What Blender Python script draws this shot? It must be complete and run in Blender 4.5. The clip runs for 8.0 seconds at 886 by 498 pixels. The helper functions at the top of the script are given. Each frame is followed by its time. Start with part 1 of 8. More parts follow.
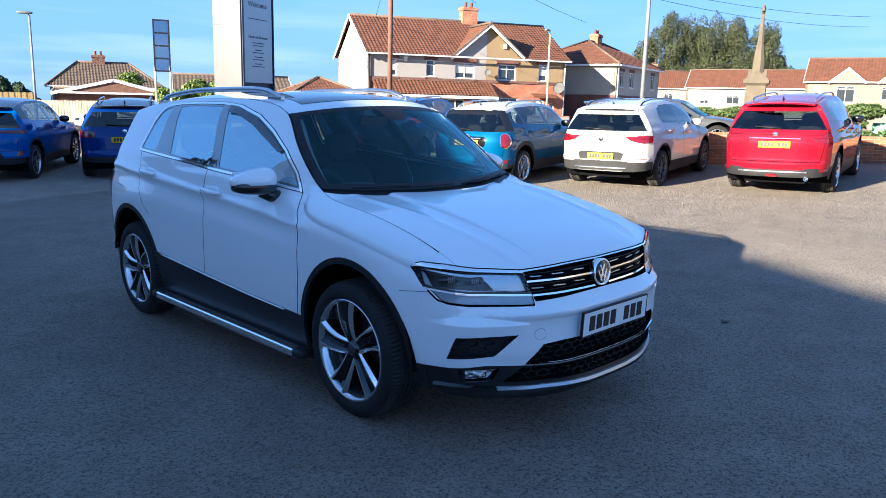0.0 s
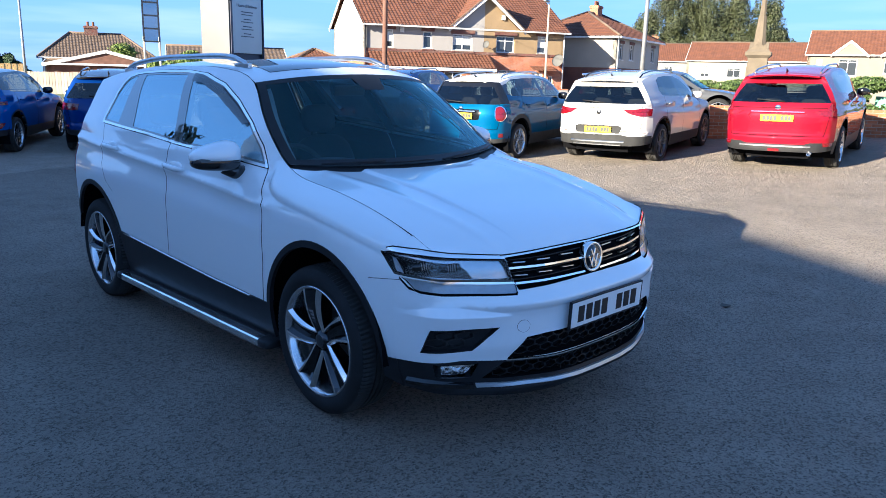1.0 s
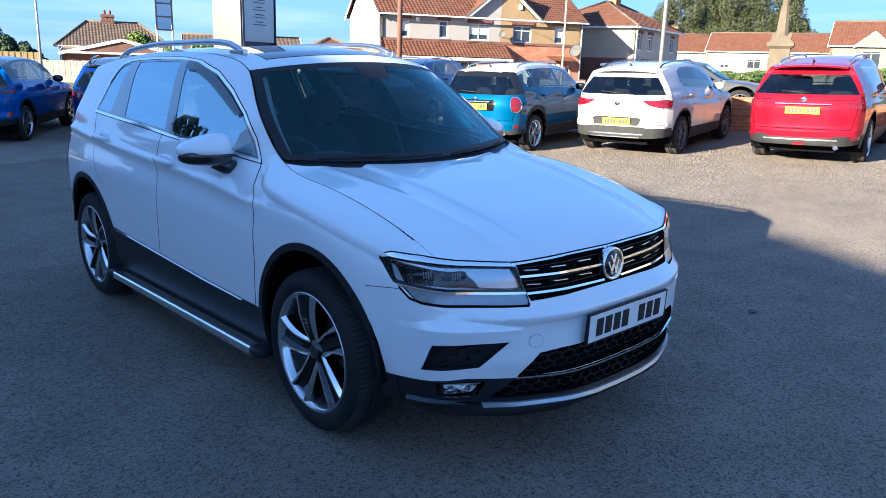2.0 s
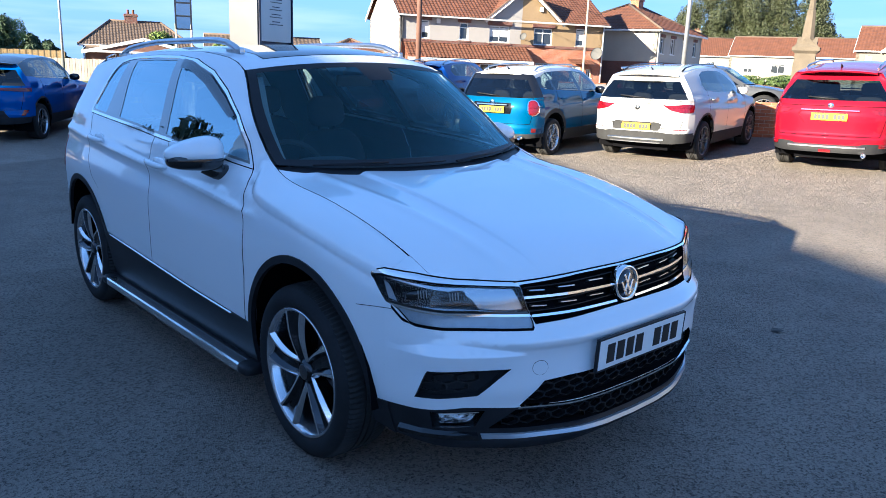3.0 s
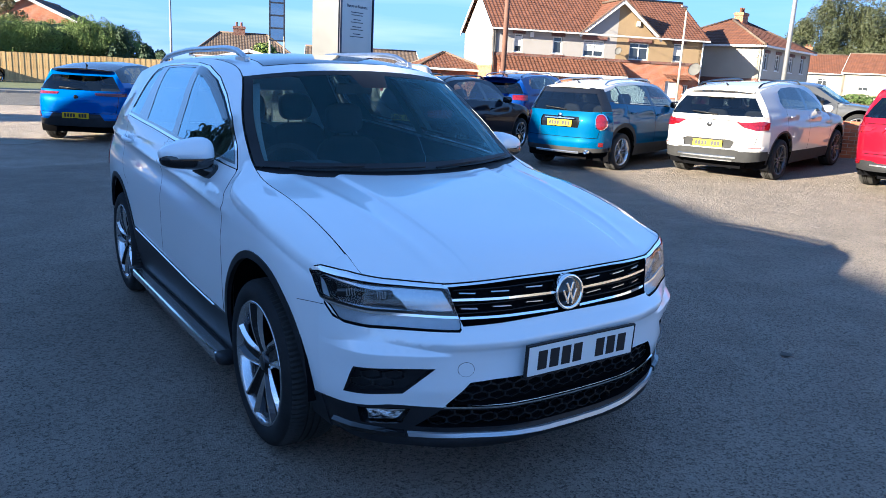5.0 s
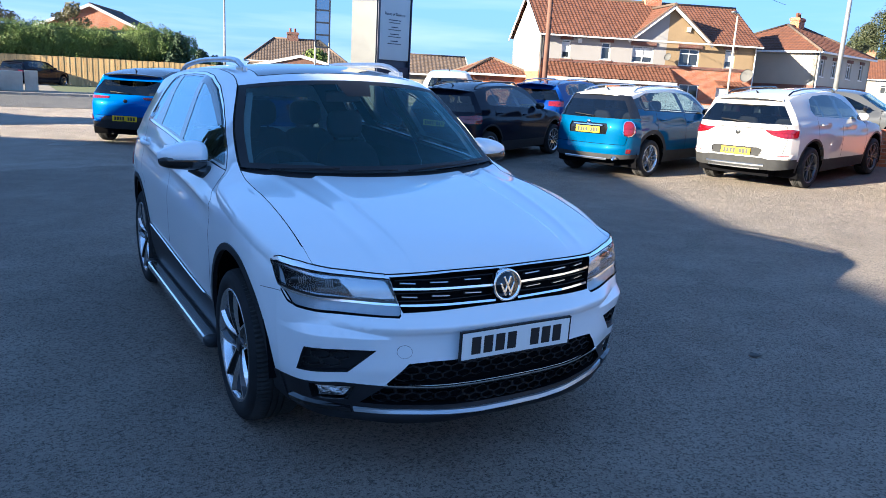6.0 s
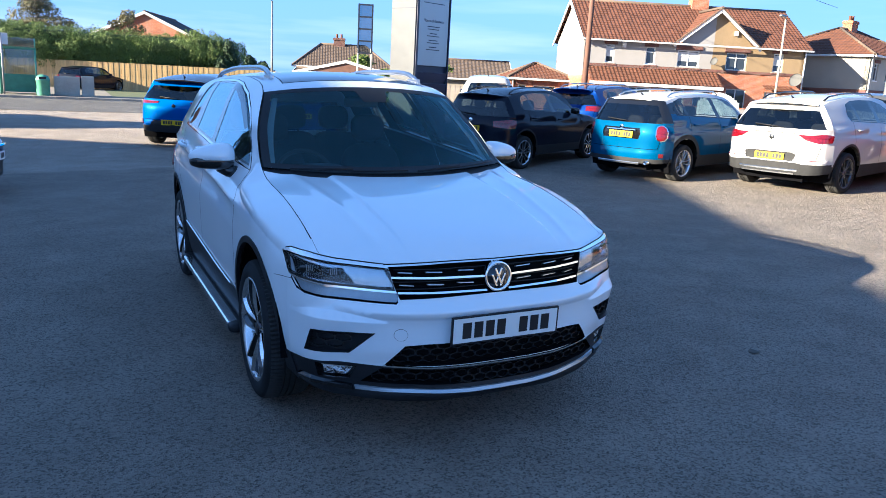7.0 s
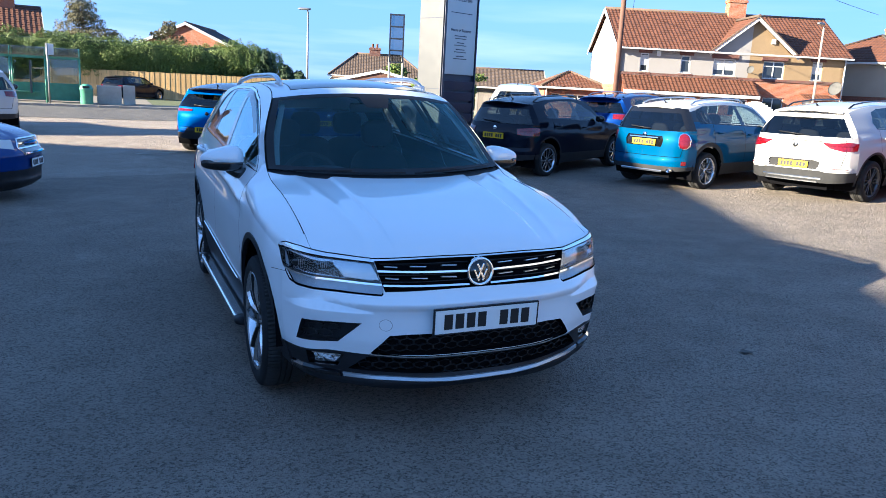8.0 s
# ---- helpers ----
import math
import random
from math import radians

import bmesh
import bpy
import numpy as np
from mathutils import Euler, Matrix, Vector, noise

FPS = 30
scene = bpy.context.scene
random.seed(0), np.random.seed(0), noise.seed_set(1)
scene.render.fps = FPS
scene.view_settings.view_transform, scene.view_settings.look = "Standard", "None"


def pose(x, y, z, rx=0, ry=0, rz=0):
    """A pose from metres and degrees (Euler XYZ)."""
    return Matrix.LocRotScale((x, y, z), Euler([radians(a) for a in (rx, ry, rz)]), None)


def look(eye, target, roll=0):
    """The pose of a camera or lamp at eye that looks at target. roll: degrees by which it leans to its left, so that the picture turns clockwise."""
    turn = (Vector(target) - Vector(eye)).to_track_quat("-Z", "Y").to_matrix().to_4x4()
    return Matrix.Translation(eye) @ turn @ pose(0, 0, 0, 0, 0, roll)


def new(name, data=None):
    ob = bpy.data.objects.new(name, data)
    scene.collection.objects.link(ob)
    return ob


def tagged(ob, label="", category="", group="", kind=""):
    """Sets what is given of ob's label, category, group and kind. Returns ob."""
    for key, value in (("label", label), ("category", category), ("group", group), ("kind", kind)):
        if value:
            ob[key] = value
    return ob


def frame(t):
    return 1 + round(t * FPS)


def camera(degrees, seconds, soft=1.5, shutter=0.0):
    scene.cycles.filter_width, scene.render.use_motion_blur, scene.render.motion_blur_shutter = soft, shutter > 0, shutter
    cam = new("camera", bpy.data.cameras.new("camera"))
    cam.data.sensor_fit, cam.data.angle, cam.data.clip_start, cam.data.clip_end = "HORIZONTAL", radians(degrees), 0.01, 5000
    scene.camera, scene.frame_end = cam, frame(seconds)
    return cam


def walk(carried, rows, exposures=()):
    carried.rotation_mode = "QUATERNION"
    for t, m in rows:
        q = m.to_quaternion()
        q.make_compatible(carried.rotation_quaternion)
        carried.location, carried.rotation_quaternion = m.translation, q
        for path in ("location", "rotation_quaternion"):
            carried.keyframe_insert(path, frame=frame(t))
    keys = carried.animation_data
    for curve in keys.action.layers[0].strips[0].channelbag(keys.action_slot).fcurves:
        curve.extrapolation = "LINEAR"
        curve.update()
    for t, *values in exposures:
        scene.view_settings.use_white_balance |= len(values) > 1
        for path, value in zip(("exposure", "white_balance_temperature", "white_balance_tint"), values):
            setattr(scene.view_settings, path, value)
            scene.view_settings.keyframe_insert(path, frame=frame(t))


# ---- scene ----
cam = camera(60.5, 8.0, soft=0.8)
# The lot falls a little towards the road: the path is laid out on the lot's own plane, then tipped to true upright.
UP = Vector((0.0174, -0.0187, 1.0)).normalized()
LOT = UP.rotation_difference(Vector((0, 0, 1))).to_matrix().to_4x4()
PATH = [
    (0, (-3.050, -2.980, 1.567), (-1.705, -1.548, 1.191), -0.08),
    (0.5, (-2.931, -2.875, 1.543), (-1.584, -1.455, 1.131), -0.00),
    (1, (-2.750, -2.810, 1.542), (-1.412, -1.391, 1.099), 0.03),
    (1.5, (-2.623, -2.750, 1.538), (-1.302, -1.321, 1.078), 0.10),
    (2, (-2.515, -2.617, 1.532), (-1.210, -1.176, 1.065), 0.25),
    (3.5, (-2.171, -2.485, 1.527), (-0.935, -0.981, 1.072), 1.03),
    (4, (-2.031, -2.569, 1.520), (-0.844, -1.022, 1.073), 1.24),
    (4.5, (-1.993, -2.705, 1.512), (-0.859, -1.118, 1.072), 1.40),
    (6, (-1.719, -3.344, 1.555), (-0.751, -1.647, 1.129), 1.76),
    (6.5, (-1.703, -3.551, 1.558), (-0.787, -1.823, 1.137), 1.71),
    (7, (-1.669, -3.688, 1.572), (-0.803, -1.934, 1.154), 1.69),
    (7.5, (-1.585, -3.848, 1.568), (-0.769, -2.069, 1.159), 1.61),
    (8, (-1.543, -3.965, 1.561), (-0.760, -2.168, 1.163), 1.65),
]
walk(cam, [(t, LOT @ look(eye, target, roll)) for t, eye, target, roll in PATH], exposures=[(0.0, 1.70, 5130, 10), (2.0, 1.82, 5130, 10), (8.0, 1.84, 5130, 10)])

# ---- light ----
SUN_TO = Vector((1.0, -0.025, 0.0)).normalized()      # the way the sunlight travels over the ground
SUN_EL = 17.1
world = bpy.data.worlds.new("sky")
scene.world = world
world.use_nodes = True
nt = world.node_tree
sky = nt.nodes.new("ShaderNodeTexSky")
sky.sky_type = "NISHITA"
sky.sun_disc = False
sky.sun_elevation = radians(SUN_EL)
sky.sun_rotation = math.atan2(-SUN_TO.x, -SUN_TO.y)
sky.air_density, sky.dust_density, sky.ozone_density = 1.0, 0.8, 3.0
sky.altitude = 0
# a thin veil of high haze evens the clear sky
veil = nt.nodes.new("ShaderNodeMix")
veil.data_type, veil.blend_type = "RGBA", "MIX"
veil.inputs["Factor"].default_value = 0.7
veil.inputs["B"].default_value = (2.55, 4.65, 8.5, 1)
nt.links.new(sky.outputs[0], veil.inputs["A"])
dome = nt.nodes.new("ShaderNodeTexCoord")
axis = nt.nodes.new("ShaderNodeSeparateXYZ")
nt.links.new(dome.outputs["Generated"], axis.inputs[0])
deep = nt.nodes.new("ShaderNodeMapRange")
for key, value in zip(("From Min", "From Max", "To Min", "To Max"), (0.30, 0.90, 1.0, 0.62)):
    deep.inputs[key].default_value = value
nt.links.new(axis.outputs["Z"], deep.inputs["Value"])
dim = nt.nodes.new("ShaderNodeVectorMath")
dim.operation = "SCALE"
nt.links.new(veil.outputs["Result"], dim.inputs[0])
nt.links.new(deep.outputs[0], dim.inputs["Scale"])
flat = nt.nodes.new("ShaderNodeMapping")
flat.inputs["Scale"].default_value = (2.2, 2.2, 22.0)
nt.links.new(dome.outputs["Generated"], flat.inputs["Vector"])
cloud = nt.nodes.new("ShaderNodeTexNoise")
cloud.inputs["Scale"].default_value, cloud.inputs["Detail"].default_value = 1.6, 7
nt.links.new(flat.outputs[0], cloud.inputs["Vector"])
streak = nt.nodes.new("ShaderNodeMapRange")
for key, value in zip(("From Min", "From Max", "To Min", "To Max"), (0.46, 0.70, 0.0, 0.55)):
    streak.inputs[key].default_value = value
nt.links.new(cloud.outputs[0], streak.inputs["Value"])
low = nt.nodes.new("ShaderNodeMapRange")
for key, value in zip(("From Min", "From Max", "To Min", "To Max"), (0.03, 0.13, 1.0, 0.12)):
    low.inputs[key].default_value = value
nt.links.new(axis.outputs["Z"], low.inputs["Value"])
both = nt.nodes.new("ShaderNodeMath")
both.operation = "MULTIPLY"
nt.links.new(streak.outputs[0], both.inputs[0])
nt.links.new(low.outputs[0], both.inputs[1])
clouded = nt.nodes.new("ShaderNodeMix")
clouded.data_type = "RGBA"
clouded.inputs["B"].default_value = (6.2, 6.9, 9.2, 1)
nt.links.new(both.outputs[0], clouded.inputs["Factor"])
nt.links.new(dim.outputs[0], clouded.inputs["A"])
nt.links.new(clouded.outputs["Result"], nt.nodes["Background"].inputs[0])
nt.nodes["Background"].inputs[1].default_value = 0.048
sun = new("sun", bpy.data.lights.new("sun", "SUN"))
sun.data.energy, sun.data.angle, sun.data.color = 8.4, radians(0.55), (1.0, 0.78, 0.48)
aim = Vector((SUN_TO.x * math.cos(radians(SUN_EL)), SUN_TO.y * math.cos(radians(SUN_EL)), -math.sin(radians(SUN_EL))))
sun.matrix_world = look((-30, 0, 30), Vector((-30, 0, 30)) + aim)

# ---- materials ----
def material(name, colour, rough=0.5, metal=0.0, vary=0.0, scale=8.0, bump=0.0, bump_scale=60.0, coat=0.0, fine=0.0, rough_vary=0.0, rand=0.0):
    """A plain surface with two scales of variation in its colour, and a fine relief."""
    m = bpy.data.materials.new(name)
    m.use_nodes = True
    t = m.node_tree
    b = t.nodes["Principled BSDF"]
    b.inputs["Base Color"].default_value = (*colour, 1)
    b.inputs["Roughness"].default_value = rough
    b.inputs["Metallic"].default_value = metal
    b.inputs["Coat Weight"].default_value = coat
    b.inputs["Coat Roughness"].default_value = 0.03
    if not (vary or bump or rough_vary or rand):
        return m
    where = t.nodes.new("ShaderNodeTexCoord")
    socket = None
    if vary:
        wide, grain = t.nodes.new("ShaderNodeTexNoise"), t.nodes.new("ShaderNodeTexNoise")
        wide.inputs["Scale"].default_value, grain.inputs["Scale"].default_value = scale, scale * 14
        wide.inputs["Detail"].default_value = 5
        for n in (wide, grain):
            t.links.new(where.outputs["Object"], n.inputs["Vector"])
        add = t.nodes.new("ShaderNodeMath")
        add.operation = "MULTIPLY_ADD"
        t.links.new(grain.outputs[0], add.inputs[0])
        add.inputs[1].default_value = fine
        t.links.new(wide.outputs[0], add.inputs[2])
        ramp = t.nodes.new("ShaderNodeMapRange")
        ramp.inputs["From Min"].default_value, ramp.inputs["From Max"].default_value = 0.3 + fine * 0.3, 0.7 + fine * 0.7
        ramp.inputs["To Min"].default_value, ramp.inputs["To Max"].default_value = 1 - vary, 1 + vary
        t.links.new(add.outputs[0], ramp.inputs["Value"])
        socket = ramp.outputs[0]
    if rand:
        info = t.nodes.new("ShaderNodeObjectInfo")
        r = t.nodes.new("ShaderNodeMapRange")
        r.inputs["To Min"].default_value, r.inputs["To Max"].default_value = 1 - rand, 1 + rand
        t.links.new(info.outputs["Random"], r.inputs["Value"])
        if socket:
            mul = t.nodes.new("ShaderNodeMath")
            mul.operation = "MULTIPLY"
            t.links.new(socket, mul.inputs[0])
            t.links.new(r.outputs[0], mul.inputs[1])
            socket = mul.outputs[0]
        else:
            socket = r.outputs[0]
    if socket:
        mix = t.nodes.new("ShaderNodeVectorMath")
        mix.operation = "SCALE"
        mix.inputs[0].default_value = colour
        t.links.new(socket, mix.inputs["Scale"])
        t.links.new(mix.outputs[0], b.inputs["Base Color"])
    if bump:
        n = t.nodes.new("ShaderNodeTexNoise")
        n.inputs["Scale"].default_value, n.inputs["Detail"].default_value = bump_scale, 4
        t.links.new(where.outputs["Object"], n.inputs["Vector"])
        bp = t.nodes.new("ShaderNodeBump")
        bp.inputs["Strength"].default_value, bp.inputs["Distance"].default_value = min(1, bump * 4), bump * 0.05
        t.links.new(n.outputs[0], bp.inputs["Height"])
        t.links.new(bp.outputs[0], b.inputs["Normal"])
    if rough_vary:
        n = t.nodes.new("ShaderNodeTexNoise")
        n.inputs["Scale"].default_value = scale * 3
        t.links.new(where.outputs["Object"], n.inputs["Vector"])
        r = t.nodes.new("ShaderNodeMapRange")
        r.inputs["To Min"].default_value, r.inputs["To Max"].default_value = rough - rough_vary, rough + rough_vary
        t.links.new(n.outputs[0], r.inputs["Value"])
        t.links.new(r.outputs[0], b.inputs["Roughness"])
    return m


def paint(name, colour, metal=0.0, coat_ior=1.4):
    """Car paint under a clear coat, with a faint flake."""
    m = material(name, colour, 0.42, metal, coat=1.0)
    t = m.node_tree
    b = t.nodes["Principled BSDF"]
    b.inputs["Specular IOR Level"].default_value = 0.02
    b.inputs["Coat IOR"].default_value = coat_ior
    n = t.nodes.new("ShaderNodeTexNoise")
    n.inputs["Scale"].default_value, n.inputs["Detail"].default_value = 1.6, 6
    w = t.nodes.new("ShaderNodeTexCoord")
    t.links.new(w.outputs["Object"], n.inputs["Vector"])
    r = t.nodes.new("ShaderNodeMapRange")
    r.inputs["To Min"].default_value, r.inputs["To Max"].default_value = 0.008, 0.03
    t.links.new(n.outputs[0], r.inputs["Value"])
    t.links.new(r.outputs[0], b.inputs["Coat Roughness"])
    return m


def glass(name, tint, gloss=0.07, film=(1.0, 1.0, 1.0)):
    """A tinted pane: what passes is tinted, what is mirrored grows towards a flat view."""
    m = bpy.data.materials.new(name)
    m.use_nodes = True
    t = m.node_tree
    t.nodes.remove(t.nodes["Principled BSDF"])
    clear, shine, mix, f, power, rise = (t.nodes.new("ShaderNode" + k) for k in ("BsdfTransparent", "BsdfGlossy", "MixShader", "LayerWeight", "Math", "MapRange"))
    clear.inputs[0].default_value = (*tint, 1)
    shine.inputs["Roughness"].default_value = 0.01
    shine.inputs["Color"].default_value = (*film, 1)
    f.inputs["Blend"].default_value = 0.5
    power.operation = "POWER"
    power.inputs[1].default_value = 5.2
    rise.inputs["To Min"].default_value = gloss
    t.links.new(f.outputs["Facing"], power.inputs[0])
    t.links.new(power.outputs[0], rise.inputs["Value"])
    t.links.new(rise.outputs[0], mix.inputs[0])
    t.links.new(clear.outputs[0], mix.inputs[1])
    t.links.new(shine.outputs[0], mix.inputs[2])
    t.links.new(mix.outputs[0], t.nodes["Material Output"].inputs[0])
    return m


WHITE = paint("white_paint", (0.80, 0.81, 0.825), 0.0, 2.0)
BLACK_PLASTIC = material("black_plastic", (0.017, 0.017, 0.019), 0.45, vary=0.25, scale=12, bump=0.03, bump_scale=400, fine=0.5)
BLACK_GLOSS = material("black_gloss", (0.006, 0.006, 0.007), 0.08, coat=0.5)
CHROME = material("chrome", (0.92, 0.92, 0.92), 0.07, 1.0)
SATIN = material("satin_metal", (0.55, 0.56, 0.58), 0.28, 1.0, vary=0.1, scale=20)
SILVER_TRIM = material("silver_trim", (0.42, 0.44, 0.47), 0.35, 0.7)
RUBBER = material("rubber", (0.017, 0.017, 0.018), 0.75, vary=0.35, scale=6, bump=0.03, bump_scale=250, fine=0.4)
TREAD = material("tread_rubber", (0.030, 0.029, 0.028), 0.85, vary=0.4, scale=5, bump=0.05, bump_scale=120, fine=0.4)
GUNMETAL = material("gunmetal", (0.10, 0.103, 0.11), 0.28, 0.85)
MACHINED = material("machined_alloy", (0.93, 0.94, 0.95), 0.11, 0.95, rough_vary=0.05, scale=30)
ALLOY = material("alloy_silver", (0.60, 0.61, 0.63), 0.16, 0.92)
for m in (BLACK_PLASTIC, RUBBER, TREAD):
    m.node_tree.nodes["Principled BSDF"].inputs["Specular IOR Level"].default_value = 0.22
SPOKE_GREY = material("spoke_grey", (0.055, 0.057, 0.062), 0.12, 0.95)
POLISHED = material("polished_alloy", (0.80, 0.81, 0.83), 0.12, 1.0)
DARK = material("dark_void", (0.004, 0.004, 0.005), 1.0)
DARK.node_tree.nodes["Principled BSDF"].inputs["Specular IOR Level"].default_value = 0.05
SCREEN_GLASS = glass("windscreen_glass", (0.70, 0.84, 0.86), 0.05, (0.55, 0.92, 1.0))
SIDE_GLASS = glass("side_glass", (0.62, 0.76, 0.77), 0.47, (0.74, 0.92, 1.0))
PRIVACY = glass("privacy_glass", (0.42, 0.54, 0.56), 0.50, (0.74, 0.92, 1.0))
LAMP_GLASS = glass("lamp_glass", (0.86, 0.88, 0.90), 0.035)
PARKED_GLASS = glass("parked_glass", (0.17, 0.20, 0.21), 0.07)
TRIM_DARK = material("dark_trim", (0.022, 0.022, 0.024), 0.7, vary=0.2, scale=9, bump=0.04, bump_scale=300)
TRIM_GREY = material("grey_trim", (0.085, 0.084, 0.082), 0.85, bump=0.03, bump_scale=300)
PILLAR_BLACK = material("pillar_black", (0.008, 0.008, 0.010), 0.16, coat=1.0)
PILLAR_BLACK.node_tree.nodes["Principled BSDF"].inputs["Coat IOR"].default_value = 2.5
PILLAR_BLACK.node_tree.nodes["Principled BSDF"].inputs["Specular IOR Level"].default_value = 0.3
PILLAR_TRIM = material("pale_pillar_lining", (0.42, 0.42, 0.41), 0.85, bump=0.03, bump_scale=300)
FABRIC = material("seat_cloth", (0.02, 0.02, 0.023), 0.9, vary=0.3, scale=14, bump=0.06, bump_scale=500, fine=0.4)
PLATE_WHITE = material("plate_white", (0.8, 0.8, 0.78), 0.35)
PLATE_YELLOW = material("plate_yellow", (0.55, 0.36, 0.006), 0.6)
PLATE_YELLOW.node_tree.nodes["Principled BSDF"].inputs["Specular IOR Level"].default_value = 0.2
INK = material("ink", (0.012, 0.012, 0.014), 0.5)
RED_LAMP = material("red_lamp", (0.13, 0.003, 0.006), 0.12, coat=1.0, vary=0.5, scale=30, fine=0.6)
CLEAR_LAMP = material("clear_lamp", (0.6, 0.58, 0.56), 0.15, coat=1.0)
DISC = material("brake_disc", (0.22, 0.21, 0.20), 0.4, 0.8, vary=0.3, scale=10)
FACET = material("faceted_reflector", (0.90, 0.91, 0.93), 0.06, 1.0, bump=0.5, bump_scale=45)
DRL = material("lamp_white", (0.46, 0.475, 0.50), 0.25, 0.2, vary=0.08, scale=40)
SMOKE = glass("smoked_plastic", (0.10, 0.11, 0.12), 0.10)
MESH_BLACK = material("mesh_black", (0.010, 0.010, 0.011), 0.5)
REFLECTOR = material("reflector_shell", (0.58, 0.59, 0.61), 0.16, 0.85)
LED = material("lamp_reflector", (0.55, 0.57, 0.6), 0.18, 0.9)
RENDER_WHITE = material("white_render", (0.265, 0.25, 0.24), 0.9, vary=0.07, scale=0.7, bump=0.05, bump_scale=60, fine=0.3)
RENDER_TAN = material("tan_pebbledash", (0.235, 0.165, 0.09), 0.95, vary=0.12, scale=1.2, bump=0.1, bump_scale=50, fine=0.6)
RENDER_CREAM = material("cream_render", (0.235, 0.207, 0.165), 0.9, vary=0.08, scale=0.8, bump=0.05, bump_scale=50, fine=0.4)
RENDER_BUFF = material("buff_render", (0.175, 0.147, 0.115), 0.9, vary=0.10, scale=0.8, bump=0.06, bump_scale=50, fine=0.5)
RENDER_FRESH = material("fresh_white_render", (0.33, 0.31, 0.265), 0.9, vary=0.07, scale=0.8, bump=0.05, bump_scale=50, fine=0.3)
PANTILE = material("clay_pantile", (0.105, 0.039, 0.019), 0.8, vary=0.35, scale=1.6, bump=0.08, bump_scale=30, fine=0.7)
OLD_TILE = material("weathered_tile", (0.10, 0.07, 0.05), 0.85, vary=0.3, scale=1.1, bump=0.08, bump_scale=30, fine=0.6)
SLATE = material("dark_tile", (0.05, 0.045, 0.045), 0.8, vary=0.25, scale=1.5, bump=0.05)
UPVC = material("white_upvc", (0.58, 0.58, 0.57), 0.35, vary=0.04, scale=3)
WINDOW_PANE = material("house_pane", (0.03, 0.035, 0.04), 0.05, coat=0.6)
CURTAIN = material("net_curtain", (0.5, 0.5, 0.48), 0.9, vary=0.15, scale=6)
STONE = material("weathered_stone", (0.100, 0.080, 0.056), 0.9, vary=0.3, scale=1.8, bump=0.12, bump_scale=25, fine=0.5)
TIMBER = material("fence_timber", (0.55, 0.36, 0.15), 0.85, vary=0.25, scale=1.5, bump=0.08, bump_scale=40, fine=0.4, rand=0.15)
TIMBER_GREY = material("greyed_timber", (0.36, 0.30, 0.24), 0.9, vary=0.2, scale=2, bump=0.08, bump_scale=40, fine=0.4, rand=0.15)
POLE_WOOD = material("pole_wood", (0.13, 0.065, 0.045), 0.85, vary=0.3, scale=3, bump=0.08, bump_scale=30, fine=0.4)
GALV = material("galvanised_steel", (0.26, 0.265, 0.27), 0.5, 0.6, vary=0.15, scale=6)
CREAM_POLE = material("cream_painted_steel", (0.38, 0.34, 0.26), 0.5, vary=0.1, scale=5)
SIGN_GREY = material("sign_grey", (0.075, 0.076, 0.078), 0.4, 0.2, vary=0.06, scale=1.2, rough_vary=0.08)
SIGN_FACE = material("sign_silver_face", (0.38, 0.385, 0.39), 0.3, 0.55, vary=0.04, scale=1.5)
SIGN_NAVY = material("sign_navy", (0.016, 0.022, 0.05), 0.4)
GREEN_STEEL = material("green_painted_steel", (0.09, 0.27, 0.18), 0.45, vary=0.12, scale=4)
SHELTER_GLASS = glass("shelter_glass", (0.80, 0.86, 0.84))
CONCRETE = material("pale_concrete", (0.42, 0.38, 0.32), 0.9, vary=0.18, scale=2.2, bump=0.1, bump_scale=40, fine=0.5)
KERB = material("kerb_stone", (0.33, 0.29, 0.24), 0.9, vary=0.2, scale=3, bump=0.08, bump_scale=40, fine=0.4, rand=0.1)
GRASS = material("verge_grass", (0.085, 0.100, 0.038), 0.9, vary=0.3, scale=3, fine=0.6)
LEAF_HEDGE = material("hedge_leaf", (0.105, 0.150, 0.022), 0.6, rand=0.0, vary=0.4, scale=1.2, fine=0.8)
LEAF_TREE = material("tree_leaf", (0.036, 0.043, 0.012), 0.6, vary=0.4, scale=0.6, fine=0.8)
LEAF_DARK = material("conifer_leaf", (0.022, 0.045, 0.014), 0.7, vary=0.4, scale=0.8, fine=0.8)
BARK = material("bark", (0.09, 0.065, 0.045), 0.9, vary=0.3, scale=4, bump=0.1, bump_scale=20)
GREY_RENDER = material("grey_render", (0.12, 0.13, 0.145), 0.8, vary=0.08, scale=0.6)
CLADDING = material("pale_cladding", (0.76, 0.77, 0.78), 0.5, 0.0, vary=0.05, scale=0.6)


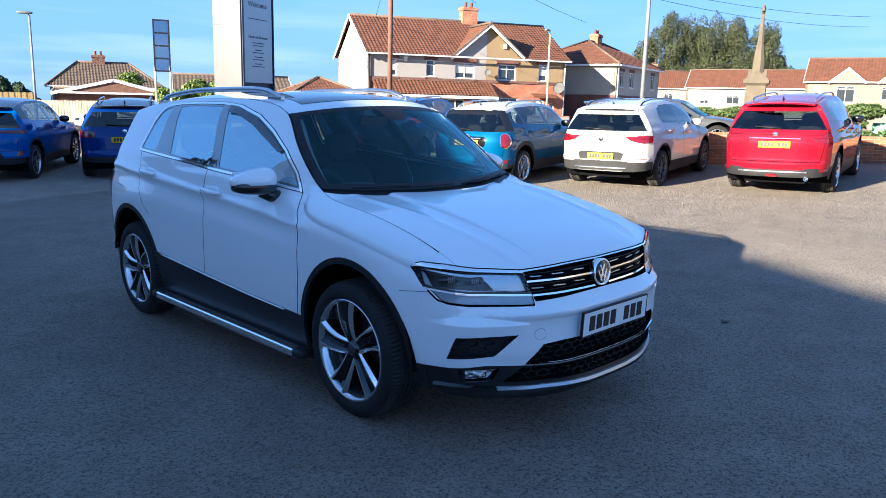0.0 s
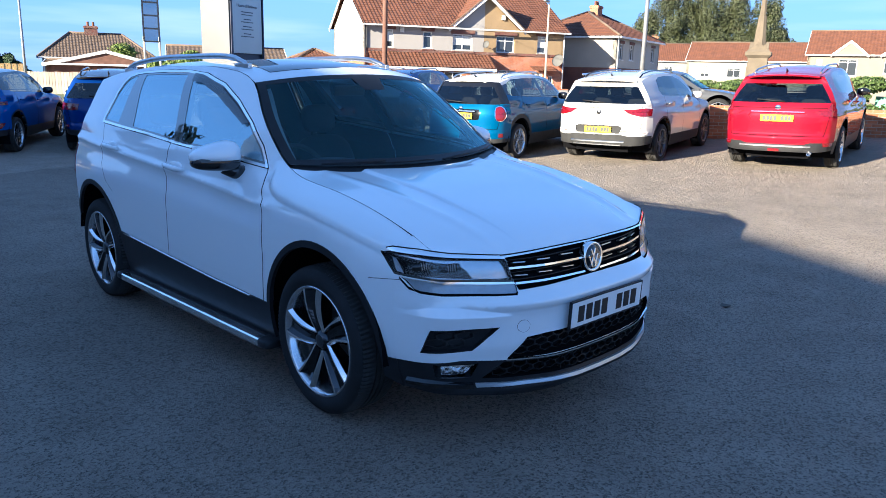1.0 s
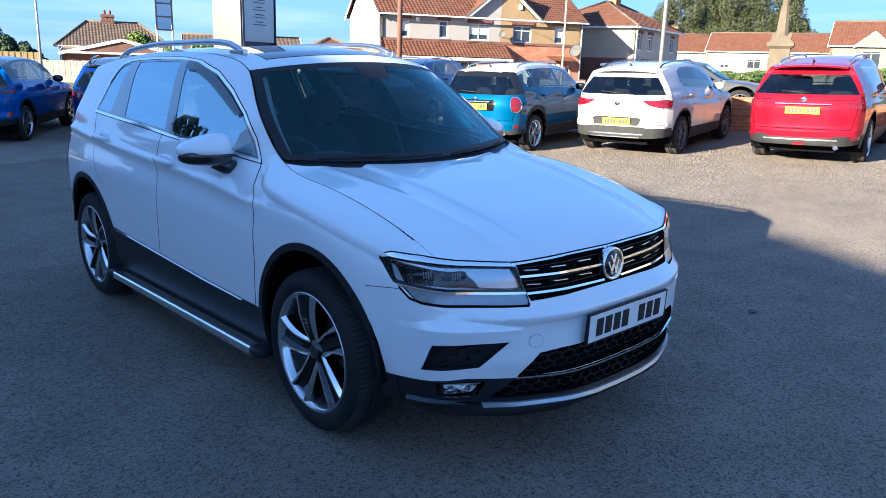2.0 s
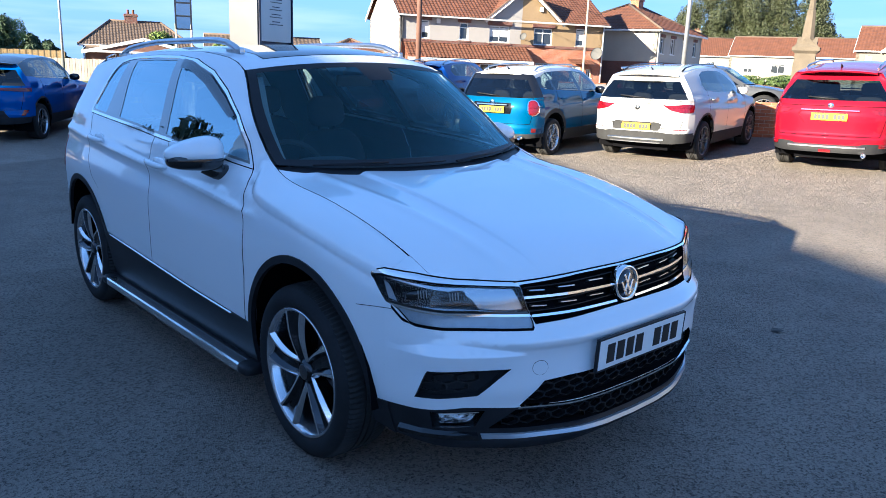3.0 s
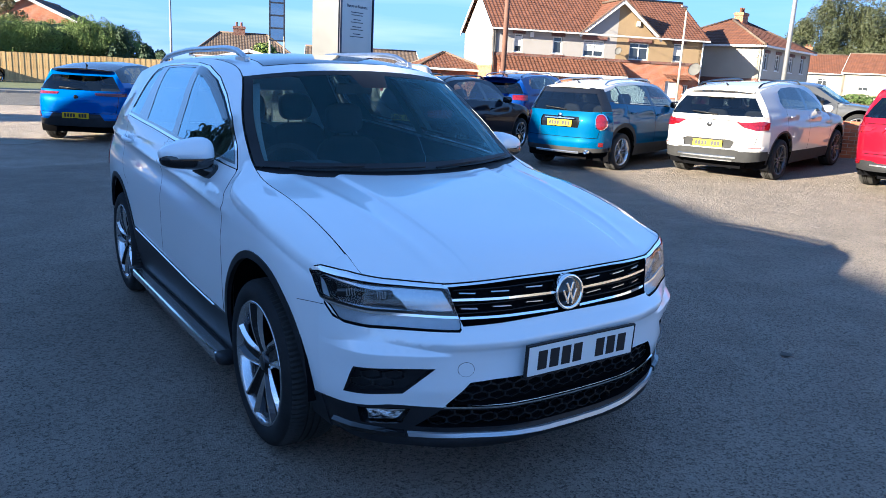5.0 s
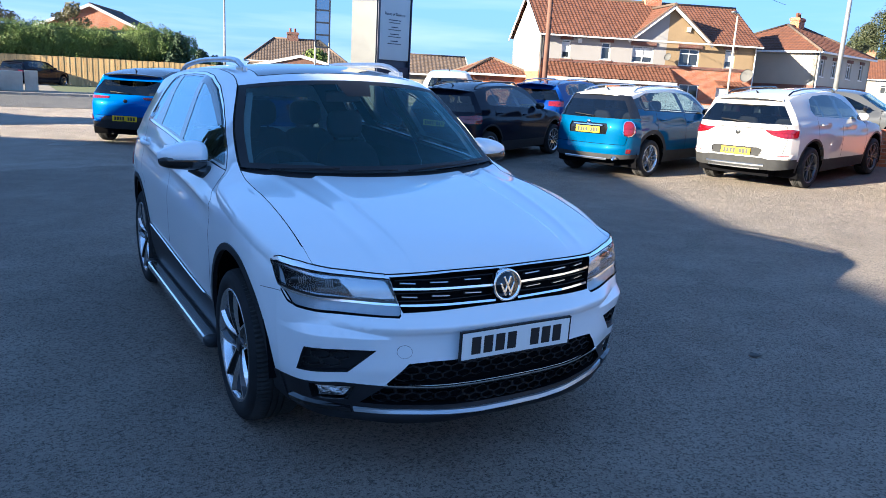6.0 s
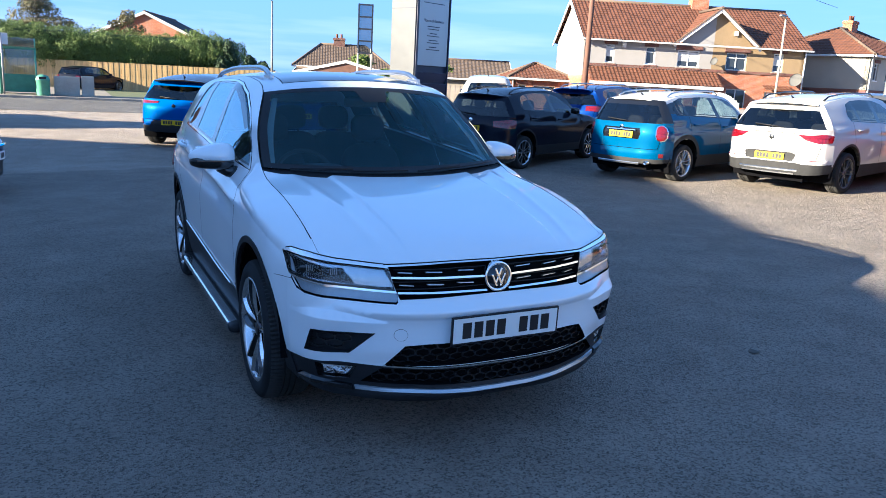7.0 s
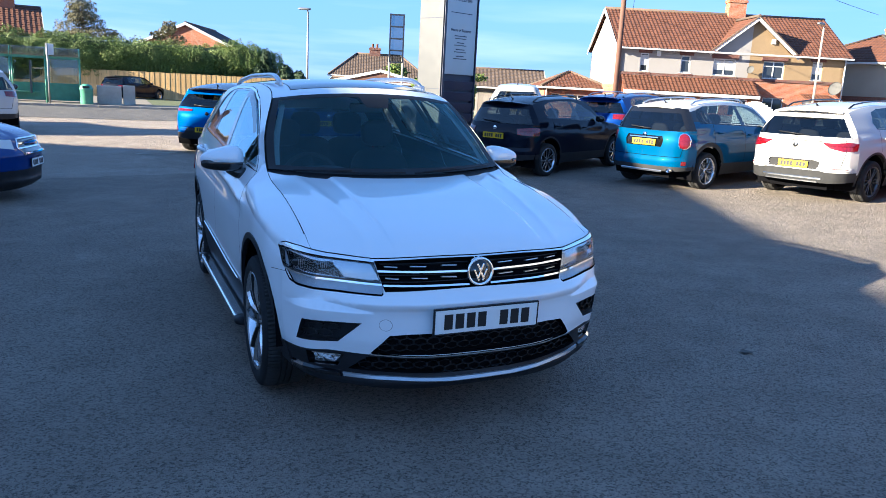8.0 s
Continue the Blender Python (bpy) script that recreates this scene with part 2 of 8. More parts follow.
def brickwork(name, a, b, mortar, w=0.225, h=0.075):
    """Bricks in courses, with recessed joints, laid on upright walls by their run and height (UV in metres)."""
    m = bpy.data.materials.new(name)
    m.use_nodes = True
    t = m.node_tree
    bs = t.nodes["Principled BSDF"]
    bs.inputs["Roughness"].default_value = 0.9
    uv = t.nodes.new("ShaderNodeUVMap")
    br = t.nodes.new("ShaderNodeTexBrick")
    br.inputs["Color1"].default_value, br.inputs["Color2"].default_value, br.inputs["Mortar"].default_value = (*a, 1), (*b, 1), (*mortar, 1)
    br.inputs["Scale"].default_value, br.inputs["Brick Width"].default_value, br.inputs["Row Height"].default_value = 1.0, w, h
    br.inputs["Mortar Size"].default_value, br.inputs["Bias"].default_value = 0.006, -0.1
    t.links.new(uv.outputs[0], br.inputs["Vector"])
    n = t.nodes.new("ShaderNodeTexNoise")
    n.inputs["Scale"].default_value, n.inputs["Detail"].default_value = 1.3, 6
    t.links.new(uv.outputs[0], n.inputs["Vector"])
    r = t.nodes.new("ShaderNodeMapRange")
    r.inputs["To Min"].default_value, r.inputs["To Max"].default_value = 0.65, 1.35
    t.links.new(n.outputs[0], r.inputs["Value"])
    v = t.nodes.new("ShaderNodeVectorMath")
    v.operation = "SCALE"
    t.links.new(br.outputs["Color"], v.inputs[0])
    t.links.new(r.outputs[0], v.inputs["Scale"])
    t.links.new(v.outputs[0], bs.inputs["Base Color"])
    bp = t.nodes.new("ShaderNodeBump")
    bp.inputs["Strength"].default_value, bp.inputs["Distance"].default_value = 0.6, 0.008
    bp.invert = True
    t.links.new(br.outputs["Fac"], bp.inputs["Height"])
    t.links.new(bp.outputs[0], bs.inputs["Normal"])
    return m


BRICK_ORANGE = brickwork("orange_brick", (0.36, 0.13, 0.055), (0.25, 0.08, 0.04), (0.33, 0.26, 0.19))
BRICK_RED = brickwork("red_brick", (0.36, 0.115, 0.05), (0.25, 0.075, 0.038), (0.30, 0.24, 0.19))
BRICK_DARK = brickwork("dark_brick", (0.15, 0.055, 0.04), (0.10, 0.04, 0.035), (0.15, 0.12, 0.10))

# ---- building tools ----
from mathutils.geometry import delaunay_2d_cdt


def part(name, bm, material, parent=None, label="", smooth=False):
    """One bmesh as one mesh object, under a thing or a part of it."""
    me = bpy.data.meshes.new(name)
    if smooth:
        for f in bm.faces:
            f.smooth = True
    bm.to_mesh(me)
    bm.free()
    return mesh_part(name, me, material, parent, label)


def mesh_part(name, me, material, parent=None, label=""):
    for m in material if isinstance(material, (list, tuple)) else [material]:
        me.materials.append(m)
    ob = new(name, me)
    if parent:
        ob.parent = parent
    if label:
        ob["label"] = label
    return ob


def thing(name, label, category, m=None, group="", kind=""):
    ob = new(name)
    ob.empty_display_size = 0.2
    if m is not None:
        ob.matrix_basis = m
    return tagged(ob, label, category, group, kind)


def add_box(bm, size, m, bevel=0.0, segments=2):
    """A box with its middle at the pose m; its edges may be rounded."""
    verts = bmesh.ops.create_cube(bm, size=1, matrix=m @ Matrix.Diagonal((*size, 1)))["verts"]
    if bevel:
        edges = list({e for v in verts for e in v.link_edges})
        bmesh.ops.bevel(bm, geom=edges, offset=bevel, segments=segments, affect="EDGES", profile=0.6)
    return verts


def box(name, size, m, material, parent=None, bevel=0.0, label="", segments=2):
    bm = bmesh.new()
    add_box(bm, size, m, bevel, segments)
    return part(name, bm, material, parent, label, smooth=False)


def add_tube(bm, points, radius, sides=8, caps=True):
    """A round bar along points; radius is one number or one for each point."""
    points = [Vector(p) for p in points]
    rings = []
    for i, p in enumerate(points):
        way = (points[min(i + 1, len(points) - 1)] - points[max(i - 1, 0)]).normalized()
        a = way.orthogonal().normalized() if i == 0 else (a - way * a.dot(way)).normalized()
        b = way.cross(a)
        r = radius[i] if isinstance(radius, (list, tuple)) else radius
        rings.append([bm.verts.new(p + (a * math.cos(k * math.tau / sides) + b * math.sin(k * math.tau / sides)) * r) for k in range(sides)])
    for lo, hi in zip(rings, rings[1:]):
        for k in range(sides):
            bm.faces.new((lo[k], lo[(k + 1) % sides], hi[(k + 1) % sides], hi[k])).smooth = True
    if caps:
        bm.faces.new(rings[0][::-1])
        bm.faces.new(rings[-1])


def tube(name, points, radius, material, parent=None, sides=8, label=""):
    bm = bmesh.new()
    add_tube(bm, points, radius, sides)
    return part(name, bm, material, parent, label)


def add_lathe(bm, profile, m, sides=48, close=False):
    """A ring of (radius, along) points turned about the local x axis of m."""
    rings = []
    for r, x in profile:
        rings.append([bm.verts.new(m @ Vector((x, r * math.cos(k * math.tau / sides), r * math.sin(k * math.tau / sides)))) for k in range(sides)])
    pairs = list(zip(rings, rings[1:])) + ([(rings[-1], rings[0])] if close else [])
    for lo, hi in pairs:
        for k in range(sides):
            bm.faces.new((lo[k], lo[(k + 1) % sides], hi[(k + 1) % sides], hi[k])).smooth = True
    return rings


def add_prism(bm, outline, m, depth):
    """A flat outline in the local x and y of m, raised by depth along its z."""
    lo = [bm.verts.new(m @ Vector((x, y, 0))) for x, y in outline]
    hi = [bm.verts.new(m @ Vector((x, y, depth))) for x, y in outline]
    n = len(outline)
    bm.faces.new(lo[::-1])
    bm.faces.new(hi)
    for i in range(n):
        bm.faces.new((lo[i], lo[(i + 1) % n], hi[(i + 1) % n], hi[i]))


def inside(poly, u, v):
    hit = False
    n = len(poly)
    for i in range(n):
        (a, b), (c, d) = poly[i], poly[(i + 1) % n]
        if (b > v) != (d > v) and u < (c - a) * (v - b) / (d - b) + a:
            hit = not hit
    return hit


def dense(line, step, closed=False):
    out = []
    pairs = list(zip(line, line[1:])) + ([(line[-1], line[0])] if closed else [])
    for (a, b), (c, d) in pairs:
        n = max(1, math.ceil(math.hypot(c - a, d - b) / step))
        out += [(a + (c - a) * i / n, b + (d - b) * i / n) for i in range(n)]
    if not closed:
        out.append(line[-1])
    return out


def cut_patch(outer, lines, classify, step):
    """Cuts the inside of a flat outline along lines into triangles, by region: {name: (points, triangles)}."""
    pts, edges = [], []

    def lay(line, closed):
        line = dense(line, min(step) * 1.2, closed)
        base = len(pts)
        pts.extend(Vector(p) for p in line)
        edges.extend((base + i, base + i + 1) for i in range(len(line) - 1))
        if closed:
            edges.append((base + len(line) - 1, base))
    lay(outer, True)
    for line, closed in lines:
        lay(line, closed)
    us, vs = [p[0] for p in outer], [p[1] for p in outer]
    nu, nv = round((max(us) - min(us)) / step[0]), round((max(vs) - min(vs)) / step[1])
    for i in range(1, nu):
        for j in range(1, nv):
            u, v = min(us) + (max(us) - min(us)) * (i + 0.13) / nu, min(vs) + (max(vs) - min(vs)) * (j + 0.21) / nv
            if inside(outer, u, v):
                pts.append(Vector((u, v)))
    vo, _, fo, *_ = delaunay_2d_cdt(pts, edges, [], 0, 1e-4)
    regions = {}
    for f in fo:
        u, v = sum(vo[i][0] for i in f) / len(f), sum(vo[i][1] for i in f) / len(f)
        if not inside(outer, u, v):
            continue
        name = classify(u, v)
        if name:
            regions.setdefault(name, []).append(f)
    out = {}
    for name, faces in regions.items():
        used = sorted({i for f in faces for i in f})
        at = {i: k for k, i in enumerate(used)}
        out[name] = ([(vo[i][0], vo[i][1]) for i in used], [tuple(at[i] for i in f) for f in faces])
    return out


def islands(region):
    """The pieces of a region that do not touch, the largest first; crumbs are left out."""
    points, faces = region
    root = list(range(len(points)))

    def find(i):
        while root[i] != i:
            root[i] = root[root[i]]
            i = root[i]
        return i
    for f in faces:
        for i in f[1:]:
            root[find(i)] = find(f[0])
    groups = {}
    for f in faces:
        groups.setdefault(find(f[0]), []).append(f)
    out = []
    for g in sorted(groups.values(), key=len, reverse=True):
        if out and len(g) < 4:
            continue
        used = sorted({i for f in g for i in f})
        at = {i: k for k, i in enumerate(used)}
        out.append(([points[i] for i in used], [tuple(at[i] for i in f) for f in g]))
    return out


def skin(name, region, fn, material, parent, shift=0.0, wall=0.0, mirror=False, label="", flip=False):
    """A region bent onto the surface fn, each of its separate pieces as a part of its own."""
    made = [skin_piece(name, piece, fn, material, parent, shift, wall, mirror, label, flip) for piece in islands(region)]
    return made[0]


def skin_piece(name, region, fn, material, parent, shift, wall, mirror, label, flip):
    """One piece bent onto the surface fn, moved out by shift, with an inward rim of depth wall."""
    points, faces = region
    verts, normals = [], []
    for u, v in points:
        p, h = fn(u, v), 1e-3
        n = (fn(u + h, v) - fn(u - h, v)).cross(fn(u, v + h) - fn(u, v - h))
        n = n.normalized() * (-1 if flip else 1)
        q = p + n * shift
        if mirror:
            q, n = Vector((-q.x, q.y, q.z)), Vector((-n.x, n.y, n.z))
        verts.append(q)
        normals.append(n)
    turn = (not flip) == (not mirror)
    a, b, c = (points[i] for i in faces[0])
    if ((b[0] - a[0]) * (c[1] - a[1]) - (b[1] - a[1]) * (c[0] - a[0]) > 0) != turn:
        faces = [f[::-1] for f in faces]
    if wall:
        count = {}
        for f in faces:
            for i in range(3):
                e = (f[i], f[(i + 1) % 3])
                count[tuple(sorted(e))] = None if tuple(sorted(e)) in count else e
        faces = list(faces)
        for e in [e for e in count.values() if e]:
            quad = [verts[e[1]], verts[e[0]], verts[e[0]] - normals[e[0]] * wall, verts[e[1]] - normals[e[1]] * wall]
            out = (quad[1] - quad[0]).cross(quad[2] - quad[0]).normalized()
            faces.append(tuple(range(len(verts), len(verts) + 4)))
            verts += quad
            normals += [out] * 4
    me = bpy.data.meshes.new(name)
    me.from_pydata([tuple(v) for v in verts], [], faces)
    me.polygons.foreach_set("use_smooth", [True] * len(faces))
    me.normals_split_custom_set_from_vertices([tuple(n) for n in normals])
    return mesh_part(name, me, material, parent, label)


def ribbon(name, line, fn, high, out, thick, material, parent, mirror=False, label="", flip=False):
    """A bar that follows a line (u, v) on the surface fn: its height along v, how far out it starts and its thickness."""
    bm = bmesh.new()
    rows = []
    for u, v in line:
        h = 1e-3
        p = fn(u, v)
        n = (fn(u + h, v) - fn(u - h, v)).cross(fn(u, v + h) - fn(u, v - h)).normalized() * (-1 if flip else 1)
        up = (fn(u, v + h) - fn(u, v - h)).normalized()
        q = [p + up * high / 2 + n * out, p + up * high * 0.22 + n * (out + thick), p - up * high * 0.38 + n * (out + thick), p - up * high / 2 + n * out]
        rows.append([bm.verts.new((-w.x if mirror else w.x, w.y, w.z)) for w in q])
    for a, b in zip(rows, rows[1:]):
        for i in range(4):
            bm.faces.new((a[i], a[(i + 1) % 4], b[(i + 1) % 4], b[i]))
    bm.faces.new(rows[0])
    bm.faces.new(rows[-1][::-1])
    bmesh.ops.recalc_face_normals(bm, faces=bm.faces)
    return part(name, bm, material, parent, label)


def smoothstep(a, b, v):
    v = min(max((v - a) / (b - a), 0), 1)
    return v * v * (3 - 2 * v)

# ---- car body surfaces ----
def curve(points):
    """A smooth curve through (t, value) points that does not overshoot."""
    t = [p[0] for p in points]
    v = [p[1] for p in points]
    n = len(t)
    d = [(v[i + 1] - v[i]) / (t[i + 1] - t[i]) for i in range(n - 1)]
    m = [d[0]] + [0 if d[i - 1] * d[i] <= 0 else 2 * d[i - 1] * d[i] / (d[i - 1] + d[i]) for i in range(1, n - 1)] + [d[-1]]

    def at(q):
        if q <= t[0]:
            return v[0] + (q - t[0]) * m[0]
        if q >= t[-1]:
            return v[-1] + (q - t[-1]) * m[-1]
        i = max(k for k in range(n - 1) if t[k] <= q)
        h = t[i + 1] - t[i]
        u = (q - t[i]) / h
        return ((1 + 2 * u) * (1 - u) ** 2 * v[i] + u * (1 - u) ** 2 * h * m[i]
                + u * u * (3 - 2 * u) * v[i + 1] + u * u * (u - 1) * h * m[i + 1])
    return at


FACET_LOW = curve([(0.57, 0.593), (0.7, 0.593), (0.8, 0.596), (0.89, 0.600), (1.0, 0.605)])
FACET_HIGH = curve([(0.57, 0.593), (0.62, 0.601), (0.70, 0.615), (0.78, 0.627), (0.85, 0.636), (0.92, 0.637), (0.96, 0.628), (1.0, 0.605)])


class Body:
    """The skin of a car in its own frame: x to its left, y to its rear, z up, the front axle's foot at the origin."""

    def __init__(self, d):
        self.d = d
        self.ys = [y for y, _ in d["stations"]]
        self.profiles = [curve(p) for _, p in d["stations"]]
        self.top = curve(d["top"])
        self.f0, self.r0 = curve(d["front"]), curve(d["rear"])
        self.fa, self.fb = curve([(s, a) for s, a, b in d["plan_f"]]), curve([(s, b) for s, a, b in d["plan_f"]])
        self.ra, self.rb = curve([(s, a) for s, a, b in d["plan_r"]]), curve([(s, b) for s, a, b in d["plan_r"]])
        self.hood_mid, self.crown, self.nose_top = curve(d["hood_mid"]), curve(d["crown"]), curve(d["nose_top"])
        self.shoulder = curve(d["shoulder"])
        self.shoulder_from = 0.25
        self.memo = {}
        self.edge = d["hood_half"] + 0.002

    def half(self, y, z):
        """Half the width of the body at y and z; beside the bonnet the wing rises round from the straight shut line."""
        w = self.plain_half(y, z)
        yb = self.d["screen"][0]
        deep = self.d["crest"]
        down = self.top(y) - z
        if y < yb + 0.14 and down < deep:
            low = self.plain_half(y, self.top(y) - deep)
            k = 1 - max(down, 0.0) / deep
            crest = self.edge + (low - self.edge) * (1 - k ** 3.2)
            f = 1 - smoothstep(yb - 0.06, yb + 0.14, y)
            w += (crest - w) * f
        return w

    def plain_half(self, y, z):
        key = round(z, 4)
        if key not in self.memo:
            self.memo[key] = curve([(q, p(z)) for q, p in zip(self.ys, self.profiles)])
        w = self.memo[key](y)
        up = (z - self.shoulder(y)) / self.d["shoulder_high"]
        if -0.15 < up < 0.05 and y > self.shoulder_from:
            # a crisp shoulder line over a shallow hollow
            fade = smoothstep(self.shoulder_from, self.shoulder_from + 0.35, y)
            w += fade * (0.017 * (1 - up / 0.05) ** 1.6 if up >= 0 else 0.017 - 0.023 * (1 - (1 + up / 0.065) ** 2) if up > -0.065 else -0.006 * (1 - smoothstep(0.065, 0.15, -up)))
        return w

    def side(self, y, z):
        return Vector((self.half(y, z), y, z))

    def front(self, s, z):
        ys = self.d["seam_f"]
        if s > 1:
            y = ys + (s - 1) * 0.6
            return Vector((self.half(y, z), y, z))
        y0 = self.f0(z)
        k = abs(s)
        y = y0 + (ys - y0) * self.fb(k)
        if self.d["facet"] and 0.5 < z < 0.72 and k > 0.57:
            # the blade-shaped facet folded into the bumper below the lamp
            lo, hi = FACET_LOW(k), FACET_HIGH(k)
            h = max(0.0, hi - lo)
            if z > hi:
                y += 0.55 * h * (1 - smoothstep(hi, hi + 0.05, z))
            elif z > lo:
                y += h * (0.55 - 1.0 * (hi - z) / max(h, 1e-6))
            else:
                y -= 0.45 * h * smoothstep(lo - 0.09, lo, z)
        return Vector((math.copysign(self.half(ys, z) * self.fa(k), s), y, z))

    def back(self, s, z):
        ys = self.d["seam_r"]
        if s > 1:
            y = ys - (s - 1) * 0.6
            return Vector((self.half(y, z), y, z))
        y0 = self.r0(z)
        k = abs(s)
        return Vector((math.copysign(self.half(ys, z) * self.ra(k), s), y0 + (ys - y0) * self.rb(k), z))

    def front_edge(self, x):
        """Where the bonnet meets the nose."""
        lo, hi = 0.0, 1.0
        for _ in range(24):
            s = (lo + hi) / 2
            if self.front(s, self.nose_top(s))[0] < abs(x):
                lo = s
            else:
                hi = s
        return self.front(lo, self.nose_top(lo))

    def hood(self, x, v):
        """The bonnet: x across, v from 0 at the nose to 1 at the windscreen."""
        xe = self.d["hood_half"]
        k = round(abs(x), 4)
        if ("e", k) not in self.memo:
            self.memo["e", k] = self.front_edge(k)
        e = self.memo["e", k]
        yb = self.d["screen"][0] - self.d["screen_bulge"] * (1 - min(k / xe, 1) ** 2) - 0.03
        y = e[1] + (yb - e[1]) * v
        def height(y):
            w = (k / xe) ** self.d["hood_pow"]
            z = self.hood_mid(y) * (1 - w) + self.top(y) * w
            c = self.d["crease"]
            q = (k - (c[0] + (c[1] - c[0]) * (0.35 - y) / 1.1)) / 0.009
            z -= c[2] * (0.15 + 0.85 * smoothstep(-0.80, -0.30, y)) * (1 / (1 + math.exp(-2.5 * q)) - 0.5) * math.exp(-(q / 14) ** 2)
            # a second, softer fold nearer to the wing
            q = (k - (0.60 - 0.12 * (0.35 - y) / 1.1)) / 0.03
            return z + 0.005 * math.exp(-q * q)
        return Vector((x, y, height(y) + (e[2] - height(e[1])) * math.exp(-(y - e[1]) / 0.07)))

    def roof(self, u, v):
        """The roof: u from -1 to 1 across, v from 0 at the windscreen to 1 at the tail."""
        yt, yr = self.d["screen"][1], self.d["roof_end"]
        q = yt + (yr - yt) * v
        ze = self.top(q)
        y = q - self.d["screen_bulge"] * 0.65 * (1 - u * u) * (1 - v) ** 2 + 0.06 * (1 - u * u) * v * v
        return Vector((u * self.half(q, ze), y, ze + self.crown(v) * (1 - abs(u) ** 2.4)))

    def screen(self, u, v):
        """The windscreen: u from -1 to 1 across, v from 0 at the bonnet to 1 at the roof."""
        yb, yt = self.d["screen"]
        y = yb + (yt - yb) * v
        ze = self.top(y)
        xe = self.half(y, ze)
        c = self.d["screen_bulge"]
        return Vector((u * xe, y - c * (1 - u * u) * (1 - 0.35 * v), ze + self.d["screen_lift"] * (1 - u * u) * v + self.d["cowl_drop"] * (1 - u * u) * (1 - v)))

# Half widths of the body at heights, station by station from the nose to the tail.
STATIONS = []
STATIONS.append((-0.50, [(0.18, 0.76), (0.3, 0.81), (0.45, 0.845), (0.6, 0.853), (0.72, 0.850), (0.80, 0.838), (0.855, 0.811), (0.885, 0.780), (0.900, 0.745), (1.1, 0.45)]))
STATIONS.append((-0.25, [(0.18, 0.84), (0.4, 0.885), (0.6, 0.895), (0.74, 0.896), (0.84, 0.889), (0.92, 0.862), (0.955, 0.822), (0.976, 0.745), (1.1, 0.5)]))
STATIONS.append((0.00, [(0.18, 0.86), (0.4, 0.895), (0.6, 0.906), (0.81, 0.908), (0.88, 0.905), (0.95, 0.888), (0.99, 0.852), (1.013, 0.808), (1.026, 0.745), (1.1, 0.58)]))
STATIONS.append((0.50, [(0.18, 0.84), (0.3, 0.87), (0.45, 0.89), (0.6, 0.902), (0.8, 0.908), (0.985, 0.876), (1.04, 0.828), (1.09, 0.770), (1.3, 0.678), (1.52, 0.56)]))
STATIONS.append((1.00, [(0.18, 0.84), (0.3, 0.87), (0.45, 0.893), (0.6, 0.906), (0.8, 0.912), (1.07, 0.85), (1.13, 0.818), (1.3, 0.735), (1.52, 0.608), (1.62, 0.53)]))
STATIONS.append((1.60, [(0.18, 0.84), (0.3, 0.872), (0.45, 0.895), (0.6, 0.908), (0.8, 0.916), (1.11, 0.86), (1.165, 0.832), (1.3, 0.765), (1.5, 0.66), (1.61, 0.57)]))
STATIONS.append((2.60, [(0.18, 0.84), (0.4, 0.893), (0.6, 0.912), (0.85, 0.92), (1.18, 0.848), (1.3, 0.785), (1.5, 0.665), (1.61, 0.565)]))
STATIONS.append((3.30, [(0.18, 0.8), (0.4, 0.845), (0.6, 0.87), (0.85, 0.875), (1.22, 0.785), (1.35, 0.715), (1.5, 0.63), (1.6, 0.54)]))

SUV = dict(
    shoulder=[(0.0, 0.90), (0.5, 0.94), (1.0, 0.98), (1.6, 1.022), (2.6, 1.088), (3.3, 1.125), (3.6, 1.135)], shoulder_high=1.0,
    stations=STATIONS,
    top=[(-0.60, 0.848), (-0.50, 0.900), (-0.25, 0.976), (0.0, 1.026), (0.30, 1.066), (0.437, 1.118), (0.70, 1.315), (0.983, 1.525), (1.20, 1.573), (1.6, 1.602), (2.2, 1.605), (2.8, 1.565), (3.15, 1.51), (3.30, 1.475)],
    front=[(0.16, -0.80), (0.20, -0.86), (0.235, -0.915), (0.26, -0.93), (0.30, -0.915), (0.40, -0.92), (0.47, -0.935), (0.57, -0.930), (0.605, -0.935), (0.622, -0.945), (0.634, -0.947), (0.646, -0.935), (0.68, -0.888), (0.72, -0.868), (0.79, -0.855), (0.825, -0.838), (0.86, -0.80)],
    plan_f=[(0, 0, 0), (0.3, 0.3, 0.020), (0.6, 0.6, 0.185), (0.8, 0.8, 0.42), (0.9, 0.905, 0.565), (0.96, 0.964, 0.74), (1.0, 1.0, 1.0)],
    rear=[(0.16, 3.40), (0.22, 3.52), (0.35, 3.555), (0.55, 3.555), (0.62, 3.53), (0.80, 3.50), (1.05, 3.47), (1.12, 3.44), (1.30, 3.33), (1.48, 3.20)],
    plan_r=[(0, 0, 0), (0.4, 0.42, 0.04), (0.7, 0.74, 0.2), (0.9, 0.93, 0.52), (1.0, 1.0, 1.0)],
    seam_f=-0.50, seam_r=3.10,
    hood_mid=[(-0.90, 0.795), (-0.86, 0.832), (-0.80, 0.872), (-0.70, 0.915), (-0.55, 0.955), (-0.4, 0.985), (-0.2, 1.025), (0.0, 1.055), (0.30, 1.097), (0.45, 1.120)],
    nose_top=[(0, 0.832), (0.3, 0.834), (0.6, 0.829), (0.83, 0.847), (0.95, 0.864), (1.0, 0.870)],
    crown=[(0, 0.045), (0.15, 0.05), (0.5, 0.045), (1, 0.05)], roof_end=3.10, hood_half=0.743,
    hood_pow=2.6, crease=(0.425, 0.385, 0.013),
    screen=(0.437, 0.945), screen_bulge=0.24, screen_lift=0.045, cowl_drop=-0.018, facet=True, crest=0.10)

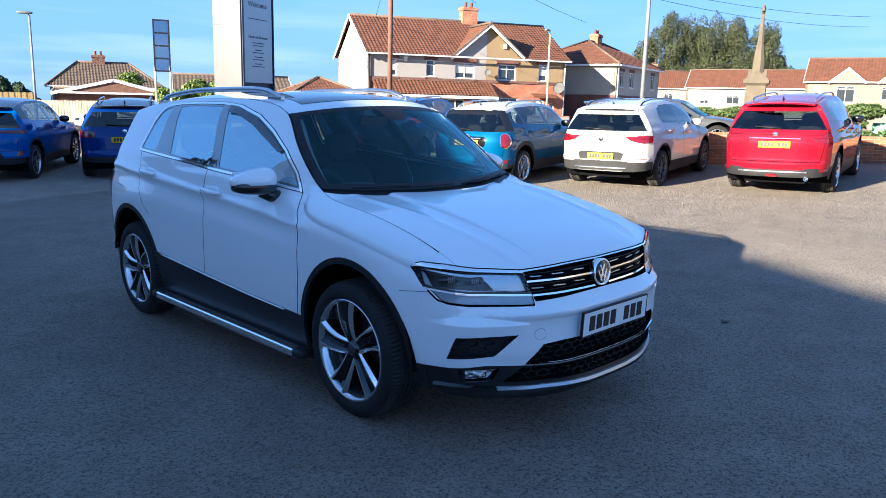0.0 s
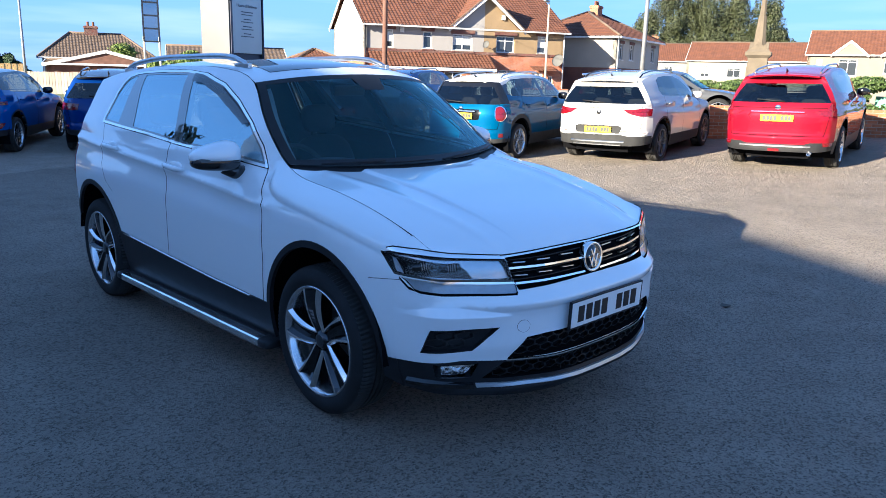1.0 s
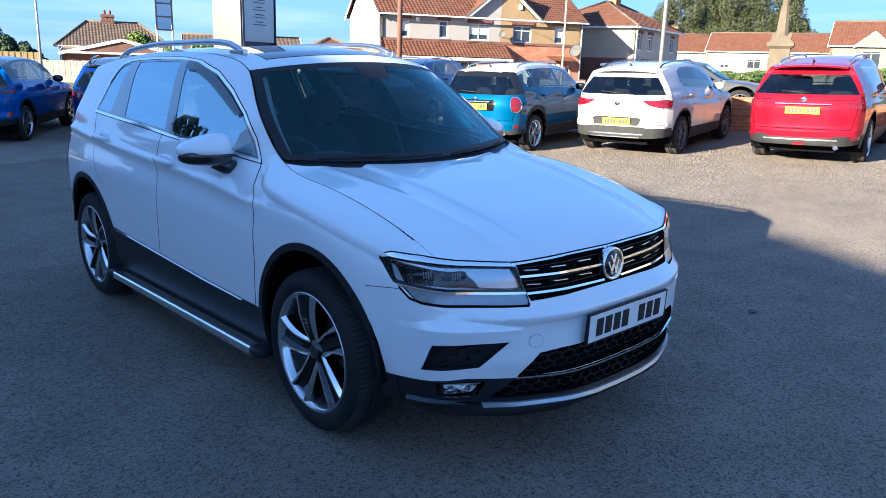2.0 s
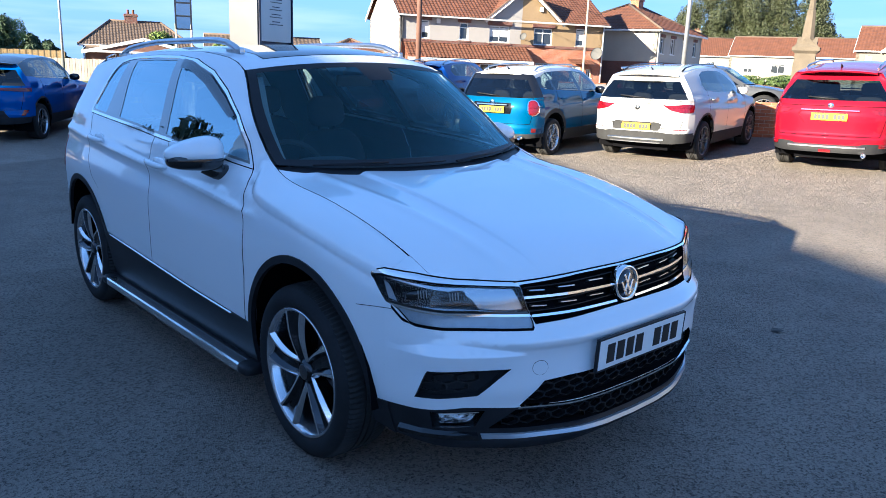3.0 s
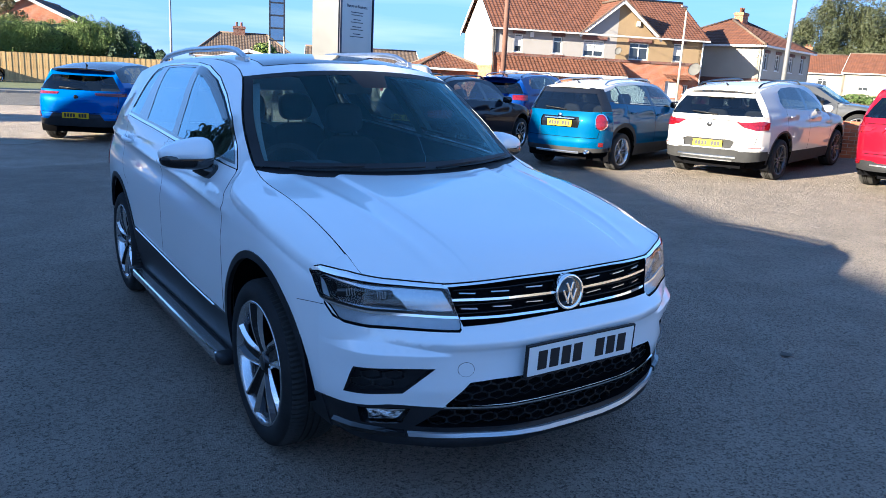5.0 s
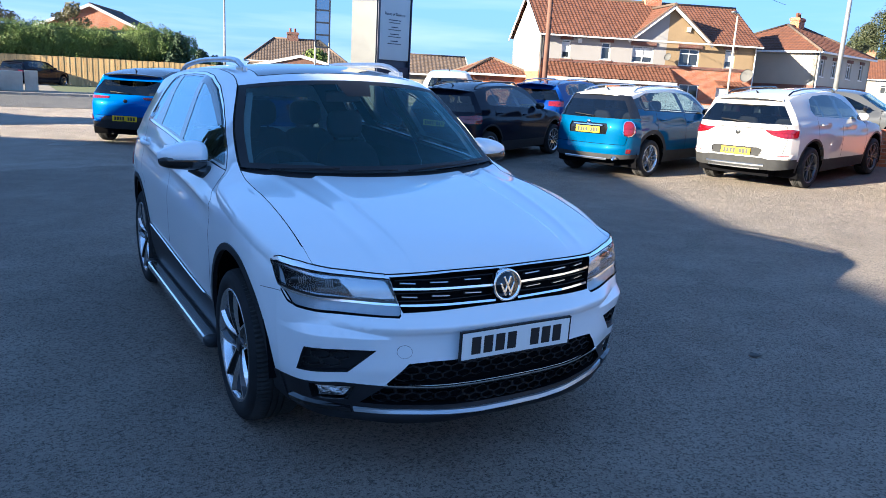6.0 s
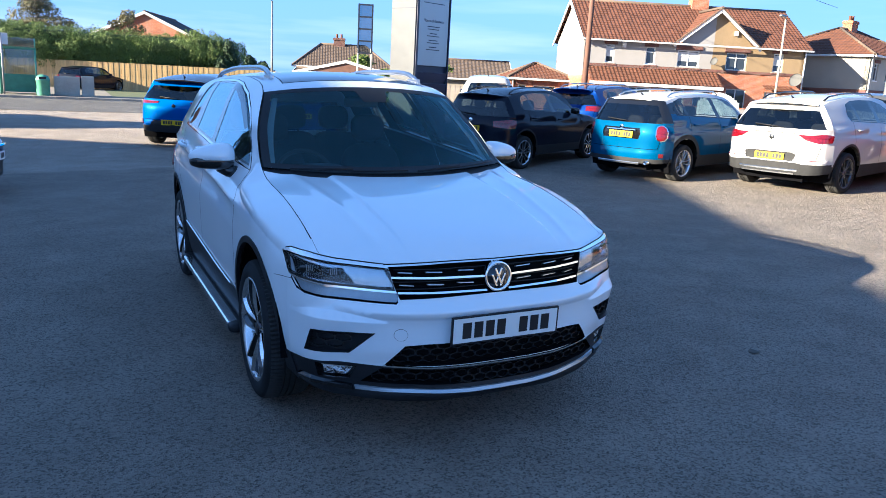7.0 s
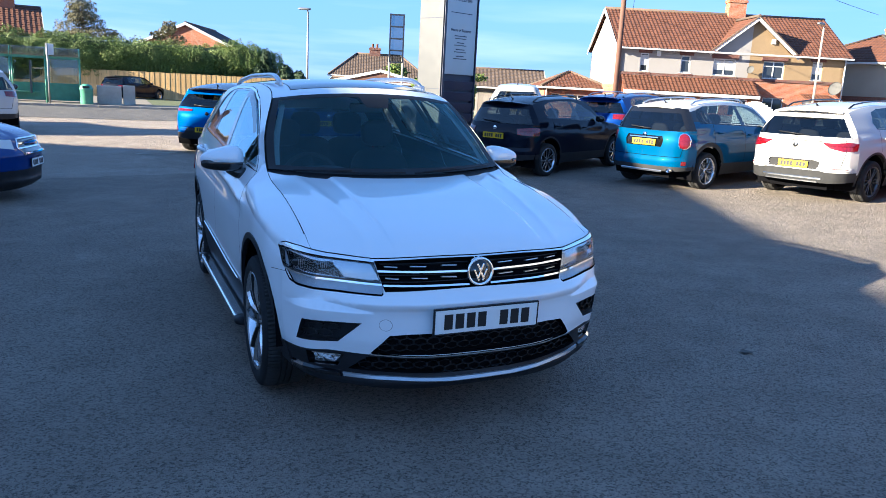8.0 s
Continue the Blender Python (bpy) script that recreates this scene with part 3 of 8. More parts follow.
# ---- car parts shared by all the cars ----
def superell(bm, radii, m, p=2.6, nu=24, nv=14):
    """A rounded block: an ellipsoid with its faces pushed out."""
    def c(v):
        return math.copysign(abs(v) ** (2 / p), v)
    rings = []
    for j in range(1, nv):
        b = math.pi * (j / nv - 0.5)
        rings.append([bm.verts.new(m @ Vector((radii[0] * c(math.cos(b)) * c(math.cos(a)), radii[1] * c(math.cos(b)) * c(math.sin(a)), radii[2] * c(math.sin(b)))))
                      for a in (k * math.tau / nu for k in range(nu))])
    for lo, hi in zip(rings, rings[1:]):
        for k in range(nu):
            bm.faces.new((lo[k], lo[(k + 1) % nu], hi[(k + 1) % nu], hi[k])).smooth = True
    for ring, s in ((rings[0], -1), (rings[-1], 1)):
        tip = bm.verts.new(m @ Vector((0, 0, s * radii[2])))
        for k in range(nu):
            q = (ring[k], ring[(k + 1) % nu], tip)
            bm.faces.new(q if s > 0 else q[::-1]).smooth = True


MADE = {}


def shared(key, make):
    """The mesh of a part that repeats, made once."""
    if key not in MADE:
        bm = bmesh.new()
        make(bm)
        MADE[key] = bpy.data.meshes.new(key[0])
        bm.to_mesh(MADE[key])
        bm.free()
    return MADE[key]


def put_shared(name, key, make, mats, parent, m=None):
    me = shared(key, make)
    if not me.materials:
        for q in mats if isinstance(mats, (list, tuple)) else [mats]:
            me.materials.append(q)
    ob = new(name, me)
    ob.parent = parent
    if m is not None:
        ob.matrix_basis = m
    return ob


def wheel(parent, centre, outward, radius, width, rim, style, spokes, finish):
    """A wheel whose outer face looks along +x or -x (outward = 1 or -1)."""
    k = (radius, width, rim, style, finish)
    turn = pose(0, 0, 0, 0, 0, 0) if outward > 0 else pose(0, 0, 0, 0, 0, 180)
    w2 = width / 2

    def barrel(bm):
        add_lathe(bm, [(rim + 0.008, w2 - 0.012), (rim + 0.010, w2 - 0.004), (rim + 0.002, w2 - 0.002), (rim - 0.010, w2 - 0.016), (rim - 0.022, w2 - 0.05), (rim - 0.03, -w2 + 0.02), (rim - 0.03, -w2 + 0.01)], Matrix(), 64)
        for f in bm.faces:
            f.material_index = 0

    def tyre(bm):
        prof = [(rim, w2 - 0.022), (rim + 0.006, w2 - 0.006), (rim + 0.03, w2 + 0.002), (rim + (radius - rim) * 0.5, w2 + 0.004), (radius - 0.022, w2 - 0.006), (radius - 0.009, w2 - 0.018), (radius - 0.003, w2 - 0.034)]
        g = []
        for c in (0.028, 0.0, -0.028):
            g += [(radius, c + 0.012), (radius - 0.007, c + 0.010), (radius - 0.007, c + 0.004), (radius, c + 0.002)]
        prof = prof + g + [(a, -b) for a, b in prof[::-1]]
        n = 200
        rings = add_lathe(bm, prof, Matrix(), n)
        for idx in (4, 5, 6, len(prof) - 5, len(prof) - 6, len(prof) - 7):
            for q in range(0, n, 2):
                v = rings[idx][q]
                r = math.hypot(v.co.y, v.co.z)
                v.co.y *= (r - 0.008) / r
                v.co.z *= (r - 0.008) / r
        for f in bm.faces:
            c = f.calc_center_median()
            f.material_index = 1 if math.hypot(c.y, c.z) > radius - 0.016 else 0
            f.smooth = f.material_index == 0

    root = put_shared("wheel", ("wheel",) + k, barrel, [GUNMETAL if finish == "dark" else ALLOY], parent, Matrix.Translation(centre) @ turn)
    put_shared("tyre", ("tyre",) + k, tyre, [RUBBER, TREAD], root)

    def bar(bm, r0, t0, r1, t1, wa, wb, xa, xb, deep):
        """One bar of a spoke, from radius r0 to r1 and sideways t0 to t1."""
        d = Vector((0, r1 - r0, t1 - t0)).normalized()
        s = Vector((0, -d.z, d.y))
        a, b = Vector((xa, r0, t0)), Vector((xb, r1, t1))
        mid = (a + b) / 2 + Vector((0.006, 0, 0))
        rows = []
        for p, w in ((a, wa), (mid, (wa + wb) / 2), (b, wb)):
            rows.append([bm.verts.new(p + s * w / 2), bm.verts.new(p + s * w * 0.36 + Vector((0.004, 0, 0))), bm.verts.new(p - s * w * 0.36 + Vector((0.004, 0, 0))), bm.verts.new(p - s * w / 2),
                         bm.verts.new(p - s * w * 0.6 - Vector((deep, 0, 0))), bm.verts.new(p + s * w * 0.6 - Vector((deep, 0, 0)))])
        for lo, hi in zip(rows, rows[1:]):
            for i in range(6):
                f = bm.faces.new((lo[i], lo[(i + 1) % 6], hi[(i + 1) % 6], hi[i]))
                f.material_index = 0 if i == 1 else 1
        bm.faces.new(rows[0][::-1]).material_index = 1
        bm.faces.new(rows[-1]).material_index = 1
        bmesh.ops.recalc_face_normals(bm, faces=bm.faces)

    def spoke(bm):
        xh, xr = w2 - 0.035, w2 - 0.018
        if style == "twin":
            bar(bm, 0.030, 0.020, rim - 0.004, 0.058, 0.022, 0.026, xh, xr, 0.035)
            bar(bm, 0.030, -0.020, rim - 0.004, -0.058, 0.022, 0.026, xh, xr, 0.035)
            f0 = len(bm.faces)
            bar(bm, 0.035, 0, rim * 0.72, 0, 0.03, 0.075, xh - 0.018, xr - 0.02, 0.012)
            bm.faces.ensure_lookup_table()
            for f in bm.faces[f0:]:
                f.material_index = 1
        elif style == "broad":
            # one broad blade: two polished ridges with a sunk valley between them, spreading towards the rim
            across = ((-1.0, -0.030), (-0.96, -0.006), (-0.72, 0.006), (-0.58, 0.005), (-0.34, -0.010), (0.0, -0.015), (0.34, -0.010), (0.58, 0.005), (0.72, 0.006), (0.96, -0.006), (1.0, -0.030))
            rows = []
            for q in range(15):
                f = q / 14
                r = 0.030 + (rim + 0.001 - 0.030) * f
                half = 0.040 + 0.030 * f + 0.014 * f ** 3
                bend = 0.012 * math.sin(math.pi * f)
                rise = xh + (xr + 0.004 - xh) * f + 0.008 * math.sin(math.pi * f)
                rows.append([bm.verts.new((rise + hgt * (0.35 + 0.9 * min(f * 2, 1)), r, bend + half * u)) for u, hgt in across])
            for lo, hi in zip(rows, rows[1:]):
                for i in range(len(across) - 1):
                    f = bm.faces.new((lo[i], lo[i + 1], hi[i + 1], hi[i]))
                    f.material_index = 0 if i in (2, 7) else 2 if i in (1, 8) else 1
            back = [[bm.verts.new(v.co - Vector((0.03, 0, 0))) for v in (row[0], row[-1])] for row in rows]
            for (lo, lb), (hi, hb) in zip(zip(rows, back), zip(rows[1:], back[1:])):
                bm.faces.new((lo[0], hi[0], hb[0], lb[0])).material_index = 1
                bm.faces.new((lo[-1], lb[1], hb[1], hi[-1])).material_index = 1
            bmesh.ops.recalc_face_normals(bm, faces=bm.faces)
        elif style == "vee":
            bar(bm, 0.03, 0.008, rim - 0.004, 0.045, 0.020, 0.018, xh, xr, 0.03)
            bar(bm, 0.03, -0.008, rim - 0.004, -0.045, 0.020, 0.018, xh, xr, 0.03)
        else:
            bar(bm, 0.03, 0.0, rim - 0.004, 0.0, 0.05, 0.034, xh, xr, 0.03)

    two = {"machined": [MACHINED, SPOKE_GREY, POLISHED], "silver": [ALLOY, ALLOY], "dark": [GUNMETAL, GUNMETAL]}[finish]
    for i in range(spokes):
        put_shared("spoke", ("spoke",) + k, spoke, two, root, pose(0, 0, 0, 360 / spokes * i + (98 if style == "broad" else 90 * (style == "twin")), 0, 0))

    def cap(bm):
        add_lathe(bm, [(0.055, w2 - 0.06), (0.052, w2 - 0.034), (0.034, w2 - 0.027), (0.032, w2 - 0.024), (0.022, w2 - 0.022), (0.001, w2 - 0.021)], Matrix(), 32)
        for f in bm.faces:
            c = f.calc_center_median()
            f.material_index = 1 if math.hypot(c.y, c.z) < 0.03 else 0

    put_shared("hub_cap", ("hub_cap",) + k, cap, [two[1], GUNMETAL], root)

    def disc(bm):
        add_lathe(bm, [(0.001, 0.02), (0.07, 0.02), (0.075, 0.0), (rim * 0.68, 0.0), (rim * 0.68, -0.02), (0.06, -0.02)], Matrix(), 48)

    put_shared("brake_disc", ("brake_disc",) + k, disc, DISC, root)
    return root


def plate(parent, m, width=0.52, high=0.111, colour=None, chars="11110111", frame=True):
    """A number plate in the local x (across) and z (up) of m, facing -y; its characters are plain bars."""
    bm = bmesh.new()
    add_box(bm, (width, 0.006, high), m, 0.003)
    p = part("number_plate", bm, colour or PLATE_WHITE, parent, "number plate with plain black bars")
    if frame:
        bm = bmesh.new()
        for sx in (-1, 1):
            add_box(bm, (0.007, 0.014, high + 0.014), m @ pose(sx * (width / 2 + 0.0035), 0.004, 0), 0.002)
        for sz in (-1, 1):
            add_box(bm, (width, 0.014, 0.007), m @ pose(0, 0.004, sz * (high / 2 + 0.0035)), 0.002)
        part("plate_surround", bm, BLACK_PLASTIC, p)
    n = len(chars)
    step = width * 0.86 / n
    x = -width * 0.43 + step / 2
    for i, c in enumerate(chars):
        if c == "1":
            box("bar", (step * 0.74, 0.002, high * 0.64), m @ pose(x + i * step, -0.004, 0.0), INK, p)
    return p


def seat(parent, x, y, z):
    m = pose(x, y, z)
    bm = bmesh.new()
    superell(bm, (0.25, 0.26, 0.08), m @ pose(0, 0, 0.10), 4)
    s = part("seat", bm, FABRIC, parent)
    bm = bmesh.new()
    superell(bm, (0.24, 0.07, 0.33), m @ pose(0, 0.30, 0.40, -16), 3.4)
    part("backrest", bm, FABRIC, s)
    bm = bmesh.new()
    superell(bm, (0.13, 0.055, 0.10), m @ pose(0, 0.42, 0.83, -10), 3.2, 18, 10)
    add_tube(bm, [m @ Vector((-0.06, 0.40, 0.66)), m @ Vector((-0.06, 0.42, 0.80))], 0.007, 6)
    add_tube(bm, [m @ Vector((0.06, 0.40, 0.66)), m @ Vector((0.06, 0.42, 0.80))], 0.007, 6)
    part("headrest", bm, FABRIC, s)
    return s


def ellipse(cy, cz, ry, rz, a0, a1, n):
    return [(cy + ry * math.cos(math.radians(a0 + (a1 - a0) * i / n)), cz + rz * math.sin(math.radians(a0 + (a1 - a0) * i / n))) for i in range(n + 1)]

# ---- ground ----
def ground_z(x, y):
    r = math.hypot(x, y)
    w = 1 - smoothstep(20, 32, r)
    return w * (0.0174 * x - 0.0187 * y + 0.33 * smoothstep(10, 20, r)) + (1 - w) * -0.2


bm = bmesh.new()
bmesh.ops.create_grid(bm, x_segments=200, y_segments=200, size=100)
for v in bm.verts:
    v.co.z = ground_z(v.co.x, v.co.y)


def asphalt(name, colour, worn, speck=0.9, seam=None):
    """Rolled asphalt: bound chippings in light and dark grey, worn and stained in wide patches."""
    m = bpy.data.materials.new(name)
    m.use_nodes = True
    t = m.node_tree
    b = t.nodes["Principled BSDF"]
    b.inputs["Roughness"].default_value = 0.82
    b.inputs["Specular IOR Level"].default_value = 0.3
    where = t.nodes.new("ShaderNodeTexCoord")
    def tex(kind, scale, detail=3):
        n = t.nodes.new(kind)
        n.inputs["Scale"].default_value = scale
        if "Detail" in n.inputs:
            n.inputs["Detail"].default_value = detail
        t.links.new(where.outputs["Object"], n.inputs["Vector"])
        return n
    def remap(socket, a, b_, lo, hi):
        r = t.nodes.new("ShaderNodeMapRange")
        for k, v in zip(("From Min", "From Max", "To Min", "To Max"), (a, b_, lo, hi)):
            r.inputs[k].default_value = v
        t.links.new(socket, r.inputs["Value"])
        return r.outputs[0]
    def times(a, c):
        q = t.nodes.new("ShaderNodeMath")
        q.operation = "MULTIPLY"
        t.links.new(a, q.inputs[0])
        t.links.new(c, q.inputs[1])
        return q.outputs[0]
    stones = tex("ShaderNodeTexVoronoi", 100)
    tone = t.nodes.new("ShaderNodeSeparateColor")
    t.links.new(stones.outputs["Color"], tone.inputs[0])
    grain = tex("ShaderNodeTexNoise", 34, 5)
    wide = tex("ShaderNodeTexNoise", 0.35, 6)
    mid = tex("ShaderNodeTexNoise", 2.3, 6)
    k = times(remap(tone.outputs[0], 0, 1, 1 - speck, 1 + speck), remap(grain.outputs[0], 0.3, 0.7, 0.90, 1.10))
    k = times(k, times(remap(wide.outputs[0], 0.3, 0.7, 0.88, 1.12), remap(mid.outputs[0], 0.3, 0.7, 0.95, 1.05)))
    if seam:
        place = t.nodes.new("ShaderNodeSeparateXYZ")
        t.links.new(where.outputs["Object"], place.inputs[0])
        line = t.nodes.new("ShaderNodeMath")
        line.operation = "MULTIPLY_ADD"
        t.links.new(place.outputs["X"], line.inputs[0])
        line.inputs[1].default_value = seam[0]
        t.links.new(place.outputs["Y"], line.inputs[2])
        ragged = t.nodes.new("ShaderNodeMath")
        ragged.operation = "MULTIPLY_ADD"
        t.links.new(mid.outputs[0], ragged.inputs[0])
        ragged.inputs[1].default_value = 0.5
        t.links.new(line.outputs[0], ragged.inputs[2])
        k = times(k, remap(ragged.outputs[0], seam[1] + 0.25, seam[1] + 0.29, 0.92, 1.22))
    mix = t.nodes.new("ShaderNodeMix")
    mix.data_type = "RGBA"
    mix.inputs["A"].default_value, mix.inputs["B"].default_value = (*colour, 1), (*worn, 1)
    t.links.new(remap(mid.outputs[0], 0.35, 0.75, 0, 1), mix.inputs["Factor"])
    v = t.nodes.new("ShaderNodeVectorMath")
    v.operation = "SCALE"
    t.links.new(mix.outputs["Result"], v.inputs[0])
    t.links.new(k, v.inputs["Scale"])
    t.links.new(v.outputs[0], b.inputs["Base Color"])
    bp = t.nodes.new("ShaderNodeBump")
    bp.inputs["Strength"].default_value, bp.inputs["Distance"].default_value = 1.0, 0.012
    t.links.new(stones.outputs["Distance"], bp.inputs["Height"])
    bp2 = t.nodes.new("ShaderNodeBump")
    bp2.inputs["Strength"].default_value, bp2.inputs["Distance"].default_value = 0.25, 0.006
    t.links.new(grain.outputs[0], bp2.inputs["Height"])
    t.links.new(bp.outputs[0], bp2.inputs["Normal"])
    t.links.new(bp2.outputs[0], b.inputs["Normal"])
    return m


ASPHALT = asphalt("lot_asphalt", (0.148, 0.124, 0.100), (0.173, 0.146, 0.119), 1.0, seam=(-0.22, 10.8))
tagged(part("ground", bm, ASPHALT), kind="structure")

# ---- the white car ----
def lerp_line(line, t):
    for (a, b), (c, d) in zip(line, line[1:]):
        if a <= t <= c:
            return b + (d - b) * (t - a) / (c - a)
    return line[0][1] if t < line[0][0] else line[-1][1]


def build_suv():
    body = Body(SUV)
    car = thing("parked_car", "white compact SUV with chrome grille, side steps and twin-spoke alloys", "car", LOT)
    fr, sd = body.front, body.side

    # --- nose, both halves at once ---
    grille = [(0, 0.824), (0.3, 0.826), (0.590, 0.818), (0.534, 0.684), (0.3, 0.688), (0, 0.690)]
    grille_full = [(-s, z) for s, z in grille[1:-1]] + [(0, 0.690)] + [(s, z) for s, z in grille[1:-1]][::-1] + [(0, 0.824)]
    lamp = [(1.14, 0.845), (1.059, 0.868), (0.952, 0.8635), (0.827, 0.846), (0.604, 0.828), (0.592, 0.82), (0.537, 0.688), (0.556, 0.671), (0.708, 0.679), (0.876, 0.689), (0.955, 0.696), (0.984, 0.751)]
    def rounded(poly, times=2):
        """Corners cut twice over, so that an outline runs round."""
        for _ in range(times):
            out = []
            for (a, b), (c, d) in zip(poly, poly[1:] + poly[:1]):
                out += [(a * 0.75 + c * 0.25, b * 0.75 + d * 0.25), (a * 0.25 + c * 0.75, b * 0.25 + d * 0.75)]
            poly = out
        return poly
    lamp = rounded(dense(lamp, 0.06, True))
    lamp_nose = lamp
    slot = [(0.929, 0.546), (0.662, 0.547), (0.777, 0.453), (0.957, 0.444)]
    upper = [(0.624, 0.404), (0.527, 0.491), (0.419, 0.498), (0, 0.499), (0, 0.386), (0.184, 0.388), (0.429, 0.395)]
    upper_full = [(s, z) for s, z in upper[:3]] + [(-s, z) for s, z in upper[:3]][::-1] + [(-0.429, 0.395), (-0.184, 0.388), (0.184, 0.388), (0.429, 0.395)]
    lower = [(0.64, 0.388), (0.43, 0.376), (0.18, 0.369), (-0.18, 0.369), (-0.43, 0.376), (-0.64, 0.388), (-0.745, 0.322), (-0.518, 0.312), (-0.178, 0.296), (0.178, 0.296), (0.518, 0.312), (0.745, 0.322)]
    black_top = [(-1.0, 0.392), (-0.966, 0.398), (-0.824, 0.408), (-0.657, 0.399), (-0.43, 0.388), (-0.18, 0.381), (0.18, 0.381), (0.43, 0.388), (0.657, 0.399), (0.824, 0.408), (0.966, 0.398), (1.0, 0.392)]
    lip_mid = [(-0.78, 0.293), (-0.525, 0.284), (-0.19, 0.269), (0.19, 0.269), (0.525, 0.284), (0.78, 0.293)]
    pit = [(0.925, 0.392), (0.75, 0.392), (0.79, 0.332), (0.925, 0.330)]
    mirror = lambda line: [(-s, z) for s, z in line]
    outer = [(-1, 0.262), (-0.8, 0.245), (-0.5, 0.225), (0.5, 0.225), (0.8, 0.245), (1, 0.262)] + [(s, body.nose_top(abs(s))) for s in [1 - i * 0.05 for i in range(41)]]

    def nose(s, z):
        k = abs(s)
        if inside(lamp_nose, k, z):
            return None
        if inside(grille_full, s, z):
            return "grille"
        if z > 0.80 and k < 0.62:
            return "bar"
        if inside(slot, k, z):
            return "slot_r" if s < 0 else "slot_l"
        if inside(upper_full, s, z):
            return "upper"
        if inside(lower, s, z):
            return "lower"
        if inside(pit, k, z):
            return "pit_r" if s < 0 else "pit_l"
        return "black" if z < lerp_line(black_top, s) else "white"
    loops = [(grille_full, True), (lamp_nose, True), (mirror(lamp_nose), True), (slot, True), (mirror(slot), True), (upper_full, True), (lower, True),
             (black_top, False), *[([(q * k, f(k) + e) for k in [0.635 + 0.007 * i for i in range(50)]], False) for q in (-1, 1) for f in (FACET_LOW, FACET_HIGH) for e in (-0.003, 0.003)], (pit, True), (mirror(pit), True), ([(0.6, 0.829), (0.590, 0.818)], False), ([(-0.6, 0.829), (-0.590, 0.818)], False)]
    reg = cut_patch(outer, loops, nose, (0.04, 0.011))
    skin("front_bumper", reg["white"], fr, WHITE, car)
    skin("lower_bumper", reg["black"], fr, BLACK_PLASTIC, car, label="black plastic lower bumper")
    ribbon("bumper_lip", [(s, lerp_line(lip_mid, s)) for s in [-0.775 + 1.55 * i / 60 for i in range(61)]], fr, 0.026, -0.004, 0.012, SILVER_TRIM, car, label="silver lip")
    skin("grille_bar", reg["bar"], fr, CHROME, car, 0.004, 0.012, label="chrome top bar")
    g = skin("grille", reg["grille"], fr, DARK, car, -0.035, -0.036, label="black radiator grille with chrome bars")
    holes = []
    for name in ("slot_l", "slot_r"):
        sl = skin("air_slot", reg[name], fr, BLACK_PLASTIC, car, -0.03, -0.031)
        holes.append((sl, slot if name == "slot_l" else mirror(slot), 0.45))
    up = skin("upper_intake", reg["upper"], fr, DARK, car, -0.03, -0.031)
    lo = skin("lower_intake", reg["lower"], fr, DARK, car, -0.04, -0.041)
    for name in ("pit_l", "pit_r"):
        q = -1 if name == "pit_r" else 1
        p = skin("fog_recess", reg[name], fr, BLACK_GLOSS, car, -0.035, -0.036)
        fog = [(q * s, z) for s, z in ((0.903, 0.386), (0.766, 0.386), (0.806, 0.34), (0.906, 0.337))]
        rg = cut_patch(fog, [], lambda s, z: "fog", (0.03, 0.015))["fog"]
        f = skin("fog_lamp", rg, fr, FACET, car, -0.018, 0.015, label="clear fog lamp")
        ribbon("fog_rim", [(q * 0.77, 0.387), (q * 0.90, 0.388)], fr, 0.005, -0.02, 0.02, CHROME, f)
    for q in (-1, 1):
        ribbon("bumper_blade", [(q * s, z) for s, z in ((0.785, 0.293), (0.85, 0.300), (0.90, 0.306), (0.95, 0.306), (0.99, 0.300))], fr, 0.030, 0.0, 0.016, BLACK_GLOSS, car)
    # honeycomb of the intakes
    for who, poly, cut in ((up, upper_full, 0.0), (lo, lower, 0.0), *holes):
        bm = bmesh.new()
        cw, ch = 0.072, 0.034
        for i in range(-16, 17):
            for j in range(0, 11):
                cs, cz = i * cw + (j % 2) * cw / 2, 0.28 + j * ch * 0.86
                ring = [(cs + cw * 0.575 * math.cos(a), cz + ch * 0.575 * math.sin(a)) for a in [radians(k) for k in (30, 90, 150, 210, 270, 330)]]
                if sum(inside(poly, s, z) for s, z in ring) < 4:
                    continue
                for (s0, z0), (s1, z1) in zip(ring, ring[1:] + ring[:1]):
                    a, b = fr(s0, z0), fr(s1, z1)
                    a2, b2 = fr(cs + (s0 - cs) * 0.90, cz + (z0 - cz) * 0.86), fr(cs + (s1 - cs) * 0.90, cz + (z1 - cz) * 0.86)
                    off = Vector((0, 0.018, 0))
                    deep = Vector((0, 0.038, 0))
                    v = [bm.verts.new(p) for p in (a + off, b + off, b2 + off, a2 + off, b2 + deep, a2 + deep)]
                    bm.faces.new(v[:4])
                    bm.faces.new((v[3], v[2], v[4], v[5]))
        part("mesh_insert", bm, MESH_BLACK, who)
    ribbon("chrome_strip", [(s, lerp_line([(-0.63, 0.402), (-0.429, 0.389), (-0.184, 0.382), (0.184, 0.382), (0.429, 0.389), (0.63, 0.402)], s)) for s in [-0.63 + i * 1.26 / 40 for i in range(41)]], fr, 0.010, -0.004, 0.012, CHROME, car)
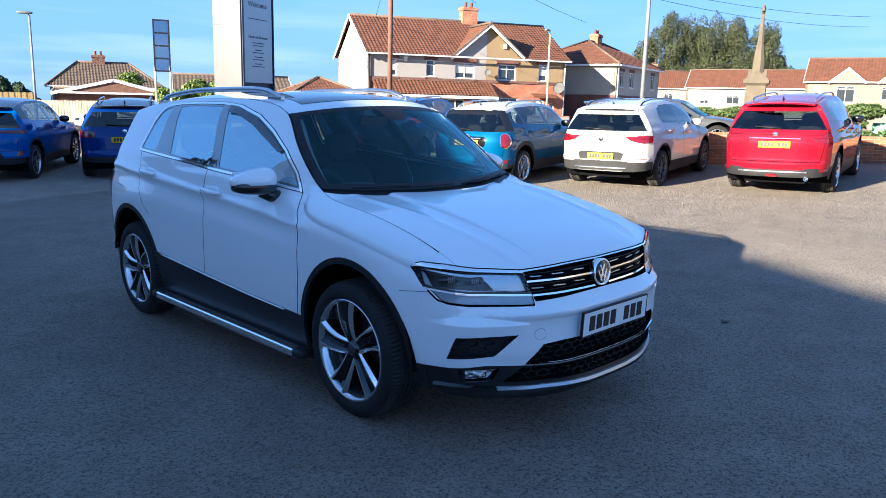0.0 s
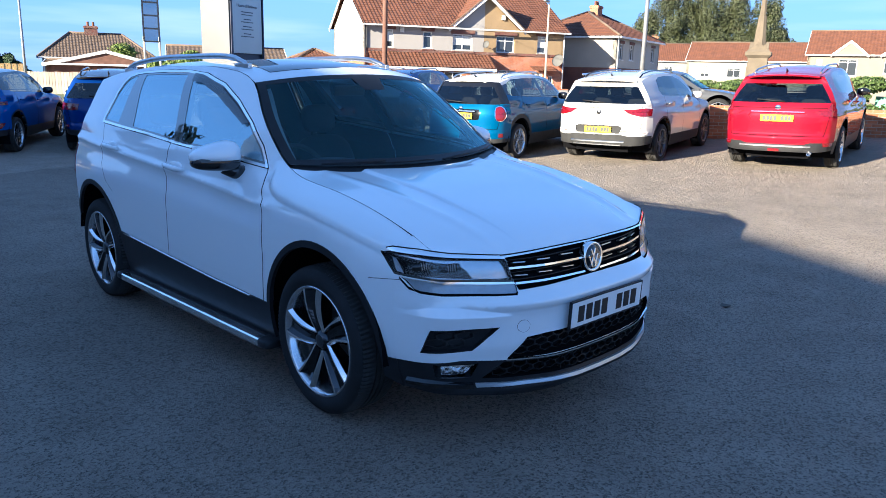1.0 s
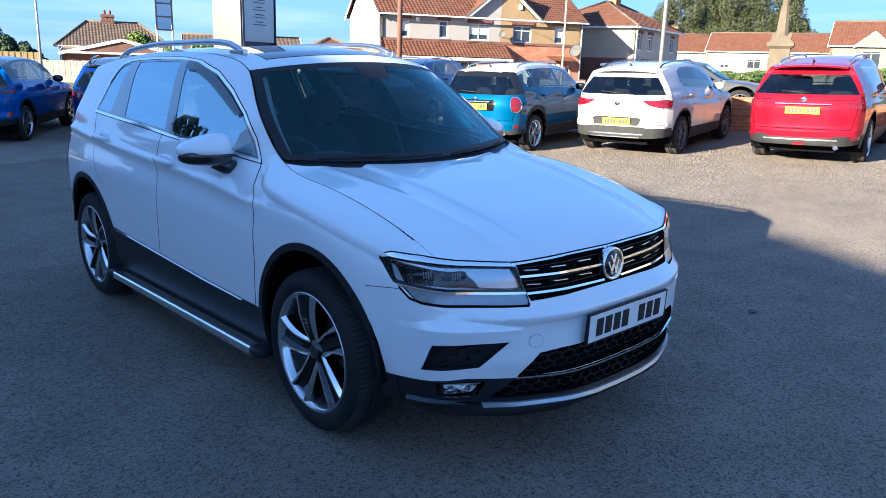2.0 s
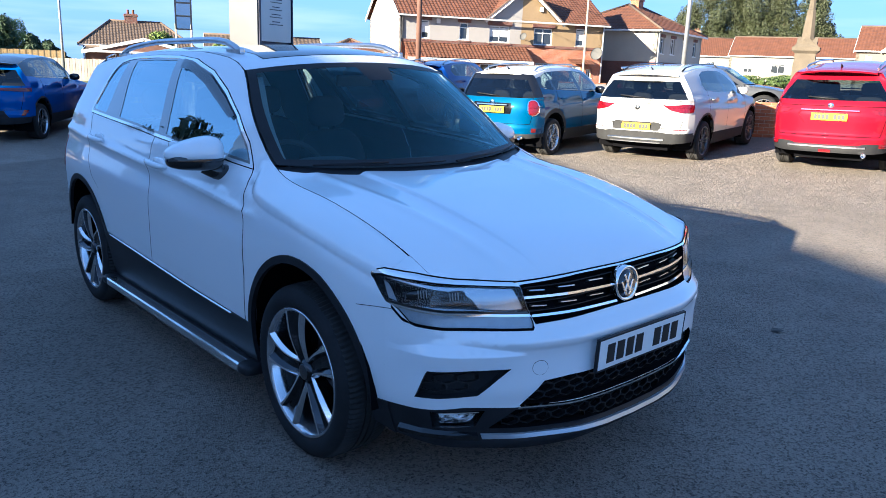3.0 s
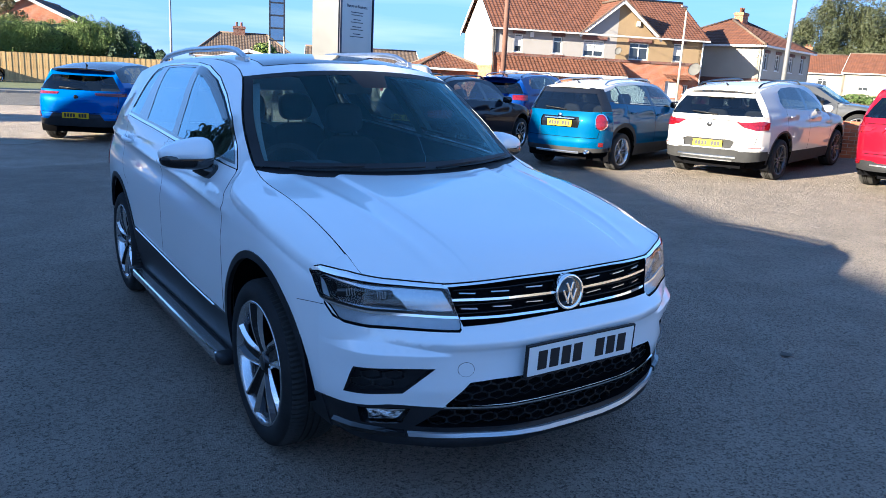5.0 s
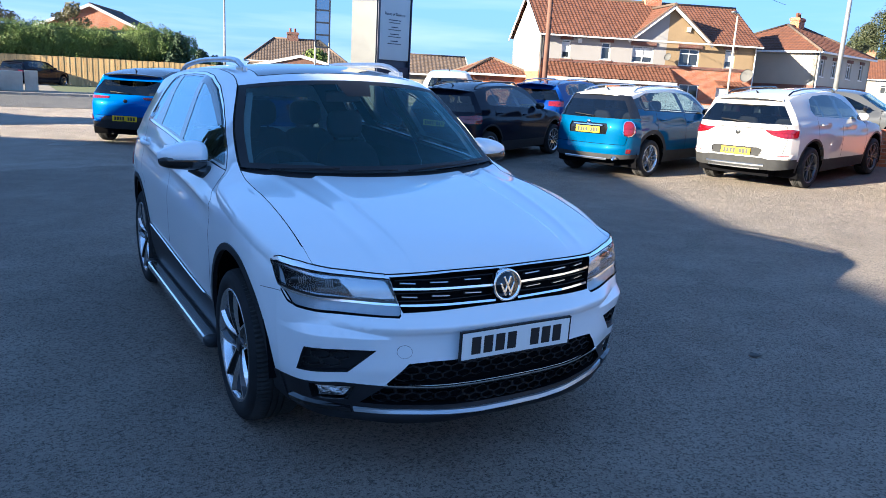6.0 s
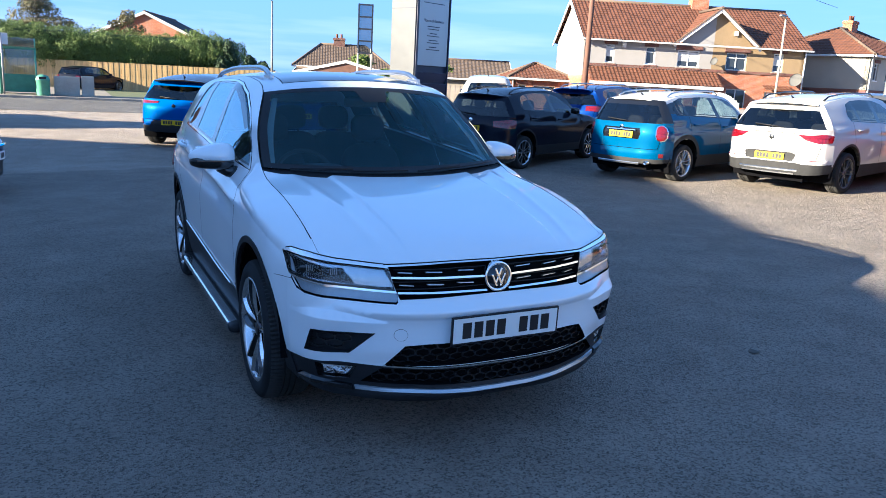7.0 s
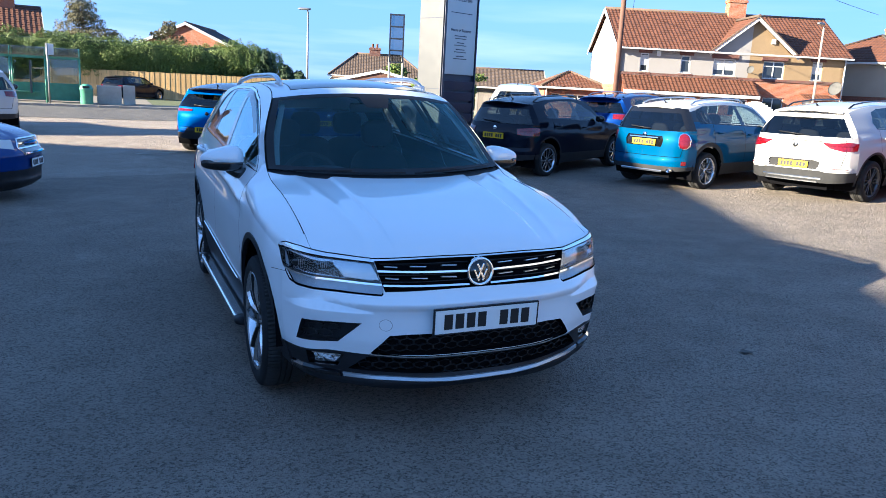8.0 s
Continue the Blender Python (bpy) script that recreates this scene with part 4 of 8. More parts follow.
    # bars of the grille
    for q in (-1, 1):
        for z0, z1, s0, s1, h in ((0.776, 0.764, 0.572, 0.07, 0.015), (0.712, 0.704, 0.540, 0.065, 0.015)):
            ribbon("chrome_bar", [(q * (s0 + (s1 - s0) * i / 12), z0 + (z1 - z0) * i / 12) for i in range(13)], fr, h, -0.03, 0.028, CHROME, g)
        for z0, spans in ((0.798, ((0.54, 0.47), (0.40, 0.31), (0.22, 0.13))), (0.742, ((0.53, 0.46), (0.39, 0.30), (0.22, 0.13)))):
            for a, b in spans:
                ribbon("chrome_dash", [(q * (a + (b - a) * i / 4), z0 - 0.004 * i / 4) for i in range(5)], fr, 0.006, -0.032, 0.018, SATIN, g)
        for z0 in (0.755, 0.725, 0.81):
            ribbon("grille_slat", [(q * (0.56 - 0.53 * i / 10), z0) for i in range(11)], fr, 0.005, -0.034, 0.02, BLACK_PLASTIC, g)
    ribbon("bonnet_joint", [(-0.61 + 1.22 * i / 40, body.nose_top(abs(-0.61 + 1.22 * i / 40)) - 0.001) for i in range(41)], fr, 0.006, 0.0035, 0.002, DARK, car)
    # round badge
    m = pose(0, -0.868, 0.758, 0, 0, -90) @ pose(0, 0, 0, 0, -4, 0)
    bm = bmesh.new()
    add_lathe(bm, [(0.001, 0.0), (0.055, 0.001), (0.057, 0.004), (0.066, 0.006), (0.068, 0.0), (0.068, -0.03)], m, 48)
    badge = part("badge", bm, CHROME, car, "round chrome badge")
    bm = bmesh.new()
    add_lathe(bm, [(0.001, 0.0025), (0.054, 0.0025), (0.0545, 0.0)], m, 48)
    part("badge_field", bm, BLACK_GLOSS, badge)
    bm = bmesh.new()
    for a in (-24, 24):
        add_box(bm, (0.008, 0.010, 0.082), m @ pose(0.002, 0, 0, a, 0, 0) @ pose(0, 0, 0.0), 0.002)
    for y0, a in ((-0.021, 24), (0.021, -24)):
        add_box(bm, (0.008, 0.009, 0.06), m @ pose(0.002, y0, -0.016, a, 0, 0), 0.002)
    part("badge_emblem", bm, CHROME, badge)
    # tow cover and plate
    for r, matl, out, name in ((0.0268, DARK, 0.0008, "tow_cover_gap"), (0.0255, WHITE, 0.0018, "tow_cover")):
        ring = [(-0.544 + r / 0.80 * math.cos(a), 0.54 + r * math.sin(a)) for a in [k * math.tau / 28 for k in range(28)]]
        skin(name, cut_patch(ring, [], lambda s, z: "t", (0.02, 0.02))["t"], fr, matl, car, out)
    plate(car, pose(0.0, -0.958, 0.557, 4, 0, 0), 0.522, 0.112, PLATE_WHITE)

    # --- lamps ---
    strip = [(1.17, 0.838), (1.05, 0.851), (0.952, 0.846), (0.827, 0.831), (0.606, 0.815), (0.55, 0.811)]
    band = [(1.03, 0.760), (0.984, 0.754), (0.862, 0.736), (0.695, 0.725), (0.528, 0.713), (0.49, 0.711)]
    def lamp_kind(s, z):
        if z > lerp_line(strip[::-1], s):
            return "strip"
        d = z - lerp_line(band[::-1], s)
        return "lens" if d > 0.013 else "rail" if d > 0.004 else "band" if d > -0.005 else "drl"
    lines = [(strip, False), ([(s, z + 0.013) for s, z in band], False), ([(s, z + 0.004) for s, z in band], False), ([(s, z - 0.005) for s, z in band], False)]
    lr = cut_patch(lamp, lines, lamp_kind, (0.03, 0.016))
    for mir in (False, True):
        h = skin("headlamp", lr["lens"], fr, BLACK_GLOSS, car, -0.035, -0.036, mir, "clear headlamp with chrome upper strip")
        skin("lamp_strip", lr["strip"], fr, CHROME, h, 0.002, 0.02, mir)
        skin("lamp_band", lr["band"], fr, CHROME, h, 0.0, 0.02, mir)
        skin("lamp_rail", lr["rail"], fr, BLACK_GLOSS, h, -0.004, 0.02, mir)
        skin("daytime_lamp", lr["drl"], fr, DRL, h, -0.008, 0.02, mir)
        pane = skin("lamp_cover", lr["lens"], fr, LAMP_GLASS, h, 0.001, 0.0, mir)
        pane2 = skin("lamp_cover", lr["drl"], fr, LAMP_GLASS, h, 0.001, 0.0, mir)
        pane.visible_shadow = pane2.visible_shadow = False
        for s0, z0, w in ((0.925, 0.797, 0.048), (0.825, 0.789, 0.046)):
            c = fr(s0, z0) + Vector((0, 0.026, 0))
            c.x = -c.x if mir else c.x
            turn = Matrix.Translation(c) @ pose(0, 0, 0, 0, -6 if mir else 6, -38 if mir else 38)
            bm = bmesh.new()
            superell(bm, (w, 0.016, 0.017), turn, 3.2, 20, 10)
            pod = part("lamp_pod", bm, BLACK_GLOSS, h)
            for k in range(4):
                box("lens_rib", (0.0035, 0.008, 0.026), turn @ pose((-0.02 + 0.009 * k) * (-1 if mir else 1), -0.014, 0.003), CHROME, pod)
        shell = [(1.02, 0.842), (0.95, 0.839), (0.83, 0.824), (0.61, 0.810), (0.560, 0.735), (0.62, 0.735), (0.74, 0.744), (0.765, 0.775), (0.80, 0.803), (0.95, 0.826)]
        skin("reflector_shell", cut_patch(shell, [], lambda u, v: "s", (0.03, 0.015))["s"], fr, REFLECTOR, h, -0.022, 0.0, mir)
        wedge = [(1.045, 0.826), (1.0, 0.818), (0.985, 0.768), (0.998, 0.772)]
        skin("side_reflector", cut_patch(wedge, [], lambda u, v: "s", (0.02, 0.015))["s"], fr, DRL, h, -0.012, 0.0, mir)
        ribbon("reflector_shelf", dense([(0.97, 0.762), (0.56, 0.722)], 0.04), fr, 0.010, -0.034, 0.02, LED, h, mir)

        ribbon("lamp_edge", dense([(0.99, 0.748), (0.972, 0.712), (0.945, 0.699), (0.876, 0.689), (0.708, 0.679), (0.556, 0.671), (0.545, 0.678)], 0.03), fr, 0.011, 0.0005, 0.0012, DARK, h, mir)
        ribbon("lamp_edge", dense([(1.09, 0.8605), (1.05, 0.8675), (0.952, 0.865), (0.827, 0.8475), (0.604, 0.8295)], 0.03), fr, 0.005, 0.0025, 0.002, DARK, h, mir)
        ribbon("lamp_edge", [(s, z - 0.001) for s, z in dense([(1.08, 0.8465)] + strip[2:-1], 0.03)], fr, 0.004, 0.002, 0.0015, DARK, h, mir)
        # the corner of the wing between lamp and bonnet
        bm = bmesh.new()
        rows = []
        for i in range(9):
            s = 0.90 + 0.10 * i / 8
            a = fr(s, body.nose_top(s))
            y = a.y
            v = max(0.0, (y - body.hood(0.7425, 0)[1]) / (body.hood(0.7425, 1)[1] - body.hood(0.7425, 0)[1]))
            b = body.hood(0.7425, v)
            rows.append([bm.verts.new((-w.x if mir else w.x, w.y, w.z)) for w in (a, (a + b) / 2 + Vector((0, 0, 0.004)), b)])
        for lo_, hi_ in zip(rows, rows[1:]):
            for k in range(2):
                bm.faces.new((lo_[k], hi_[k], hi_[k + 1], lo_[k + 1]))
        bmesh.ops.recalc_face_normals(bm, faces=bm.faces)
        part("wing_corner", bm, WHITE, car, smooth=True)

    # --- bonnet ---
    hd = lambda x, v: body.hood(x, v)
    hreg = cut_patch([(-0.7408, 0.0), (0.7408, 0.0), (0.7408, 1.0), (-0.7408, 1.0)], [], lambda a, b: "hood", (0.008, 0.03))
    skin("bonnet", hreg["hood"], hd, WHITE, car, 0.0, 0.0)
    greg = cut_patch([(-0.744, 0.0), (0.744, 0.0), (0.744, 1.05), (-0.744, 1.05)], [], lambda a, b: "gap", (0.05, 0.05))
    skin("bonnet_gap", greg["gap"], hd, DARK, car, -0.012)

    # --- sides ---
    seam, tail = SUV["seam_f"], SUV["seam_r"]
    clad = [(seam, 0.392), (-0.44, 0.39), (0.43, 0.442), (0.66, 0.451), (1.0, 0.465), (1.558, 0.498), (2.25, 0.541), (2.95, 0.56), (3.1, 0.44)]
    win = [(2.625, 1.234), (2.650, 1.250), (2.652, 1.285), (2.628, 1.42), (2.600, 1.505), (2.560, 1.548), (2.480, 1.566), (2.348, 1.576), (2.042, 1.582), (1.72, 1.578), (1.467, 1.559), (1.211, 1.502), (1.0, 1.416), (0.795, 1.307), (0.645, 1.197), (0.555, 1.092), (0.849, 1.120), (1.486, 1.158), (1.942, 1.192)]
    def inset(poly, d):
        out = []
        n = len(poly)
        area = sum(poly[i][0] * poly[(i + 1) % n][1] - poly[(i + 1) % n][0] * poly[i][1] for i in range(n))
        sg = 1 if area > 0 else -1
        for i in range(n):
            a, b, c = Vector(poly[i - 1]), Vector(poly[i]), Vector(poly[(i + 1) % n])
            e, f = (b - a).normalized(), (c - b).normalized()
            nn = (Vector((-e.y, e.x)) + Vector((-f.y, f.x)))
            nn = nn.normalized() * sg
            out.append(tuple(b + nn * d / max(0.4, nn.dot(Vector((-e.y, e.x)) * sg))))
        return out
    win_in, win_glass, win_out = inset(win, 0.014), inset(win, 0.026), inset(win, -0.004)
    bars = [([(1.40, 1.10), (1.63, 1.60)], [(1.50, 1.10), (1.735, 1.60)]), ([(2.165, 1.15), (2.365, 1.62)], [(2.21, 1.15), (2.405, 1.62)])]
    # where the quarter light meets the rear door's glass the pillar is body-wide
    bars[1] = ([(2.09, 1.15), (2.363, 1.62)], [(2.365, 1.15), (2.456, 1.62)])
    third = ([(2.60, 1.15), (2.65, 1.62)], [(2.63, 1.15), (2.67, 1.62)])
    gap_f = [(0.555, 1.088), (0.535, 1.064), (0.445, 0.96), (0.432, 0.84), (0.44, 0.65), (0.485, 0.40), (0.50, 0.30)]
    gap_m = [(1.556, 1.162), (1.535, 1.0), (1.50, 0.9), (1.505, 0.75), (1.53, 0.595), (1.56, 0.45), (1.57, 0.30)]
    gap_r = [(2.60, 1.232), (2.545, 1.12), (2.515, 0.972), (2.43, 0.86), (2.33, 0.80)]
    at_z = lambda line, z: lerp_line(sorted((b, a) for a, b in line), z)
    arch_f, arch_fi = ellipse(0, 0.35, 0.447, 0.476, -25, 205, 40), ellipse(0, 0.35, 0.418, 0.444, -25, 205, 40)
    arch_r, arch_ri = ellipse(2.70, 0.35, 0.475, 0.495, -25, 205, 40), ellipse(2.70, 0.35, 0.442, 0.462, -25, 205, 40)
    lamp_side = [(seam + (u - 1) * 0.6, z) for u, z in lamp]
    steps = [seam + (tail - seam) * i / 60 for i in range(61)]
    outer = [(seam, 0.262), (-0.40, 0.30), (-0.30, 0.20), (tail, 0.20)] + [(y, body.top(y)) for y in sorted(set(steps + [-0.49 + 0.02 * i for i in range(47)]), reverse=True)]
    def side_kind(y, z):
        if inside(lamp_side, y, z):
            return None
        if ((y / 0.418) ** 2 + ((z - 0.35) / 0.444) ** 2 < 1) or (((y - 2.70) / 0.442) ** 2 + ((z - 0.35) / 0.462) ** 2 < 1):
            return None
        if (y / 0.447) ** 2 + ((z - 0.35) / 0.476) ** 2 < 1:
            return "trim_f"
        if ((y - 2.70) / 0.475) ** 2 + ((z - 0.35) / 0.495) ** 2 < 1:
            return "trim_r"
        if inside(win_out, y, z) and not inside(win, y, z):
            return "seal"
        if inside(win, y, z):
            if not inside(win_in, y, z):
                return "chrome"
            if not inside(win_glass, y, z):
                return "frame"
            e = [a[0][0] + (a[1][0] - a[0][0]) * (z - a[0][1]) / (a[1][1] - a[0][1]) for pair in (*bars, third) for a in pair]
            return "glass_f" if y < e[0] else "frame" if y < e[1] else "glass_m" if y < e[2] else "frame" if y < e[3] else "glass_q"
        if z < lerp_line(clad, y):
            return "clad_n" if y < 0 else "clad" if y < 2.6 else "clad_t"
        if z < 1.25:
            for gap in (gap_f, gap_m, gap_r):
                if gap[-1][1] < z < gap[0][1] and abs(y - at_z(gap, z)) < 0.0035:
                    return "gap_f" if gap is gap_f else "gap_m" if gap is gap_m else "gap_r"
            if y > at_z(gap_f, z) and y < at_z(gap_m, z) and y > 0.42:
                return "door_f"
            if y >= at_z(gap_m, z) and y < at_z(gap_r, z) and (z > 0.82 or y < 2.4):
                return "door_r"
        return "white"
    lines = [(arch_f, False), (arch_fi, False), (arch_r, False), (arch_ri, False), (win, True), (win_in, True), (win_out, True), (win_glass, True), (clad, False), (lamp_side, True)]
    lines += [([(y + d, z) for y, z in gap], False) for gap in (gap_f, gap_m, gap_r) for d in (-0.0035, 0.0035)]
    lines += [(list(b), False) for pair in bars for b in pair]
    lines += [([(0.3 + 0.1 * i, body.shoulder(0.3 + 0.1 * i) + dz) for i in range(28)], False) for dz in (-0.065, -0.052, -0.039, -0.026, -0.013, 0.0, 0.012, 0.024)]
    lines += [([(-0.49 + 0.0125 * i, body.top(-0.49 + 0.0125 * i) - dz) for i in range(78)], False) for dz in (0.005, 0.011, 0.018, 0.027, 0.038, 0.052, 0.070, 0.094, 0.106)]
    sr = cut_patch(outer, lines, side_kind, (0.06, 0.014))
    names = dict(seal=("window_seal", DARK, -0.002), white=("side_panel", WHITE, 0), door_f=("front_door", WHITE, 0), door_r=("rear_door", WHITE, 0), gap_f=("door_gap", DARK, -0.004), gap_m=("door_gap", DARK, -0.004), gap_r=("door_gap", DARK, -0.004), clad_n=("sill_cladding", BLACK_PLASTIC, 0.006), clad_t=("sill_cladding", BLACK_PLASTIC, 0.006), chrome=("window_trim", CHROME, 0.003),
                 frame=("window_frame", PILLAR_BLACK, 0), glass_f=("side_window", SIDE_GLASS, -0.002), glass_m=("side_window", PRIVACY, -0.002), glass_q=("quarter_window", PRIVACY, -0.002),
                 clad=("sill_cladding", BLACK_PLASTIC, 0.006), trim_f=("arch_trim", BLACK_PLASTIC, 0.006), trim_r=("arch_trim", BLACK_PLASTIC, 0.006))
    doors = {}
    for mir in (False, True):
        for key, (name, matl, sh) in names.items():
            if key not in sr:
                continue
            wall = 0.02 if key in ("clad", "clad_n", "clad_t", "trim_f", "trim_r", "chrome") else 0
            ob = skin(name, sr[key], sd, matl, car, sh, wall, mir, flip=False)
            if key.startswith("glass"):
                ob.visible_shadow = False
            if key.startswith("door"):
                doors[key, mir] = ob
        ribbon("bumper_joint", dense([(-0.53, 0.741), (-0.418, 0.730), (-0.37, 0.725)], 0.02), sd, 0.0022, 0.0004, 0.0006, DARK, car, mir)
        # inner lining
        for key, matl in (("white", TRIM_GREY), ("frame", TRIM_GREY), ("door_f", TRIM_DARK), ("door_r", TRIM_DARK)):
            skin("inner_lining", sr[key], sd, matl, car, -0.035, 0.0, mir)
        q = -1 if mir else 1
        ribbon("sill_strip", [(y, lerp_line(clad, y) - 0.004) for y in [0.60 + i * 0.1 for i in range(17)]], sd, 0.008, 0.006, 0.006, CHROME, car, mir)
        # door handles
        for y0, y1, z0, z1, d in ((1.29, 1.53, 1.030, 1.046, "door_f"), (2.235, 2.475, 1.088, 1.104, "door_r")):
            pts = []
            for i in range(9):
                y = y0 + (y1 - y0) * i / 8
                p = sd(y, z0 + (z1 - z0) * i / 8) + Vector((0.012 + 0.028 * math.sin(math.pi * i / 8) ** 0.6, 0, 0))
                pts.append((q * p.x, p.y, p.z))
            tube("handle", pts, [0.010, 0.014, 0.016, 0.017, 0.017, 0.017, 0.016, 0.014, 0.010], WHITE, doors[d, mir], 10)
            bm = bmesh.new()
            p = sd((y0 + y1) / 2, (z0 + z1) / 2)
            superell(bm, (0.012, 0.075, 0.03), Matrix.Translation((q * (p.x - 0.004), p.y, p.z)), 2.4)
            part("handle_bowl", bm, WHITE, doors[d, mir])
        # wind deflector
        dl = [(0.82, 1.302), (0.97, 1.378), (1.225, 1.485), (1.479, 1.545), (1.60, 1.556), (1.585, 1.51), (1.45, 1.50), (1.24, 1.44), (1.0, 1.345), (0.86, 1.288)]
        skin("wind_deflector", cut_patch(dl, [], lambda y, z: "d", (0.05, 0.03))["d"], sd, SMOKE, doors["door_f", mir], 0.012, 0.0, mir)
        # arch liners
        for y0, r in ((0.0, 0.455), (2.70, 0.475)):
            bm = bmesh.new()
            rings = []
            for x in (0.875, 0.52):
                rings.append([bm.verts.new((q * x, y0 + r * math.cos(radians(a)), 0.35 + r * 1.02 * math.sin(radians(a)))) for a in range(10, 181, 10)])
            for i in range(len(rings[0]) - 1):
                bm.faces.new((rings[0][i], rings[0][i + 1], rings[1][i + 1], rings[1][i]))
            bm.faces.new(rings[1])
            part("arch_liner", bm, DARK, car)
        # mirror
        at = Matrix.Translation((q * 0.945, 0.79, 1.148)) @ pose(0, 0, 0, 0, q * 3, q * 12)
        bm = bmesh.new()
        superell(bm, (0.128, 0.085, 0.078), Matrix(), 2.9, 32, 20)
        for v in bm.verts:
            t = (v.co.x * q + 0.128) / 0.256
            floor = -0.026 + 0.018 * t
            v.co.z = floor + (v.co.z - floor) * 0.06 if v.co.z < floor else v.co.z * (1.06 - 0.52 * max(t, 0.0) ** 1.4)
            v.co.y *= 1.0 - 0.25 * t * t
        bmesh.ops.transform(bm, matrix=at, verts=bm.verts)
        mirror_cap = part("door_mirror", bm, WHITE, car, "white door mirror on a black foot")
        bm = bmesh.new()
        superell(bm, (0.124, 0.080, 0.062), pose(0, 0.004, -0.030), 3.0, 28, 14)
        for v in bm.verts:
            t = (v.co.x * q + 0.122) / 0.244
            if v.co.z < -0.026:
                v.co.z = -0.026 + (v.co.z + 0.026) * (1.0 - 0.5 * t)
        bmesh.ops.transform(bm, matrix=at, verts=bm.verts)
        add_tube(bm, [(q * 0.895, 0.785, 1.095), (q * 0.855, 0.765, 1.062), (q * 0.81, 0.75, 1.055)], [0.044, 0.036, 0.040], 14)
        part("mirror_base", bm, BLACK_GLOSS, mirror_cap)
        box("mirror_glass", (0.17, 0.004, 0.10), Matrix.Translation((q * 0.937, 0.868, 1.145)) @ pose(0, 0, 0, 0, 0, q * 12), CHROME, mirror_cap, 0.001)
        # roof rail
        pts, rad = [], []
        for i in range(21):
            y = 1.16 + (2.93 - 1.16) * i / 20
            v = (y - SUV["screen"][1]) / (SUV["roof_end"] - SUV["screen"][1])
            lift = min(1, math.sin(math.pi * min(max(i / 20, 0.0), 1)) * 3.0) ** 0.7
            p = body.roof(0.865, v)
            pts.append((q * p.x, y, p.z + 0.002 + 0.045 * lift))
            rad.append(0.017 if 0 < i < 20 else 0.010)
        rail = tube("roof_rail", pts, rad, SATIN, car, 10, "silver roof rail")
        for i in (1, 19):
            p = Vector(pts[i])
            box("rail_foot", (0.03, 0.16, 0.035), Matrix.Translation(p - Vector((0, 0, 0.022))), SATIN, rail, 0.008)
        # side step
        bm = bmesh.new()
        add_box(bm, (0.075, 1.80, 0.050), pose(q * 0.905, 1.36, 0.232), 0.018, 3)
        st = part("side_step", bm, MACHINED, car, "aluminium side step with black treads")
        box("step_deck", (0.12, 1.84, 0.03), pose(q * 0.83, 1.36, 0.245), BLACK_PLASTIC, st, 0.006)
        for x in (0.80, 0.85):
            box("tread_strip", (0.018, 1.70, 0.008), pose(q * x, 1.36, 0.263), SATIN, st, 0.002)
        for y in (0.435, 2.285):
            bm = bmesh.new()
            superell(bm, (0.08, 0.055, 0.028), pose(q * 0.868, y, 0.235), 3.5)
            part("step_end", bm, BLACK_PLASTIC, st)
        # wheels
        for y in (0.0, 2.681):
            wheel(car, (q * 0.79, y, 0.352), q, 0.352, 0.235, 0.254, "broad", 5, "machined")
            box("brake_caliper", (0.07, 0.09, 0.17), pose(q * 0.80, y + 0.125, 0.38, 12), GUNMETAL, car, 0.015)

    # --- screen, roof, tail ---
    sc = body.screen
    reg = cut_patch([(-0.985, 0.0), (0.985, 0.0), (0.985, 1.0), (-0.985, 1.0)],
                    [([(-0.93, 0.075), (0.93, 0.075), (0.925, 0.94), (0.16, 0.94), (0.11, 0.80), (-0.11, 0.80), (-0.16, 0.94), (-0.925, 0.94)], True)],
                    lambda u, v: "pane" if inside([(-0.93, 0.075), (0.93, 0.075), (0.925, 0.94), (0.16, 0.94), (0.11, 0.80), (-0.11, 0.80), (-0.16, 0.94), (-0.925, 0.94)], u, v) else "frit", (0.06, 0.05))
    w = skin("windscreen", reg["pane"], sc, SCREEN_GLASS, car)
    w.visible_shadow = False
    skin("screen_border", reg["frit"], sc, BLACK_PLASTIC, car, 0.001)
    for q in (-1, 1):
        bm = bmesh.new()
        rows = [[bm.verts.new(sc(q * (0.94 - 0.03 * i / 12 - w), 0.08 + 0.88 * i / 12) + Vector((0, 0.03, -0.03))) for w in (0.0, 0.05)] for i in range(13)]
        for a, b in zip(rows, rows[1:]):
            bm.faces.new((a[0], a[1], b[1], b[0]))
        bmesh.ops.solidify(bm, geom=bm.faces[:], thickness=0.01)
        part("pillar_lining", bm, PILLAR_TRIM, car)
    cowl = cut_patch([(-1.0, -0.075), (1.0, -0.075), (1.0, 0.01), (-1.0, 0.01)], [], lambda u, v: "c", (0.06, 0.03))
    skin("cowl", cowl["c"], sc, BLACK_PLASTIC, car, -0.012)
    for a, b in (((-0.82, -0.012), (0.02, 0.004)), ((0.10, -0.012), (0.88, 0.03))):
        pts = [sc(a[0] + (b[0] - a[0]) * i / 10, a[1] + (b[1] - a[1]) * i / 10) + Vector((0, -0.008, 0.010)) for i in range(11)]
        arm = tube("wiper", pts, 0.005, BLACK_PLASTIC, car, 6)
        tube("wiper_arm", [sc(a[0], -0.02) + Vector((0, -0.01, 0.012)), sc((a[0] + b[0]) / 2, (a[1] + b[1]) / 2) + Vector((0, -0.018, 0.022))], 0.006, BLACK_PLASTIC, arm, 6)
    rf = body.roof
    sun_panel = [(-0.80, 0.05), (0.80, 0.05), (0.79, 0.36), (-0.79, 0.36)]
